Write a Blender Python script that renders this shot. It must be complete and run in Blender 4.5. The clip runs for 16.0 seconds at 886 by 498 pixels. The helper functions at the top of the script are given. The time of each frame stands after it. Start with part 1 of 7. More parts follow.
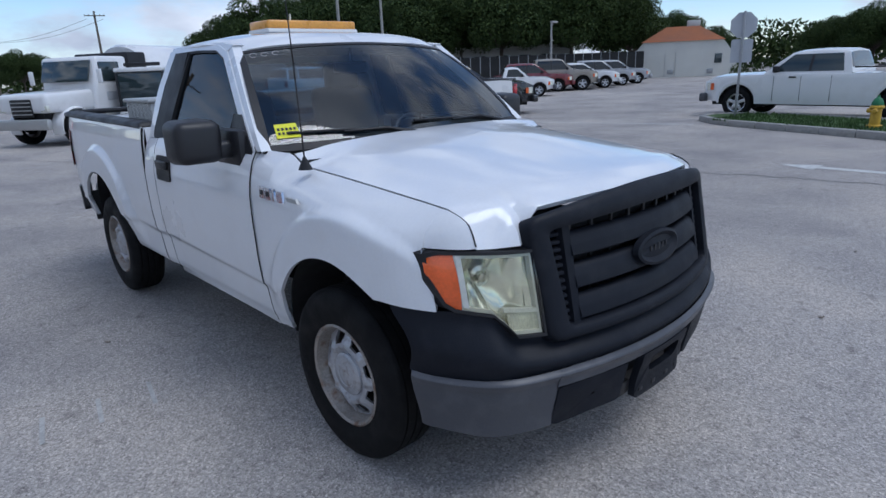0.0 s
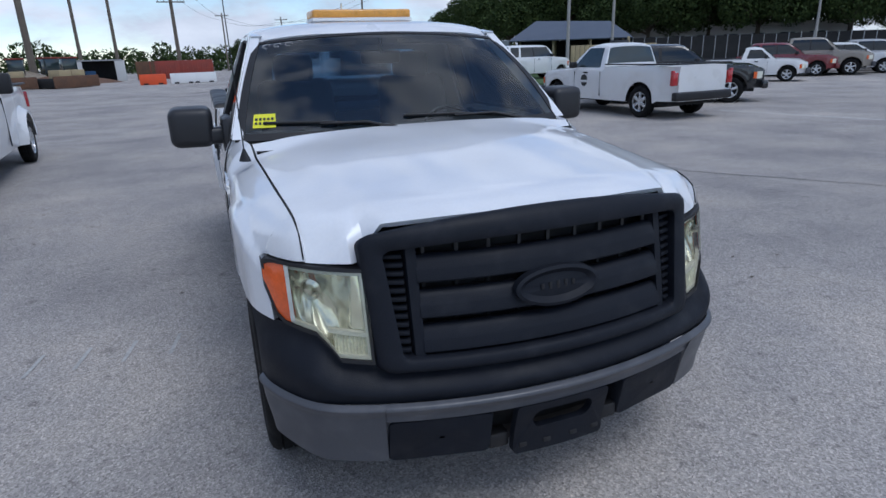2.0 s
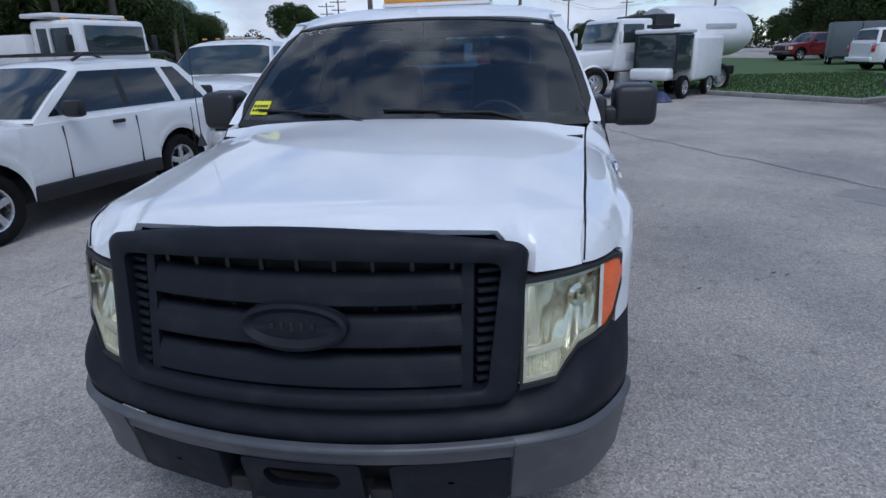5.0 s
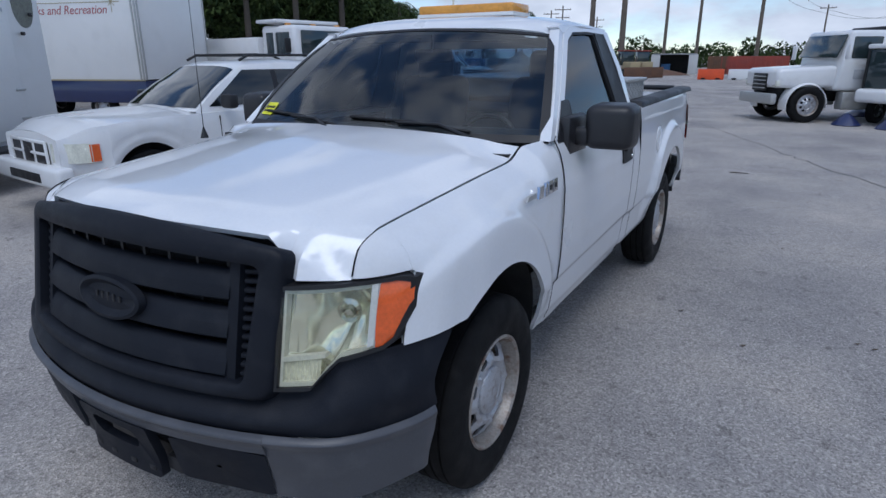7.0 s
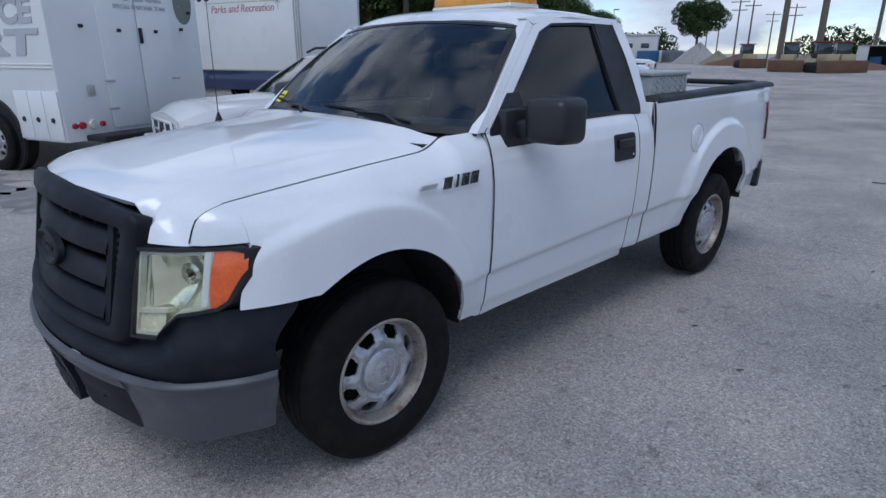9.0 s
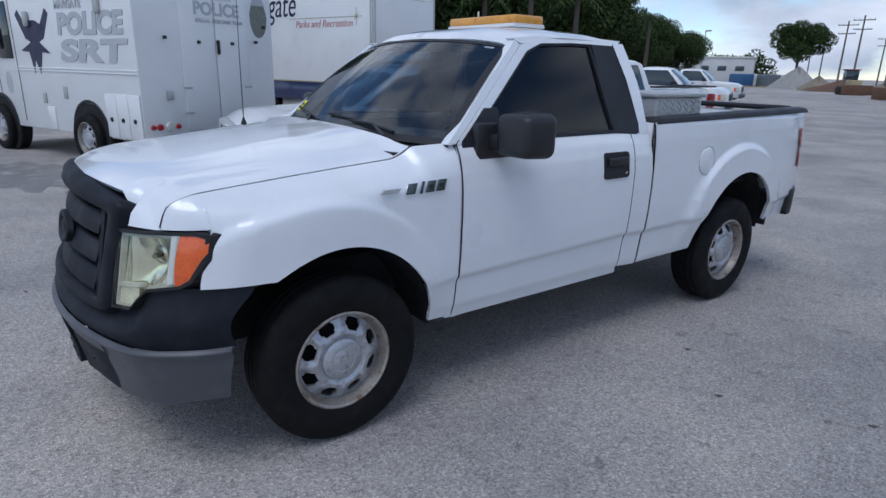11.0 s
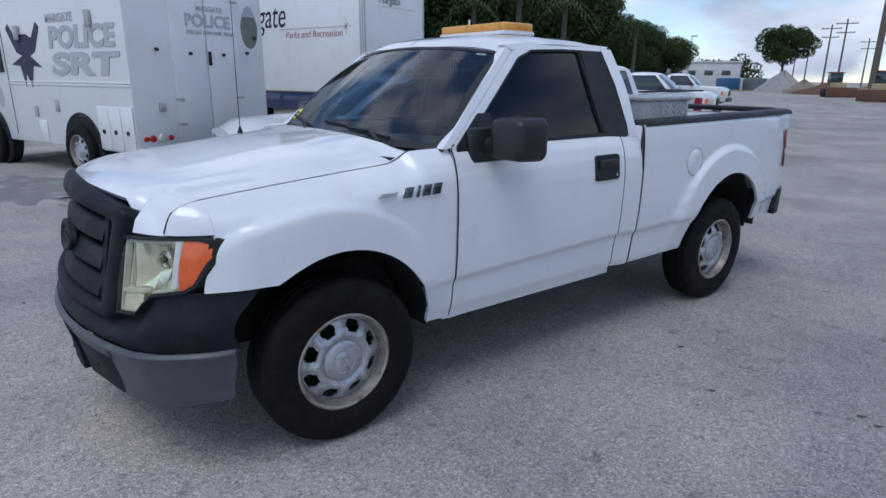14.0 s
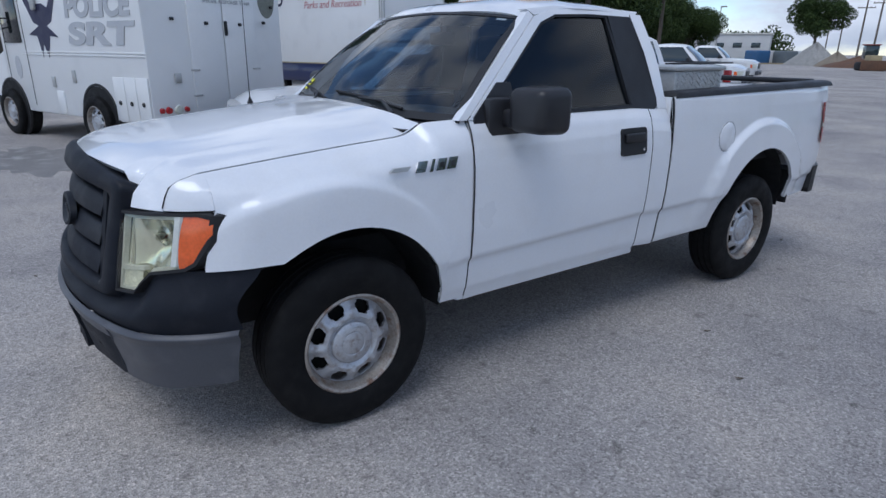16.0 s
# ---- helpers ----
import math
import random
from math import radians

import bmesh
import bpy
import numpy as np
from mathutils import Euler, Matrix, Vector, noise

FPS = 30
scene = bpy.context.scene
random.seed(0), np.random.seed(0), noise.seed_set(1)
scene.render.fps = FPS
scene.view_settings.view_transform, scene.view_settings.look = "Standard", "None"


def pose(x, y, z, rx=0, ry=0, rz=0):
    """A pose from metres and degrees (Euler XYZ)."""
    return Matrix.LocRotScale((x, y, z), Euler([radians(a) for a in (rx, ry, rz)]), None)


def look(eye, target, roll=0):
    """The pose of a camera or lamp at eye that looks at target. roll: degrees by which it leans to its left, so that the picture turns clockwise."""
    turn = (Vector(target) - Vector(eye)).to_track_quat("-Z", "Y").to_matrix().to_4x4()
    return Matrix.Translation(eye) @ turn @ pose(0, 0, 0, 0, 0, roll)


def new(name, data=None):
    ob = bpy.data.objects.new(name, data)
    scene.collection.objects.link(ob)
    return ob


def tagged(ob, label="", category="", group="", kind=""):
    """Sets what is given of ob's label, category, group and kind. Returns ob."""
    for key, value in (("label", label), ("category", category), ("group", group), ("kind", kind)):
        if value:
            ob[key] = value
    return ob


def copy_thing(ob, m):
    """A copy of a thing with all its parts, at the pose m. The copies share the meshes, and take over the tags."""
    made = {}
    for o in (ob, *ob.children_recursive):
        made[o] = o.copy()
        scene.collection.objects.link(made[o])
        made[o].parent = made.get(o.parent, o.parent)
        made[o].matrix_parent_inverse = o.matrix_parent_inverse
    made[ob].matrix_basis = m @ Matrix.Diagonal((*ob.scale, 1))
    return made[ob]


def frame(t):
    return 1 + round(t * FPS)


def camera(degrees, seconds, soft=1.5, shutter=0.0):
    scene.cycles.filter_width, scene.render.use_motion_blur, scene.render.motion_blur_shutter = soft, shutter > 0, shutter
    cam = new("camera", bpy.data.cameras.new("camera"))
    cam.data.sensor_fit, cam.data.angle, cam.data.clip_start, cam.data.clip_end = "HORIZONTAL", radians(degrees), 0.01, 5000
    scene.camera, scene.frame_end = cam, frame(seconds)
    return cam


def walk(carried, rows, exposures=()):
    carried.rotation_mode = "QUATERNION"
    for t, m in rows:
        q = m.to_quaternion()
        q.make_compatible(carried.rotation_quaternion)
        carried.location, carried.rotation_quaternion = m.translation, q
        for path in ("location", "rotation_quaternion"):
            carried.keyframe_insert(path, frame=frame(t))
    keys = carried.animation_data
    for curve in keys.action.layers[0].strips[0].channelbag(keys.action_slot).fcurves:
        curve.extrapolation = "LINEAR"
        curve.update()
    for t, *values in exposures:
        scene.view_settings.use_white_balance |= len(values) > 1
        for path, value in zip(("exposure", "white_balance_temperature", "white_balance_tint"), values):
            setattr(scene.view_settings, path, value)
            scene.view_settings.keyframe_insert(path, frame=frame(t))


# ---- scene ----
cam = camera(72.97, 16.0)
PATH = [
    (0, (-2.225, -2.037, 1.662), (-0.928, -0.629, 1.082), -2.35),
    (0.5, (-2.006, -2.205, 1.673), (-0.894, -0.656, 1.070), -2.42),
    (1, (-1.705, -2.365, 1.686), (-0.677, -0.771, 1.051), -1.77),
    (1.5, (-1.362, -2.431, 1.684), (-0.451, -0.763, 1.061), -2.16),
    (2, (-1.035, -2.561, 1.692), (-0.364, -0.781, 1.072), -1.89),
    (2.5, (-0.693, -2.561, 1.660), (-0.185, -0.749, 0.981), -1.12),
    (3, (-0.440, -2.521, 1.687), (-0.052, -0.663, 1.056), -0.32),
    (3.5, (-0.148, -2.600, 1.703), (0.003, -0.700, 1.097), -0.62),
    (4, (0.131, -2.598, 1.689), (0.122, -0.703, 1.049), -2.04),
    (4.2, (0.243, -2.555, 1.680), (0.170, -0.660, 1.045), -1.79),
    (6.3, (1.455, -2.133, 1.658), (0.654, -0.404, 1.051), -1.84),
    (6.5, (1.574, -2.100, 1.664), (0.701, -0.403, 1.067), -1.28),
    (7, (1.849, -1.940, 1.665), (0.894, -0.290, 1.061), -0.15),
    (7.5, (2.068, -1.732, 1.652), (0.981, -0.161, 1.059), 1.51),
    (8, (2.291, -1.605, 1.649), (1.071, -0.133, 1.063), -2.02),
    (8.5, (2.570, -1.496, 1.667), (1.260, -0.118, 1.046), 0.49),
    (8.7, (2.632, -1.446, 1.659), (1.302, -0.091, 1.032), 0.20),
    (10.8, (3.176, -1.114, 1.665), (1.644, 0.032, 1.081), 1.63),
    (11, (3.173, -1.110, 1.661), (1.639, 0.036, 1.083), 1.27),
    (11.5, (3.186, -1.129, 1.657), (1.635, -0.004, 1.082), 0.39),
    (12, (3.198, -1.136, 1.645), (1.653, -0.010, 1.058), 0.55),
    (12.5, (3.198, -1.161, 1.641), (1.644, -0.044, 1.058), 1.58),
    (13, (3.199, -1.181, 1.653), (1.631, -0.077, 1.087), 1.22),
    (13.5, (3.203, -1.172, 1.657), (1.655, -0.027, 1.114), 0.40),
    (14, (3.216, -1.168, 1.653), (1.691, 0.002, 1.100), 0.47),
    (14.5, (3.207, -1.167, 1.650), (1.677, -0.006, 1.092), 0.44),
    (15, (3.213, -1.162, 1.648), (1.677, -0.008, 1.094), 0.01),
    (15.5, (3.202, -1.148, 1.644), (1.668, -0.004, 1.064), 0.09),
    (16, (3.111, -1.065, 1.626), (1.569, 0.041, 0.992), 0.53),
]
walk(cam, [(t, look(eye, target, roll)) for t, eye, target, roll in PATH], exposures=((0.0, 0.04, 5640, 10), (1.5, 0.04, 5720, 10), (3.0, 0.03, 5680, 10), (5.0, 0.0, 5660, 10), (8.0, -0.06, 5640, 10), (12.0, 0.04, 5700, 10), (16.0, 0.05, 5710, 10)))

# ---- world, sun, light ----
SUN_EL, SUN_AZ = 63.0, 156.0   # elevation; azimuth clockwise from +y, degrees
world = bpy.data.worlds.new("sky")
scene.world = world
world.use_nodes = True
wn, wl = world.node_tree.nodes, world.node_tree.links
wn.clear()
w_out = wn.new("ShaderNodeOutputWorld")
w_bg = wn.new("ShaderNodeBackground")
w_sky = wn.new("ShaderNodeTexSky")
w_sky.sky_type = "NISHITA"
w_sky.sun_disc = False
w_sky.sun_elevation = radians(SUN_EL)
w_sky.sun_rotation = radians(SUN_AZ)
w_sky.air_density, w_sky.dust_density, w_sky.ozone_density = 0.9, 0.05, 1.8
w_co = wn.new("ShaderNodeTexCoord")
w_map = wn.new("ShaderNodeMapping")
w_map.inputs["Scale"].default_value = (1.0, 1.0, 2.4)
w_map.inputs["Location"].default_value = (0.35, 0.1, 0.2)
w_n1 = wn.new("ShaderNodeTexNoise")
w_n1.inputs["Scale"].default_value = 3.6
w_n1.inputs["Detail"].default_value = 9.0
w_n1.inputs["Roughness"].default_value = 0.56
w_r1 = wn.new("ShaderNodeValToRGB")
w_r1.color_ramp.elements[0].position, w_r1.color_ramp.elements[1].position = 0.43, 0.57
w_n2 = wn.new("ShaderNodeTexNoise")
w_n2.inputs["Scale"].default_value = 4.1
w_n2.inputs["Detail"].default_value = 6.0
w_r2 = wn.new("ShaderNodeValToRGB")
w_r2.color_ramp.elements[0].position, w_r2.color_ramp.elements[1].position = 0.35, 0.68
w_r2.color_ramp.elements[0].color = (3.3, 3.6, 4.2, 1)
w_r2.color_ramp.elements[1].color = (7.0, 7.1, 7.4, 1)
w_mix = wn.new("ShaderNodeMix")
w_mix.data_type = "RGBA"
wl.new(w_co.outputs["Generated"], w_map.inputs["Vector"])
wl.new(w_map.outputs["Vector"], w_n1.inputs["Vector"])
wl.new(w_map.outputs["Vector"], w_n2.inputs["Vector"])
wl.new(w_n1.outputs["Fac"], w_r1.inputs["Fac"])
wl.new(w_n2.outputs["Fac"], w_r2.inputs["Fac"])
wl.new(w_r1.outputs["Color"], w_mix.inputs[0])
wl.new(w_sky.outputs["Color"], w_mix.inputs[6])
wl.new(w_r2.outputs["Color"], w_mix.inputs[7])
wl.new(w_mix.outputs[2], w_bg.inputs["Color"])
w_bg.inputs["Strength"].default_value = 0.128
wl.new(w_bg.outputs["Background"], w_out.inputs["Surface"])

sun = new("sun", bpy.data.lights.new("sun", "SUN"))
sun.data.energy, sun.data.angle, sun.data.color = 1.25, radians(32), (1.0, 0.95, 0.88)
_a, _e = radians(SUN_AZ), radians(SUN_EL)
sun.matrix_world = look((40 * math.sin(_a) * math.cos(_e), 40 * math.cos(_a) * math.cos(_e), 40 * math.sin(_e)), (0, 0, 0))


# ---- materials ----
def material(name, color, rough=0.5, metal=0.0, vary=0.12, scale=6.0, fine=90.0, bump=0.0, coat=0.0, tint=None,
             spec=0.5, grime=None, grime_amount=0.0, each=0.0):
    """Procedural surface: base colour with stains (scale) and grain (fine), roughness variation and fine relief."""
    m = bpy.data.materials.new(name)
    m.use_nodes = True
    nt = m.node_tree
    b = nt.nodes["Principled BSDF"]
    co = nt.nodes.new("ShaderNodeTexCoord")
    big, small = nt.nodes.new("ShaderNodeTexNoise"), nt.nodes.new("ShaderNodeTexNoise")
    big.inputs["Scale"].default_value, big.inputs["Detail"].default_value = scale, 5
    small.inputs["Scale"].default_value, small.inputs["Detail"].default_value = fine, 3
    nt.links.new(co.outputs["Object"], big.inputs["Vector"])
    nt.links.new(co.outputs["Object"], small.inputs["Vector"])
    mix = nt.nodes.new("ShaderNodeMath")
    mix.operation = "ADD"
    nt.links.new(big.outputs["Fac"], mix.inputs[0])
    nt.links.new(small.outputs["Fac"], mix.inputs[1])
    ramp = nt.nodes.new("ShaderNodeMapRange")
    ramp.inputs["From Min"].default_value, ramp.inputs["From Max"].default_value = 0.7, 1.3
    ramp.inputs["To Min"].default_value, ramp.inputs["To Max"].default_value = 1 - vary, 1 + vary * 0.6
    nt.links.new(mix.outputs[0], ramp.inputs["Value"])
    mul = nt.nodes.new("ShaderNodeVectorMath")
    mul.operation = "SCALE"
    mul.inputs[0].default_value = color
    nt.links.new(ramp.outputs["Result"], mul.inputs["Scale"])
    out = mul.outputs["Vector"]
    if each:
        info = nt.nodes.new("ShaderNodeObjectInfo")
        er = nt.nodes.new("ShaderNodeMapRange")
        er.inputs["To Min"].default_value, er.inputs["To Max"].default_value = 1 - each, 1 + each
        nt.links.new(info.outputs["Random"], er.inputs["Value"])
        m2 = nt.nodes.new("ShaderNodeVectorMath")
        m2.operation = "SCALE"
        nt.links.new(out, m2.inputs[0])
        nt.links.new(er.outputs["Result"], m2.inputs["Scale"])
        out = m2.outputs["Vector"]
    if grime:
        gn = nt.nodes.new("ShaderNodeTexNoise")
        gn.inputs["Scale"].default_value, gn.inputs["Detail"].default_value = scale * 2.3, 8
        nt.links.new(co.outputs["Object"], gn.inputs["Vector"])
        gr = nt.nodes.new("ShaderNodeMapRange")
        gr.inputs["From Min"].default_value, gr.inputs["From Max"].default_value = 0.52, 0.72
        gr.inputs["To Max"].default_value = grime_amount
        nt.links.new(gn.outputs["Fac"], gr.inputs["Value"])
        gm = nt.nodes.new("ShaderNodeMix")
        gm.data_type = "RGBA"
        nt.links.new(gr.outputs["Result"], gm.inputs[0])
        nt.links.new(out, gm.inputs[6])
        gm.inputs[7].default_value = (*grime, 1)
        out = gm.outputs[2]
    nt.links.new(out, b.inputs["Base Color"])
    rr = nt.nodes.new("ShaderNodeMapRange")
    rr.inputs["From Min"].default_value, rr.inputs["From Max"].default_value = 0.3, 0.7
    rr.inputs["To Min"].default_value, rr.inputs["To Max"].default_value = max(0.02, rough * 0.8), min(1, rough * 1.25)
    nt.links.new(big.outputs["Fac"], rr.inputs["Value"])
    nt.links.new(rr.outputs["Result"], b.inputs["Roughness"])
    b.inputs["Metallic"].default_value = metal
    b.inputs["Specular IOR Level"].default_value = spec
    if coat:
        b.inputs["Coat Weight"].default_value = coat
        b.inputs["Coat Roughness"].default_value = 0.04
    if bump:
        bp = nt.nodes.new("ShaderNodeBump")
        bp.inputs["Strength"].default_value, bp.inputs["Distance"].default_value = bump, 0.01
        nt.links.new(small.outputs["Fac"], bp.inputs["Height"])
        nt.links.new(bp.outputs["Normal"], b.inputs["Normal"])
    return m


def glass(name, color, rough=0.02, ior=1.55):
    m = bpy.data.materials.new(name)
    m.use_nodes = True
    nt = m.node_tree
    nt.nodes.clear()
    out = nt.nodes.new("ShaderNodeOutputMaterial")
    tr = nt.nodes.new("ShaderNodeBsdfTransparent")
    tr.inputs["Color"].default_value = (*color, 1)
    gl = nt.nodes.new("ShaderNodeBsdfGlossy")
    gl.inputs["Roughness"].default_value = rough
    fr = nt.nodes.new("ShaderNodeFresnel")
    fr.inputs["IOR"].default_value = ior
    mx = nt.nodes.new("ShaderNodeMixShader")
    nt.links.new(fr.outputs["Fac"], mx.inputs["Fac"])
    nt.links.new(tr.outputs["BSDF"], mx.inputs[1])
    nt.links.new(gl.outputs["BSDF"], mx.inputs[2])
    nt.links.new(mx.outputs["Shader"], out.inputs["Surface"])
    return m


WHITE = material("white_paint", (0.80, 0.81, 0.83), 0.34, vary=0.03, scale=2.0, coat=1.0, grime=(0.52, 0.48, 0.42), grime_amount=0.10)
WHITE_FAR = material("white_vehicle_paint", (0.78, 0.78, 0.78), 0.32, vary=0.05, scale=1.2, coat=0.8, grime=(0.5, 0.47, 0.42), grime_amount=0.18, each=0.04)
WHITE_BOX = material("white_truck_box", (0.78, 0.78, 0.77), 0.4, vary=0.05, scale=0.8, coat=0.3, grime=(0.5, 0.5, 0.48), grime_amount=0.15)
CHARCOAL = material("charcoal_plastic", (0.009, 0.011, 0.017), 0.55, vary=0.25, scale=5, fine=220, bump=0.12, grime=(0.026, 0.028, 0.034), grime_amount=0.4, spec=0.22)
BUMPER_GREY = material("grey_bumper_paint", (0.068, 0.071, 0.082), 0.38, vary=0.12, scale=4, fine=160, bump=0.03, grime=(0.14, 0.14, 0.15), grime_amount=0.35)
BLACK = material("black_plastic", (0.012, 0.012, 0.014), 0.5, vary=0.2, scale=6, fine=180, bump=0.06)
MIRROR_BLACK = material("textured_black_plastic", (0.017, 0.017, 0.020), 0.42, vary=0.2, scale=8, fine=260, bump=0.1)
# near-black of undersides and joints; also painted in as shade inside recesses
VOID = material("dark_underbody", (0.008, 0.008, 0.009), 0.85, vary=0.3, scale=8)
RUBBER = material("tyre_rubber", (0.005, 0.005, 0.0055), 0.75, vary=0.3, scale=9, fine=140, bump=0.15, grime=(0.022, 0.021, 0.020), grime_amount=0.3, spec=0.25)
STEEL = material("silver_wheel_steel", (0.50, 0.51, 0.535), 0.36, metal=0.6, vary=0.12, scale=14, fine=120, bump=0.05, grime=(0.16, 0.09, 0.05), grime_amount=0.55)
RIM_EDGE = material("rusty_rim_edge", (0.36, 0.325, 0.29), 0.42, metal=0.5, vary=0.3, scale=9, fine=100, bump=0.1, grime=(0.17, 0.085, 0.045), grime_amount=0.95)
ALLOY = material("alloy_wheel", (0.62, 0.63, 0.65), 0.28, metal=0.8, vary=0.1, scale=10)
CHROME = material("chrome", (0.75, 0.76, 0.78), 0.12, metal=1.0, vary=0.08, scale=20)
DULL_CHROME = material("reflector_chrome", (0.72, 0.72, 0.66), 0.16, metal=1.0, vary=0.15, scale=16)
ALUMINIUM = material("dull_aluminium", (0.50, 0.50, 0.49), 0.42, metal=0.6, vary=0.12, scale=8, fine=60, bump=0.05)
AMBER = material("amber_plastic", (0.80, 0.13, 0.025), 0.18, vary=0.15, scale=18, coat=0.6)
AMBER_BAR = material("faded_amber_lens", (0.72, 0.33, 0.05), 0.3, vary=0.2, scale=9, fine=80, coat=0.3)
REDLENS = material("red_lamp_lens", (0.42, 0.02, 0.025), 0.15, vary=0.2, scale=20, coat=0.8)
LENS = glass("yellowed_lens", (0.97, 0.97, 0.89), 0.06)
BEZEL = material("pale_lamp_bezel", (0.70, 0.71, 0.66), 0.35, metal=0.2, vary=0.12, scale=14)
REFLECTOR = material("yellowed_lamp_reflector", (0.90, 0.90, 0.79), 0.16, metal=0.8, vary=0.12, scale=12)
LAMP_BODY = material("yellowed_reflector", (0.82, 0.82, 0.71), 0.22, metal=0.25, vary=0.25, scale=11, coat=0.5)
WINDSHIELD = glass("windscreen_glass", (0.66, 0.80, 0.88), 0.01, 1.9)
SIDEGLASS = glass("tinted_side_glass", (0.36, 0.46, 0.55), 0.01, 1.58)
DARKGLASS = material("dark_tinted_glass", (0.012, 0.016, 0.018), 0.04, vary=0.1, scale=2, coat=0.4, spec=0.6)
GLASSY = material("grey_blue_vehicle_glass", (0.03, 0.045, 0.05), 0.05, vary=0.15, scale=2, coat=0.4, spec=0.6)
CABIN = material("dark_grey_trim", (0.035, 0.036, 0.038), 0.7, vary=0.2, scale=7, fine=200, bump=0.1)
CLOTH = material("grey_seat_cloth", (0.13, 0.135, 0.142), 0.9, vary=0.2, scale=10, fine=300, bump=0.2)
LINER = material("grey_headliner", (0.30, 0.305, 0.315), 0.9, vary=0.08, scale=6, fine=200)
YELLOW = material("yellow_sticker_paper", (0.82, 0.80, 0.03), 0.6, vary=0.08, scale=20)
INK = material("dark_ink", (0.03, 0.03, 0.03), 0.6)
SCRAPED = material("scraped_white_paint", (0.47, 0.465, 0.45), 0.9, vary=0.3, scale=8, fine=60, grime=(0.33, 0.325, 0.315), grime_amount=1.0)
CHALK = material("white_chalk_marking", (0.7, 0.7, 0.72), 0.9, vary=0.2, scale=30)


# ---- building helpers ----
def finish(name, bm, mat, parent=None, label="", smooth=35.0, recalc=False):
    if recalc:
        bmesh.ops.recalc_face_normals(bm, faces=bm.faces)
    me = bpy.data.meshes.new(name)
    bm.to_mesh(me)
    bm.free()
    if smooth:
        me.shade_smooth()
        me.set_sharp_from_angle(angle=radians(smooth))
    me.materials.append(mat)
    ob = new(name, me)
    ob.parent = parent
    if label:
        ob["label"] = label
    return ob


def part(name, bm, mat, parent, label="", smooth=35.0, recalc=True):
    return finish(name, bm, mat, parent, label, smooth, recalc)


def thing(name, label, category, group="", m=None, kind=""):
    ob = new(name)
    ob.empty_display_size = 0.2
    if m is not None:
        ob.matrix_world = m
    return tagged(ob, label, category, group, kind)


def thick(ob, d, offset=-1.0):
    """Gives a sheet its thickness; its free edges stay crisp."""
    me = ob.data
    used = np.zeros(len(me.edges), dtype=np.int32)
    loops = np.empty(len(me.loops), dtype=np.int32)
    me.loops.foreach_get("edge_index", loops)
    np.add.at(used, loops, 1)
    sharp = np.zeros(len(me.edges), dtype=bool)
    me.edges.foreach_get("use_edge_sharp", sharp)
    me.edges.foreach_set("use_edge_sharp", sharp | (used == 1))
    mod = ob.modifiers.new("thickness", "SOLIDIFY")
    mod.thickness, mod.offset, mod.use_even_offset = d, offset, False
    return ob


def box(bm, c, s, bevel=0.0, m=None, seg=2):
    """A bevelled block with centre c and size s."""
    mm = Matrix.LocRotScale(c, None, s)
    if m is not None:
        mm = m @ mm
    r = bmesh.ops.create_cube(bm, size=1.0, matrix=mm)
    if bevel:
        es = list({e for v in r["verts"] for e in v.link_edges})
        bmesh.ops.bevel(bm, geom=es, offset=bevel, segments=seg, profile=0.5, affect="EDGES")
    return bm


def block(c, s, bevel=0.0, m=None, seg=2):
    return box(bmesh.new(), c, s, bevel, m, seg)


def sheet(us, vs, f, flip=False):
    """A grid of faces: f(u, v) gives the place."""
    bm = bmesh.new()
    g = [[bm.verts.new(f(u, v)) for v in vs] for u in us]
    for i in range(len(us) - 1):
        for j in range(len(vs) - 1):
            q = (g[i][j], g[i + 1][j], g[i + 1][j + 1], g[i][j + 1])
            bm.faces.new(q[::-1] if flip else q)
    return bm


def lathe(profile, n=48, axis="x"):
    """Turns (radius, along) pairs about an axis."""
    bm = bmesh.new()
    rings = []
    for r, a in profile:
        ring = []
        for k in range(n):
            t = 2 * math.pi * k / n
            c, s = r * math.cos(t), r * math.sin(t)
            ring.append(bm.verts.new({"x": (a, c, s), "y": (c, a, s), "z": (c, s, a)}[axis]))
        rings.append(ring)
    for i in range(len(rings) - 1):
        for k in range(n):
            bm.faces.new((rings[i][k], rings[i][(k + 1) % n], rings[i + 1][(k + 1) % n], rings[i + 1][k]))
    return bm


def tube(bm, pts, r, n=8, r_end=None):
    pts = [Vector(p) for p in pts]
    rings = []
    for i, p in enumerate(pts):
        d = (pts[min(i + 1, len(pts) - 1)] - pts[max(i - 1, 0)]).normalized()
        a = d.orthogonal().normalized() if i == 0 else (a - d * a.dot(d)).normalized()
        b = d.cross(a)
        rad = r if r_end is None else r + (r_end - r) * i / (len(pts) - 1)
        rings.append([bm.verts.new(p + rad * (math.cos(2 * math.pi * k / n) * a + math.sin(2 * math.pi * k / n) * b)) for k in range(n)])
    for i in range(len(rings) - 1):
        for k in range(n):
            bm.faces.new((rings[i][k], rings[i][(k + 1) % n], rings[i + 1][(k + 1) % n], rings[i + 1][k]))
    bm.faces.new(rings[0][::-1])
    bm.faces.new(rings[-1])
    return bm


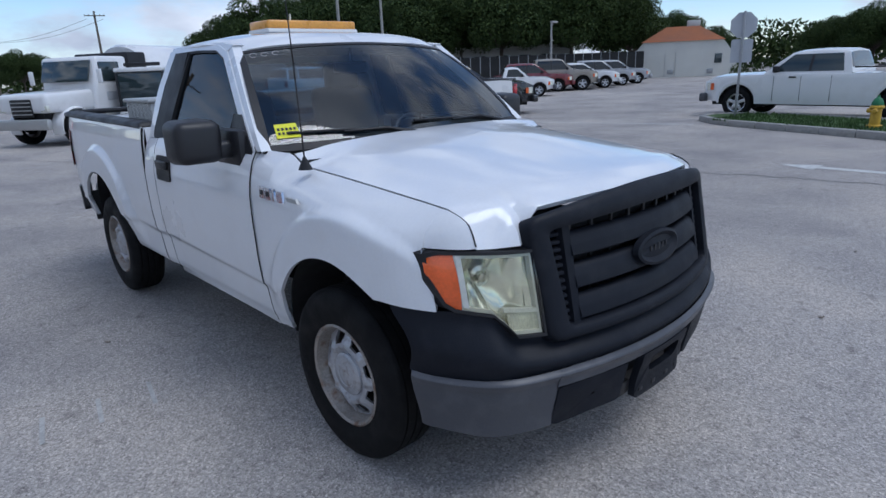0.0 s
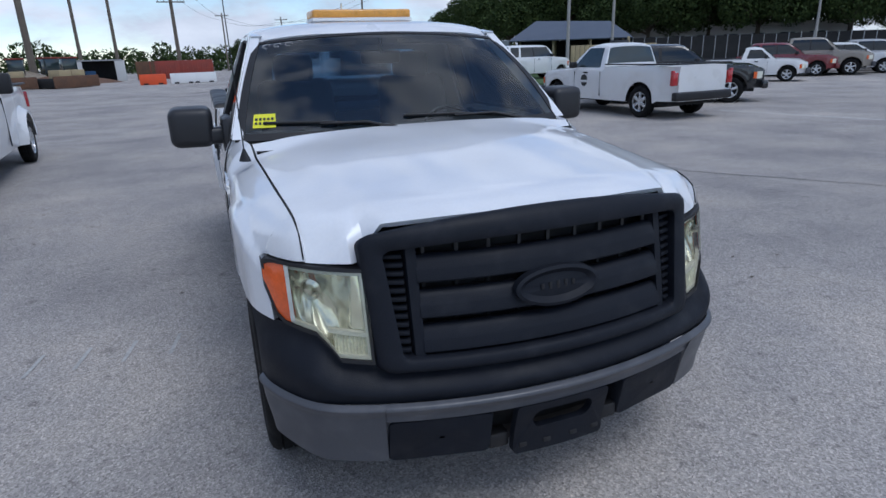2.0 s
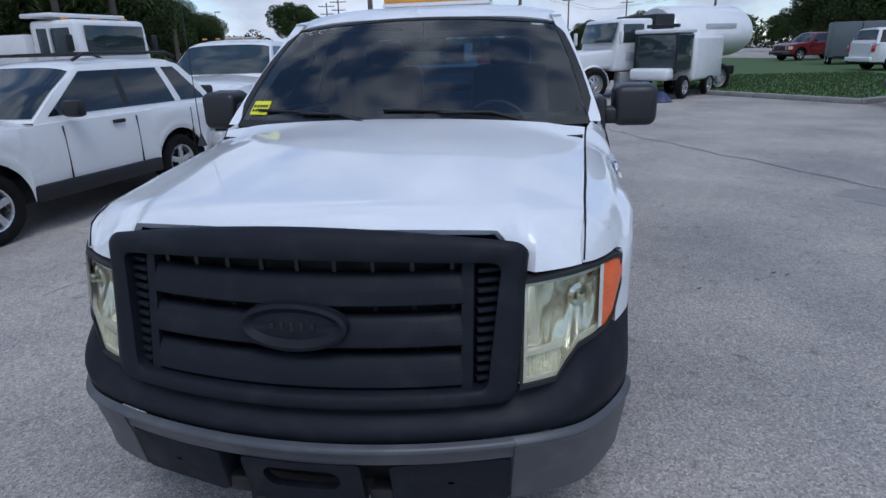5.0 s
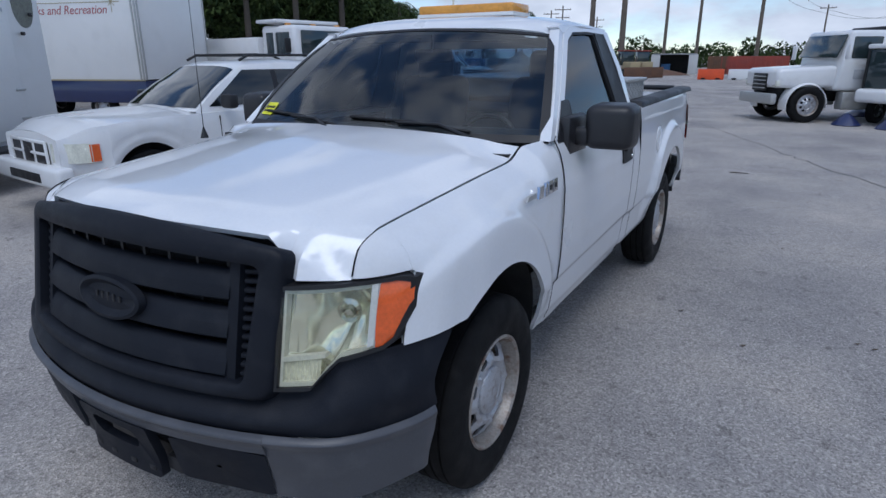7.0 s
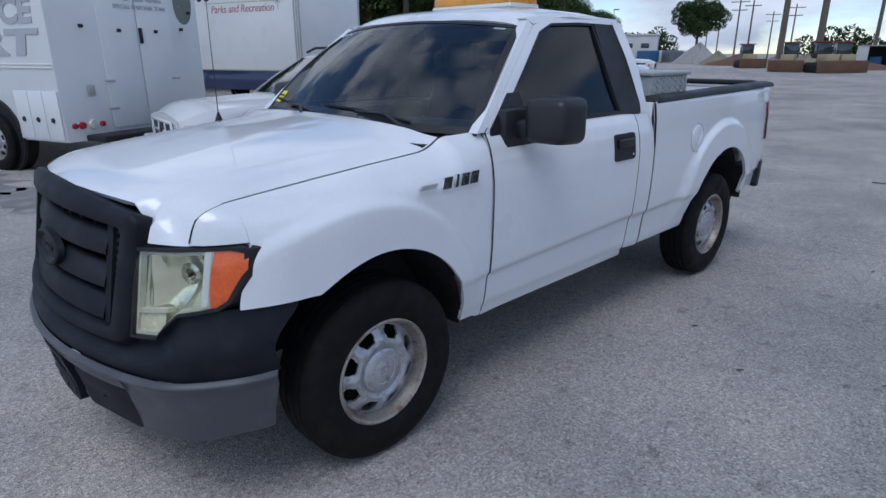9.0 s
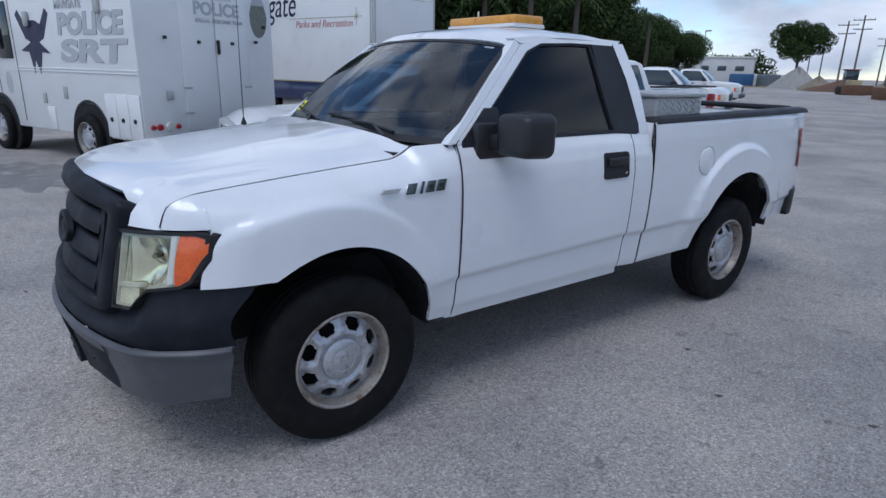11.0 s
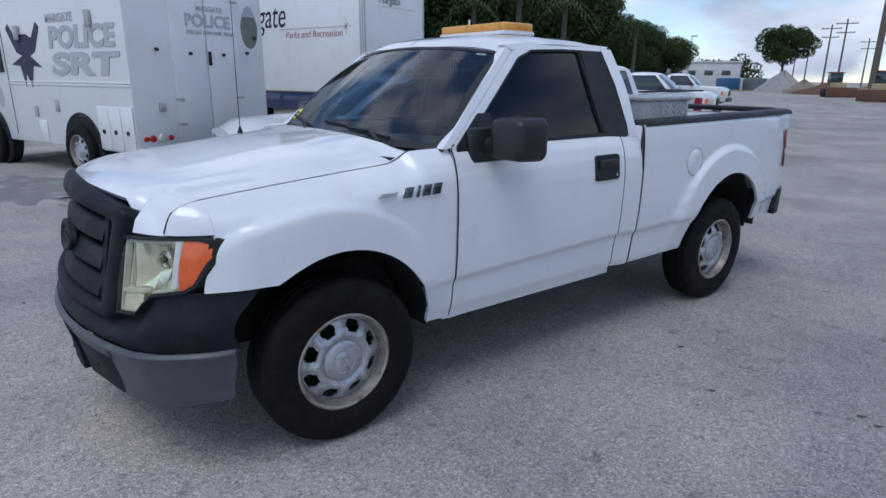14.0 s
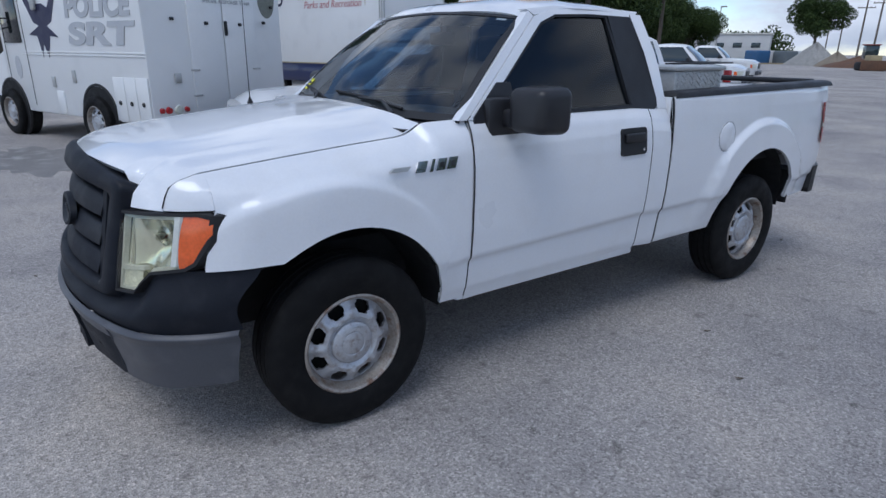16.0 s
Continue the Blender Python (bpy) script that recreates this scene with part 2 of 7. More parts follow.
def slab(outline, f, depth):
    """A flat outline (list of 2D points) laid through f(a, b, d) with the thickness depth."""
    bm = bmesh.new()
    top = [bm.verts.new(f(a, b, 0.0)) for a, b in outline]
    low = [bm.verts.new(f(a, b, depth)) for a, b in outline]
    bm.faces.new(top)
    bm.faces.new(low[::-1])
    n = len(top)
    for i in range(n):
        bm.faces.new((top[i], low[i], low[(i + 1) % n], top[(i + 1) % n]))
    return bm


def band(outer, inner, f, depth, close=False):
    """A strip between two outlines of the same length, laid through f(a, b, d)."""
    bm = bmesh.new()
    lay = [[bm.verts.new(f(a, b, d)) for a, b in line] for line in (outer, inner) for d in (0.0, depth)]
    n = len(outer)
    for i in range(n if close else n - 1):
        j = (i + 1) % n
        bm.faces.new((lay[0][i], lay[0][j], lay[2][j], lay[2][i]))
        bm.faces.new((lay[1][i], lay[3][i], lay[3][j], lay[1][j]))
        bm.faces.new((lay[0][i], lay[1][i], lay[1][j], lay[0][j]))
        bm.faces.new((lay[2][i], lay[2][j], lay[3][j], lay[3][i]))
    if not close:
        for i in (0, n - 1):
            bm.faces.new((lay[0][i], lay[2][i], lay[3][i], lay[1][i]))
    return bm


def rounded(x0, y0, x1, y1, r, n=5):
    pts = []
    for cx, cy, a in ((x1 - r, y1 - r, 0), (x0 + r, y1 - r, 90), (x0 + r, y0 + r, 180), (x1 - r, y0 + r, 270)):
        pts += [(cx + r * math.cos(radians(a + 90 * k / n)), cy + r * math.sin(radians(a + 90 * k / n))) for k in range(n + 1)]
    return pts


def smooth01(a, b, v):
    t = min(1.0, max(0.0, (v - a) / (b - a)))
    return t * t * (3 - 2 * t)


def text_on(words, size, mat, parent, m, name="lettering", depth=0.004, shear=0.0, align="LEFT", bold=0.0):
    cu = bpy.data.curves.new(name, "FONT")
    cu.body, cu.size, cu.extrude, cu.shear, cu.align_x, cu.offset = words, size, depth, shear, align, bold
    ob = new("tmp", cu)
    me = bpy.data.meshes.new_from_object(ob)
    bpy.data.objects.remove(ob)
    me.name = name
    me.materials.append(mat)
    o = new(name, me)
    o.parent = parent
    o.matrix_basis = m
    return o


# ---- wheels ----
def tyre_profile(r, w, rim):
    h = w / 2
    return [(rim, -h * 0.78), (rim + 0.012, -h * 0.86), (rim + (r - rim) * 0.45, -h * 1.0), (r - 0.05, -h * 0.97), (r - 0.018, -h * 0.87), (r - 0.003, -h * 0.72),
            (r, -h * 0.60), (r - 0.009, -h * 0.585), (r - 0.009, -h * 0.54), (r, -h * 0.525), (r + 0.001, -h * 0.23), (r - 0.009, -h * 0.21), (r - 0.009, -h * 0.16), (r + 0.001, -h * 0.14),
            (r + 0.001, h * 0.14), (r - 0.009, h * 0.16), (r - 0.009, h * 0.21), (r + 0.001, h * 0.23), (r, h * 0.525), (r - 0.009, h * 0.54), (r - 0.009, h * 0.585), (r, h * 0.60),
            (r - 0.003, h * 0.72), (r - 0.018, h * 0.87), (r - 0.05, h * 0.97), (rim + (r - rim) * 0.45, h * 1.0), (rim + 0.03, h * 0.93), (rim + 0.012, h * 0.86), (rim, h * 0.78)]


def holed_disc(r_in, r_out, holes, h_in, h_out, half, depth, n_per=14):
    """A dished wheel disc about x with oval openings."""
    bm = bmesh.new()
    n = holes * n_per
    rad = [r_in, r_in + (h_in - r_in) * 0.6, h_in, h_in + (h_out - h_in) * 0.33, h_in + (h_out - h_in) * 0.67, h_out, h_out + (r_out - h_out) * 0.5, r_out]
    g = {}
    for i, r in enumerate(rad):
        for k in range(n):
            t = 2 * math.pi * k / n
            x = depth(r)
            frac = abs((k % n_per) / n_per - 0.5)
            x += 0.010 * smooth01(half, 0.5, frac) * (1 if 1 < i < 7 else 0)
            g[i, k] = bm.verts.new((x, r * math.cos(t), r * math.sin(t)))
    for i in range(len(rad) - 1):
        for k in range(n):
            frac = abs(((k + 0.5) % n_per) / n_per - 0.5)
            lim = half if i == 3 else half - 0.07
            if 2 <= i <= 4 and frac < lim:
                continue
            bm.faces.new((g[i, k], g[i, (k + 1) % n], g[i + 1, (k + 1) % n], g[i + 1, k]))
    for v in [v for v in bm.verts if not v.link_faces]:
        bm.verts.remove(v)
    bmesh.ops.smooth_vert(bm, verts=[v for v in bm.verts if v.is_boundary and r_in * 1.1 < math.hypot(v.co.y, v.co.z) < r_out * 0.97], factor=0.5, use_axis_x=True, use_axis_y=True, use_axis_z=True)
    return bm


WHEEL_MESHES = {}


def wheel(parent, x, y, side, r=0.385, w=0.245, rim=0.222, style="steel"):
    """One wheel standing on the ground, outer face towards side (+1 or -1 along x)."""
    key = (r, w, rim, style)
    hub = new("wheel")
    hub.parent = parent
    hub.matrix_basis = Matrix.Translation((x, y, r)) @ Matrix.Rotation(0.0 if side > 0 else math.pi, 4, "Z")
    if key not in WHEEL_MESHES:
        made = []
        made.append(part("tyre", lathe(tyre_profile(r, w, rim), 56), RUBBER, hub))
        h = w / 2
        if style == "steel":
            made.append(part("rim", lathe([(rim + 0.010, h * 0.80), (rim + 0.012, h * 0.88), (rim + 0.004, h * 0.92), (rim - 0.006, h * 0.86), (rim - 0.012, h * 0.60), (rim - 0.022, h * 0.45), (rim - 0.026, -h * 0.6), (rim + 0.01, -h * 0.8)], 56), RIM_EDGE, hub, "steel rim with rust along the edge"))
            dish = lambda q: h * (0.40 + 0.34 * math.exp(-((q - 0.125) / 0.045) ** 2))
            d = part("wheel_disc", holed_disc(0.090, rim - 0.02, 8, 0.143, 0.192, 0.27, dish), STEEL, hub, "silver steel disc with eight openings")
            thick(d, 0.012)
            made.append(d)
            made.append(part("hub_cap", lathe([(0.002, h * 0.80), (0.050, h * 0.80), (0.053, h * 0.785), (0.056, h * 0.80), (0.084, h * 0.78), (0.096, h * 0.71), (0.103, h * 0.45)], 40), STEEL, hub, "round silver centre cap"))
            made.append(part("brake_drum", lathe([(0.002, -h * 0.1), (0.19, -h * 0.1), (0.19, -h * 0.7)], 32), VOID, hub))
        else:
            made.append(part("rim", lathe([(rim + 0.006, h * 0.80), (rim + 0.004, h * 0.9), (rim - 0.012, h * 0.82), (rim - 0.022, h * 0.4), (rim - 0.022, -h * 0.7)], 40), ALLOY, hub))
            bm = bmesh.new()
            n = 6 if style == "six" else 5
            for k in range(n):
                m = Matrix.Rotation(2 * math.pi * k / n, 4, "X")
                box(bm, (h * 0.62, 0, rim * 0.56), (0.035, rim * 0.34, rim * 0.86), 0.012, m)
            bmesh.ops.recalc_face_normals(bm, faces=bm.faces)
            made.append(part("spokes", bm, ALLOY, hub))
            made.append(part("hub_cap", lathe([(0.002, h * 0.78), (rim * 0.22, h * 0.76), (rim * 0.27, h * 0.4)], 24), ALLOY, hub))
            made.append(part("brake_disc", lathe([(0.002, h * 0.1), (rim * 0.95, h * 0.1), (rim * 0.95, -h * 0.5)], 24), VOID, hub))
        WHEEL_MESHES[key] = made
        return hub
    for o in WHEEL_MESHES[key]:
        c = o.copy()
        scene.collection.objects.link(c)
        c.parent = hub
    return hub


# ---- the pickup truck in the middle: nose towards -y, front axle at y = 0 ----
WHEELBASE = 3.2
AXLES = ((0.0, 0.41, 0.484), (WHEELBASE + 0.015, 0.475, 0.492))   # y, height and radius of each wheel opening
truck = thing("pickup_truck", "white regular-cab pickup truck with charcoal grille parked on the lot", "pickup truck")


def fascia_y(x):
    """Plan line of grille and headlamps."""
    x = abs(x)
    return -0.850 + 0.27 * x * x + 0.12 * x ** 8 + 0.10 * x ** 12


def fascia(x, z, off=0.0):
    return (x, fascia_y(x) + 0.20 * (z - 0.85) - off, z)


PROFILE_Z = (0.36, 0.41, 0.48, 0.650, 0.675, 0.80, 0.96, 1.07, 1.15, 1.22, 1.275)
PROFILE_X = (0.900, 0.925, 0.950, 0.968, 0.988, 0.998, 1.002, 1.000, 0.988, 0.968, 0.936)
BED_Z = (0.36, 0.41, 0.48, 0.650, 0.675, 0.80, 0.96, 1.10, 1.25, 1.33, 1.37)
BED_X = (0.900, 0.925, 0.950, 0.968, 0.988, 0.998, 1.002, 1.000, 0.990, 0.978, 0.960)


def side_x(y, z, bed=False):
    zc = z - float(np.interp(y, (0.5, 2.0, 2.8), (-0.036, 0.008, 0.022))) * (1 - smooth01(0.72, 0.92, z)) * smooth01(0.44, 0.56, z)
    x = float(np.interp(zc, BED_Z if bed else PROFILE_Z, BED_X if bed else PROFILE_X))
    if y < -0.12:
        x -= 0.100 * ((-0.12 - y) / 0.48) ** 2
    if y > 3.7:
        x -= 0.03 * ((y - 3.7) / 0.4) ** 2
    for yc, zc, _ in AXLES:
        r = math.hypot(y - yc + (0.085 if yc < 1 else 0.03), (z - zc) * 0.98)
        x += 0.034 * (1 - smooth01(0.640, 0.688, r)) * smooth01(0.45, 0.70, z)
    return x


def open_bottom(y, base):
    """Lower edge of the body side: the sill, or the wheel opening."""
    for yc, zc, R in AXLES:
        if abs(y - yc) < R:
            return max(base, zc + math.sqrt(R * R - (y - yc) ** 2))
    return base


def stations(y0, y1, step=0.05):
    ys = list(np.linspace(y0, y1, max(2, int((y1 - y0) / step) + 1)))
    for yc, _, R in AXLES:
        ys += [yc + R * math.cos(math.pi * k / 36) for k in range(37)]
        ys += [yc - R - 0.001, yc + R + 0.001]
    return sorted({round(float(y), 4) for y in ys if y0 <= y <= y1})


def body_side(name, y0, y1, low, top, top_x=None, bed=False, rows=58, parent=None, label=""):
    """A pressed panel of the body side, from the lower edge low(y) to top(y), the same on both sides."""
    made = []
    ys = stations(y0, y1)
    for side in (1, -1):
        def f(y, v):
            zb, zt = low(y), top(y)
            z = zb + (zt - zb) * v
            x = side_x(y, min(z, 1.275) if not bed else z, bed)
            if top_x:
                k = max(0.0, (z - (zt - 0.20)) / 0.20)
                x -= (side_x(y, min(zt, 1.275)) - top_x(y)) * k ** 2.4 if zt > zb + 0.02 else 0
            return (side * x, y, z)
        bm = sheet(ys, list(np.linspace(0, 1, rows)), f, flip=side < 0)
        ob = part(name, bm, WHITE, parent or truck, label, 40, recalc=False)
        thick(ob, 0.022)
        made.append(ob)
    return made


SEAM_Y = (-0.615, -0.601, -0.581, -0.546, -0.491, -0.396, -0.151, 0.124, 0.340, 0.385, 0.415, 0.445, 0.62)
SEAM_Z = (1.022, 1.065, 1.101, 1.121, 1.137, 1.147, 1.172, 1.197, 1.214, 1.224, 1.243, 1.268, 1.277)


def seam_z(y):
    return float(np.interp(y, SEAM_Y, SEAM_Z))


def seam_x(y):
    return float(np.interp(y, (-0.62, -0.45, -0.1, 0.42, 0.62), (0.815, 0.822, 0.838, 0.862, 0.905)))


DOOR_F, DOOR_R, CAB_R, BED_F, BED_R = 0.625, 1.925, 2.105, 2.124, 4.15
FASCIA_X = list(np.linspace(0, 1.0, 80))
FASCIA_Y = [fascia_y(x) for x in FASCIA_X]


def fender_panel(s):
    """Front fender: wraps round the headlamp, whose slanting rear edge it follows."""
    ys = sorted(set([round(y, 4) for y in np.linspace(-0.612, -0.456, 12)] + stations(-0.455, DOOR_F - 0.004, 0.04)))

    def low(y):
        if y < -0.4555:
            return 1.022
        return max(open_bottom(y, 0.42), 0.800 if y < -0.30 else 0.0)

    def f(y, v):
        zb, zt = low(y), max(seam_z(y), 1.026)
        z = zb + (zt - zb) * v
        yy = y - 0.060 * (1 - smooth01(0.80, 1.0, z)) * (1 - smooth01(-0.455, -0.30, y))
        x = side_x(yy, z)
        k = max(0.0, (z - (zt - 0.20)) / 0.20)
        x -= (side_x(yy, min(zt, 1.275)) - seam_x(y)) * k ** 2.9
        lim = float(np.interp(yy - 0.20 * (z - 0.85), FASCIA_Y, FASCIA_X)) + 0.012
        h = max(0.0, 0.05 - abs(x - lim)) / 0.05
        x = min(x, lim) - h * h * 0.0125
        return (s * x, yy, z)

    bm = sheet(ys, list(np.linspace(0, 1, 48)), f, flip=s < 0)
    thick(part("fender", bm, WHITE, truck, "", 40, recalc=False), 0.018)


for s in (1, -1):
    fender_panel(s)
doors = body_side("door", DOOR_F + 0.004, DOOR_R, lambda y: 0.402 + 0.033 * (y - 0.6), lambda y: 1.275)
body_side("cab_corner", DOOR_R + 0.008, CAB_R, lambda y: 0.448, lambda y: 1.275)
body_side("bed_side", BED_F, BED_R, lambda y: open_bottom(y, 0.452 if y < 3.2 else 0.54), lambda y: 1.345 + 0.014 * (y - BED_F), bed=True)
for s in (1, -1):
    part("sill", block((s * 0.89, 1.27, 0.43), (0.06, 1.36, 0.06), 0.012), WHITE, truck)

# wheel housings and underbody
for yc, zc, R in AXLES:
    for s in (1, -1):
        arcs = list(np.linspace(-0.02, math.pi + 0.02, 22))
        bm = sheet(arcs, [0.0, 1.0], lambda a, v: (s * (0.52 + v * (0.39 + 0.06 * max(0.0, math.sin(a)))), yc + (R + 0.018) * math.cos(a), zc + (R + 0.018) * math.sin(a)))
        thick(part("wheel_housing", bm, VOID, truck), 0.01)
bm = block((0, 1.25, 0.62), (1.30, 2.5, 0.25), 0.03)
box(bm, (0, -0.15, 0.62), (1.0, 1.0, 0.50), 0.03)
box(bm, (0, 3.1, 0.66), (1.05, 1.9, 0.20), 0.03)
part("underbody", bm, VOID, truck)
bm = bmesh.new()
for s in (1, -1):
    box(bm, (s * 0.42, 1.7, 0.50), (0.08, 4.6, 0.15), 0.01)
for y in (0.0, WHEELBASE):
    tube(bm, [(-0.80, y, 0.385), (0.80, y, 0.385)], 0.045, 12)
part("chassis_frame", bm, VOID, truck)
for yc in (0.0, WHEELBASE):
    for s in (1, -1):
        wheel(truck, s * 0.862, yc, s, 0.392)

# hood
def hood_top(x, y):
    zs = seam_z(max(y, -0.40)) + (0.13 * (y + 0.40) if y < -0.40 else 0)
    zc = float(np.interp(y, (-0.80, -0.6, -0.3, 0.1, 0.47), (1.172, 1.196, 1.228, 1.272, 1.308)))
    k = abs(x) / seam_x(y)
    z = zs + (zc - zs) * max(0.0, 1 - k ** 2.6) - (zs - seam_z(y)) * smooth01(0.76, 1.0, k)
    ridge = float(np.interp(y, (-0.7, 0.42), (0.60, 0.72)))
    z += 0.005 * (1 - smooth01(ridge - 0.05, ridge + 0.05, abs(x)))
    z -= 0.003 * math.exp(-((y - 0.25) / 0.14) ** 2) * (smooth01(0.10, 0.22, abs(x)) - smooth01(0.48, 0.60, abs(x)))
    return z


def hood(u, v):
    front_mid = fascia_y(min(1, abs(u)) * 0.825) + (0.075 if abs(u) * 0.825 < 0.64 else 0.075 - 0.055 * smooth01(0.64, 0.68, abs(u) * 0.825))
    rear = 0.442
    y = front_mid + (rear - front_mid) * v
    x = u * (seam_x(y) - 0.010)
    d = y - front_mid
    reach = 0.15
    z = hood_top(x, y)
    if d < reach:
        q = 1 - d / reach
        z -= 0.030 * (1 - smooth01(0.56, 0.66, abs(x))) * q ** 2.2
        z -= (z - 1.018) * smooth01(0.560, 0.640, abs(x)) * (1 - math.sqrt(max(0.0, 1 - q * q)))
    return (x, y, max(z, 1.018))


hv = sorted(set(np.linspace(0, 0.2, 16).tolist() + np.linspace(0.2, 1, 26).tolist()))
thick(part("hood", sheet(list(np.linspace(-1, 1, 61)), hv, hood), WHITE, truck, recalc=False), 0.02)

# dark joints between the panels
def joint(name, pts, r=0.0030):
    return part(name, tube(bmesh.new(), pts, r, 6), VOID, truck, "narrow dark panel joint")


for s in (1, -1):
    joint("hood_joint", [(s * (seam_x(y) - 0.004), y, seam_z(y) - 0.002) for y in np.linspace(-0.612, 0.445, 70)])
    for yg, lean in ((DOOR_F, 0.0), (DOOR_R + 0.004, 0.0)):
        joint("door_joint", [(s * (side_x(yg, z) - 0.001), yg + lean, z) for z in np.linspace(0.425, 1.272, 40)], 0.0030 if yg < 1 else 0.0022)
    joint("bed_joint", [(s * (side_x(2.114, z, True) - 0.006), 2.1145, z) for z in np.linspace(0.46, 1.34, 40)], 0.0065)

# cowl under the windscreen
cowl = sheet(list(np.linspace(-1, 1, 30)), list(np.linspace(0, 1, 5)), lambda u, v: (0.845 * u, 0.38 + 0.10 * v + 0.15 * v * u * u + 0.05 * v, 1.240 + 0.012 * v + 0.02 * (1 - u * u)))
thick(part("cowl_grille", cowl, BLACK, truck, recalc=False), 0.03)

# grille
grille = new("grille")
grille.parent = truck
ZT, ZB, XG = 1.160, 0.668, 0.652
gx = lambda z: XG - 0.03 * (ZT - z) / 0.5


def ring(x_half_top, x_half_low, zt, zb, r, n=6):
    pts = []
    for cx, cz, a in ((1, 1, 0), (-1, 1, 90), (-1, -1, 180), (1, -1, 270)):
        xh = (x_half_top if cz > 0 else x_half_low) - r
        zc = (zt - r) if cz > 0 else (zb + r)
        pts += [(cx * xh + r * math.cos(radians(a + 90 * k / n)), zc + r * math.sin(radians(a + 90 * k / n))) for k in range(n + 1)]
    return pts


def dense(pts, step=0.05):
    out = []
    for (a, b), (c, d) in zip(pts, pts[1:] + pts[:1]):
        n = max(1, int(math.hypot(c - a, d - b) / step))
        out += [(a + (c - a) * k / n, b + (d - b) * k / n) for k in range(n)]
    return out


def grille_face(x, z, d, lift=0.035):
    """Front plane of the grille; the top edge rolls back onto the hood."""
    p = fascia(x, z, lift - d)
    roll = max(0.0, z - 1.095)
    return (p[0], p[1] + 5.0 * roll * roll + 0.10 * roll, p[2])


outer = ring(XG, XG - 0.022, ZT, ZB, 0.045)
inner = ring(XG - 0.075, XG - 0.105, 1.078, 0.712, 0.030)


def match(outer, inner, n=160):
    """Both outlines resampled at the same shares of their corners."""
    res = []
    for line in (outer, inner):
        k = len(line) // 4
        pts = []
        for q in range(4):
            pts += line[q * k:(q + 1) * k]
            a, b = line[(q + 1) * k - 1], line[((q + 1) * k) % len(line)]
            pts += [(a[0] + (b[0] - a[0]) * j / 24, a[1] + (b[1] - a[1]) * j / 24) for j in range(1, 24)]
        res.append(pts)
    return res


go, gi = match(outer, inner)
bm = bmesh.new()
levels = [(go, 0.10), (go, 0.012)]
mids = [([(o[0] + (i[0] - o[0]) * t, o[1] + (i[1] - o[1]) * t) for o, i in zip(go, gi)], d) for t, d in ((0.08, 0.002), (0.30, -0.004), (0.80, 0.0), (0.96, 0.006))]
levels += mids + [(gi, 0.022), (gi, 0.10)]
rows_v = [[bm.verts.new(grille_face(a, b - 0.03 * (q == 0) - 0.055 * max(0.0, (b - 1.0) / 0.16) * (a / XG) ** 2, d)) for a, b in line] for q, (line, d) in enumerate(levels)]
for i in range(len(rows_v) - 1):
    for k in range(len(go)):
        j = (k + 1) % len(go)
        bm.faces.new((rows_v[i][k], rows_v[i][j], rows_v[i + 1][j], rows_v[i + 1][k]))
part("grille_surround", bm, CHARCOAL, grille, "charcoal plastic grille surround", 50)
bm = sheet(list(np.linspace(-0.62, 0.62, 24)), [0.69, 0.90, 1.10], lambda x, z: fascia(x, z, -0.085))
part("radiator_screen", bm, VOID, grille)
for z in (0.990, 0.875, 0.762):
    def bar(x, v):
        a = 2 * math.pi * v
        return fascia(x, z + 0.043 * math.copysign(abs(math.sin(a)) ** 0.6, math.sin(a)), -0.018 + 0.024 * math.copysign(abs(math.cos(a)) ** 0.6, math.cos(a)) + 0.012 * math.sin(a) * -1)
    part("grille_bar", sheet(list(np.linspace(-0.475, 0.475, 30)), list(np.linspace(0, 1, 15)), bar), CHARCOAL, grille, smooth=50)
for s in (1, -1):
    part("grille_post", sheet([0.69, 0.82, 0.97, 1.095], [-1, -0.8, 0.8, 1], lambda z, v: fascia(s * (0.487 + 0.020 * v), z, 0.004 - 0.05 * (abs(v) > 0.9))), CHARCOAL, grille)
    for k in range(13):
        z = 0.730 + 0.0275 * k
        bm = bmesh.new()
        box(bm, (0, 0, 0), (0.105, 0.05, 0.013), 0.003)
        o = part("vent_slat", bm, CHARCOAL, grille)
        c = fascia(s * 0.555, z, -0.03)
        o.matrix_basis = pose(*c, 0, 0, s * 21)
bm = bmesh.new()
for k in range(9):
    x = -0.44 + 0.11 * k
    box(bm, fascia(x, 0.89, -0.06), (0.012, 0.012, 0.40))
part("screen_ribs", bm, BLACK, grille)
emb = []
for rx, rz, off in ((0.163, 0.068, 0.006), (0.161, 0.066, 0.030), (0.148, 0.055, 0.034), (0.130, 0.042, 0.022), (0.124, 0.038, 0.018), (0.002, 0.001, 0.024)):
    emb.append([(rx * math.cos(2 * math.pi * k / 48), 0.897 + rz * math.sin(2 * math.pi * k / 48), off) for k in range(48)])
bm = bmesh.new()
vs = [[bm.verts.new(fascia(*p)) for p in line] for line in emb]
for i in range(len(vs) - 1):
    for k in range(48):
        bm.faces.new((vs[i][k], vs[i][(k + 1) % 48], vs[i + 1][(k + 1) % 48], vs[i + 1][k]))
part("emblem", bm, CHARCOAL, grille, "blank oval emblem plate, charcoal", 40)
bm = bmesh.new()
for k in range(5):
    box(bm, fascia(-0.06 + 0.03 * k, 0.897, 0.022), (0.012, 0.006, 0.030 - 0.005 * abs(k - 2)), 0.002)
part("emblem_relief", bm, BLACK, grille)

# headlamps
LX0, LX1 = 0.636, 0.955


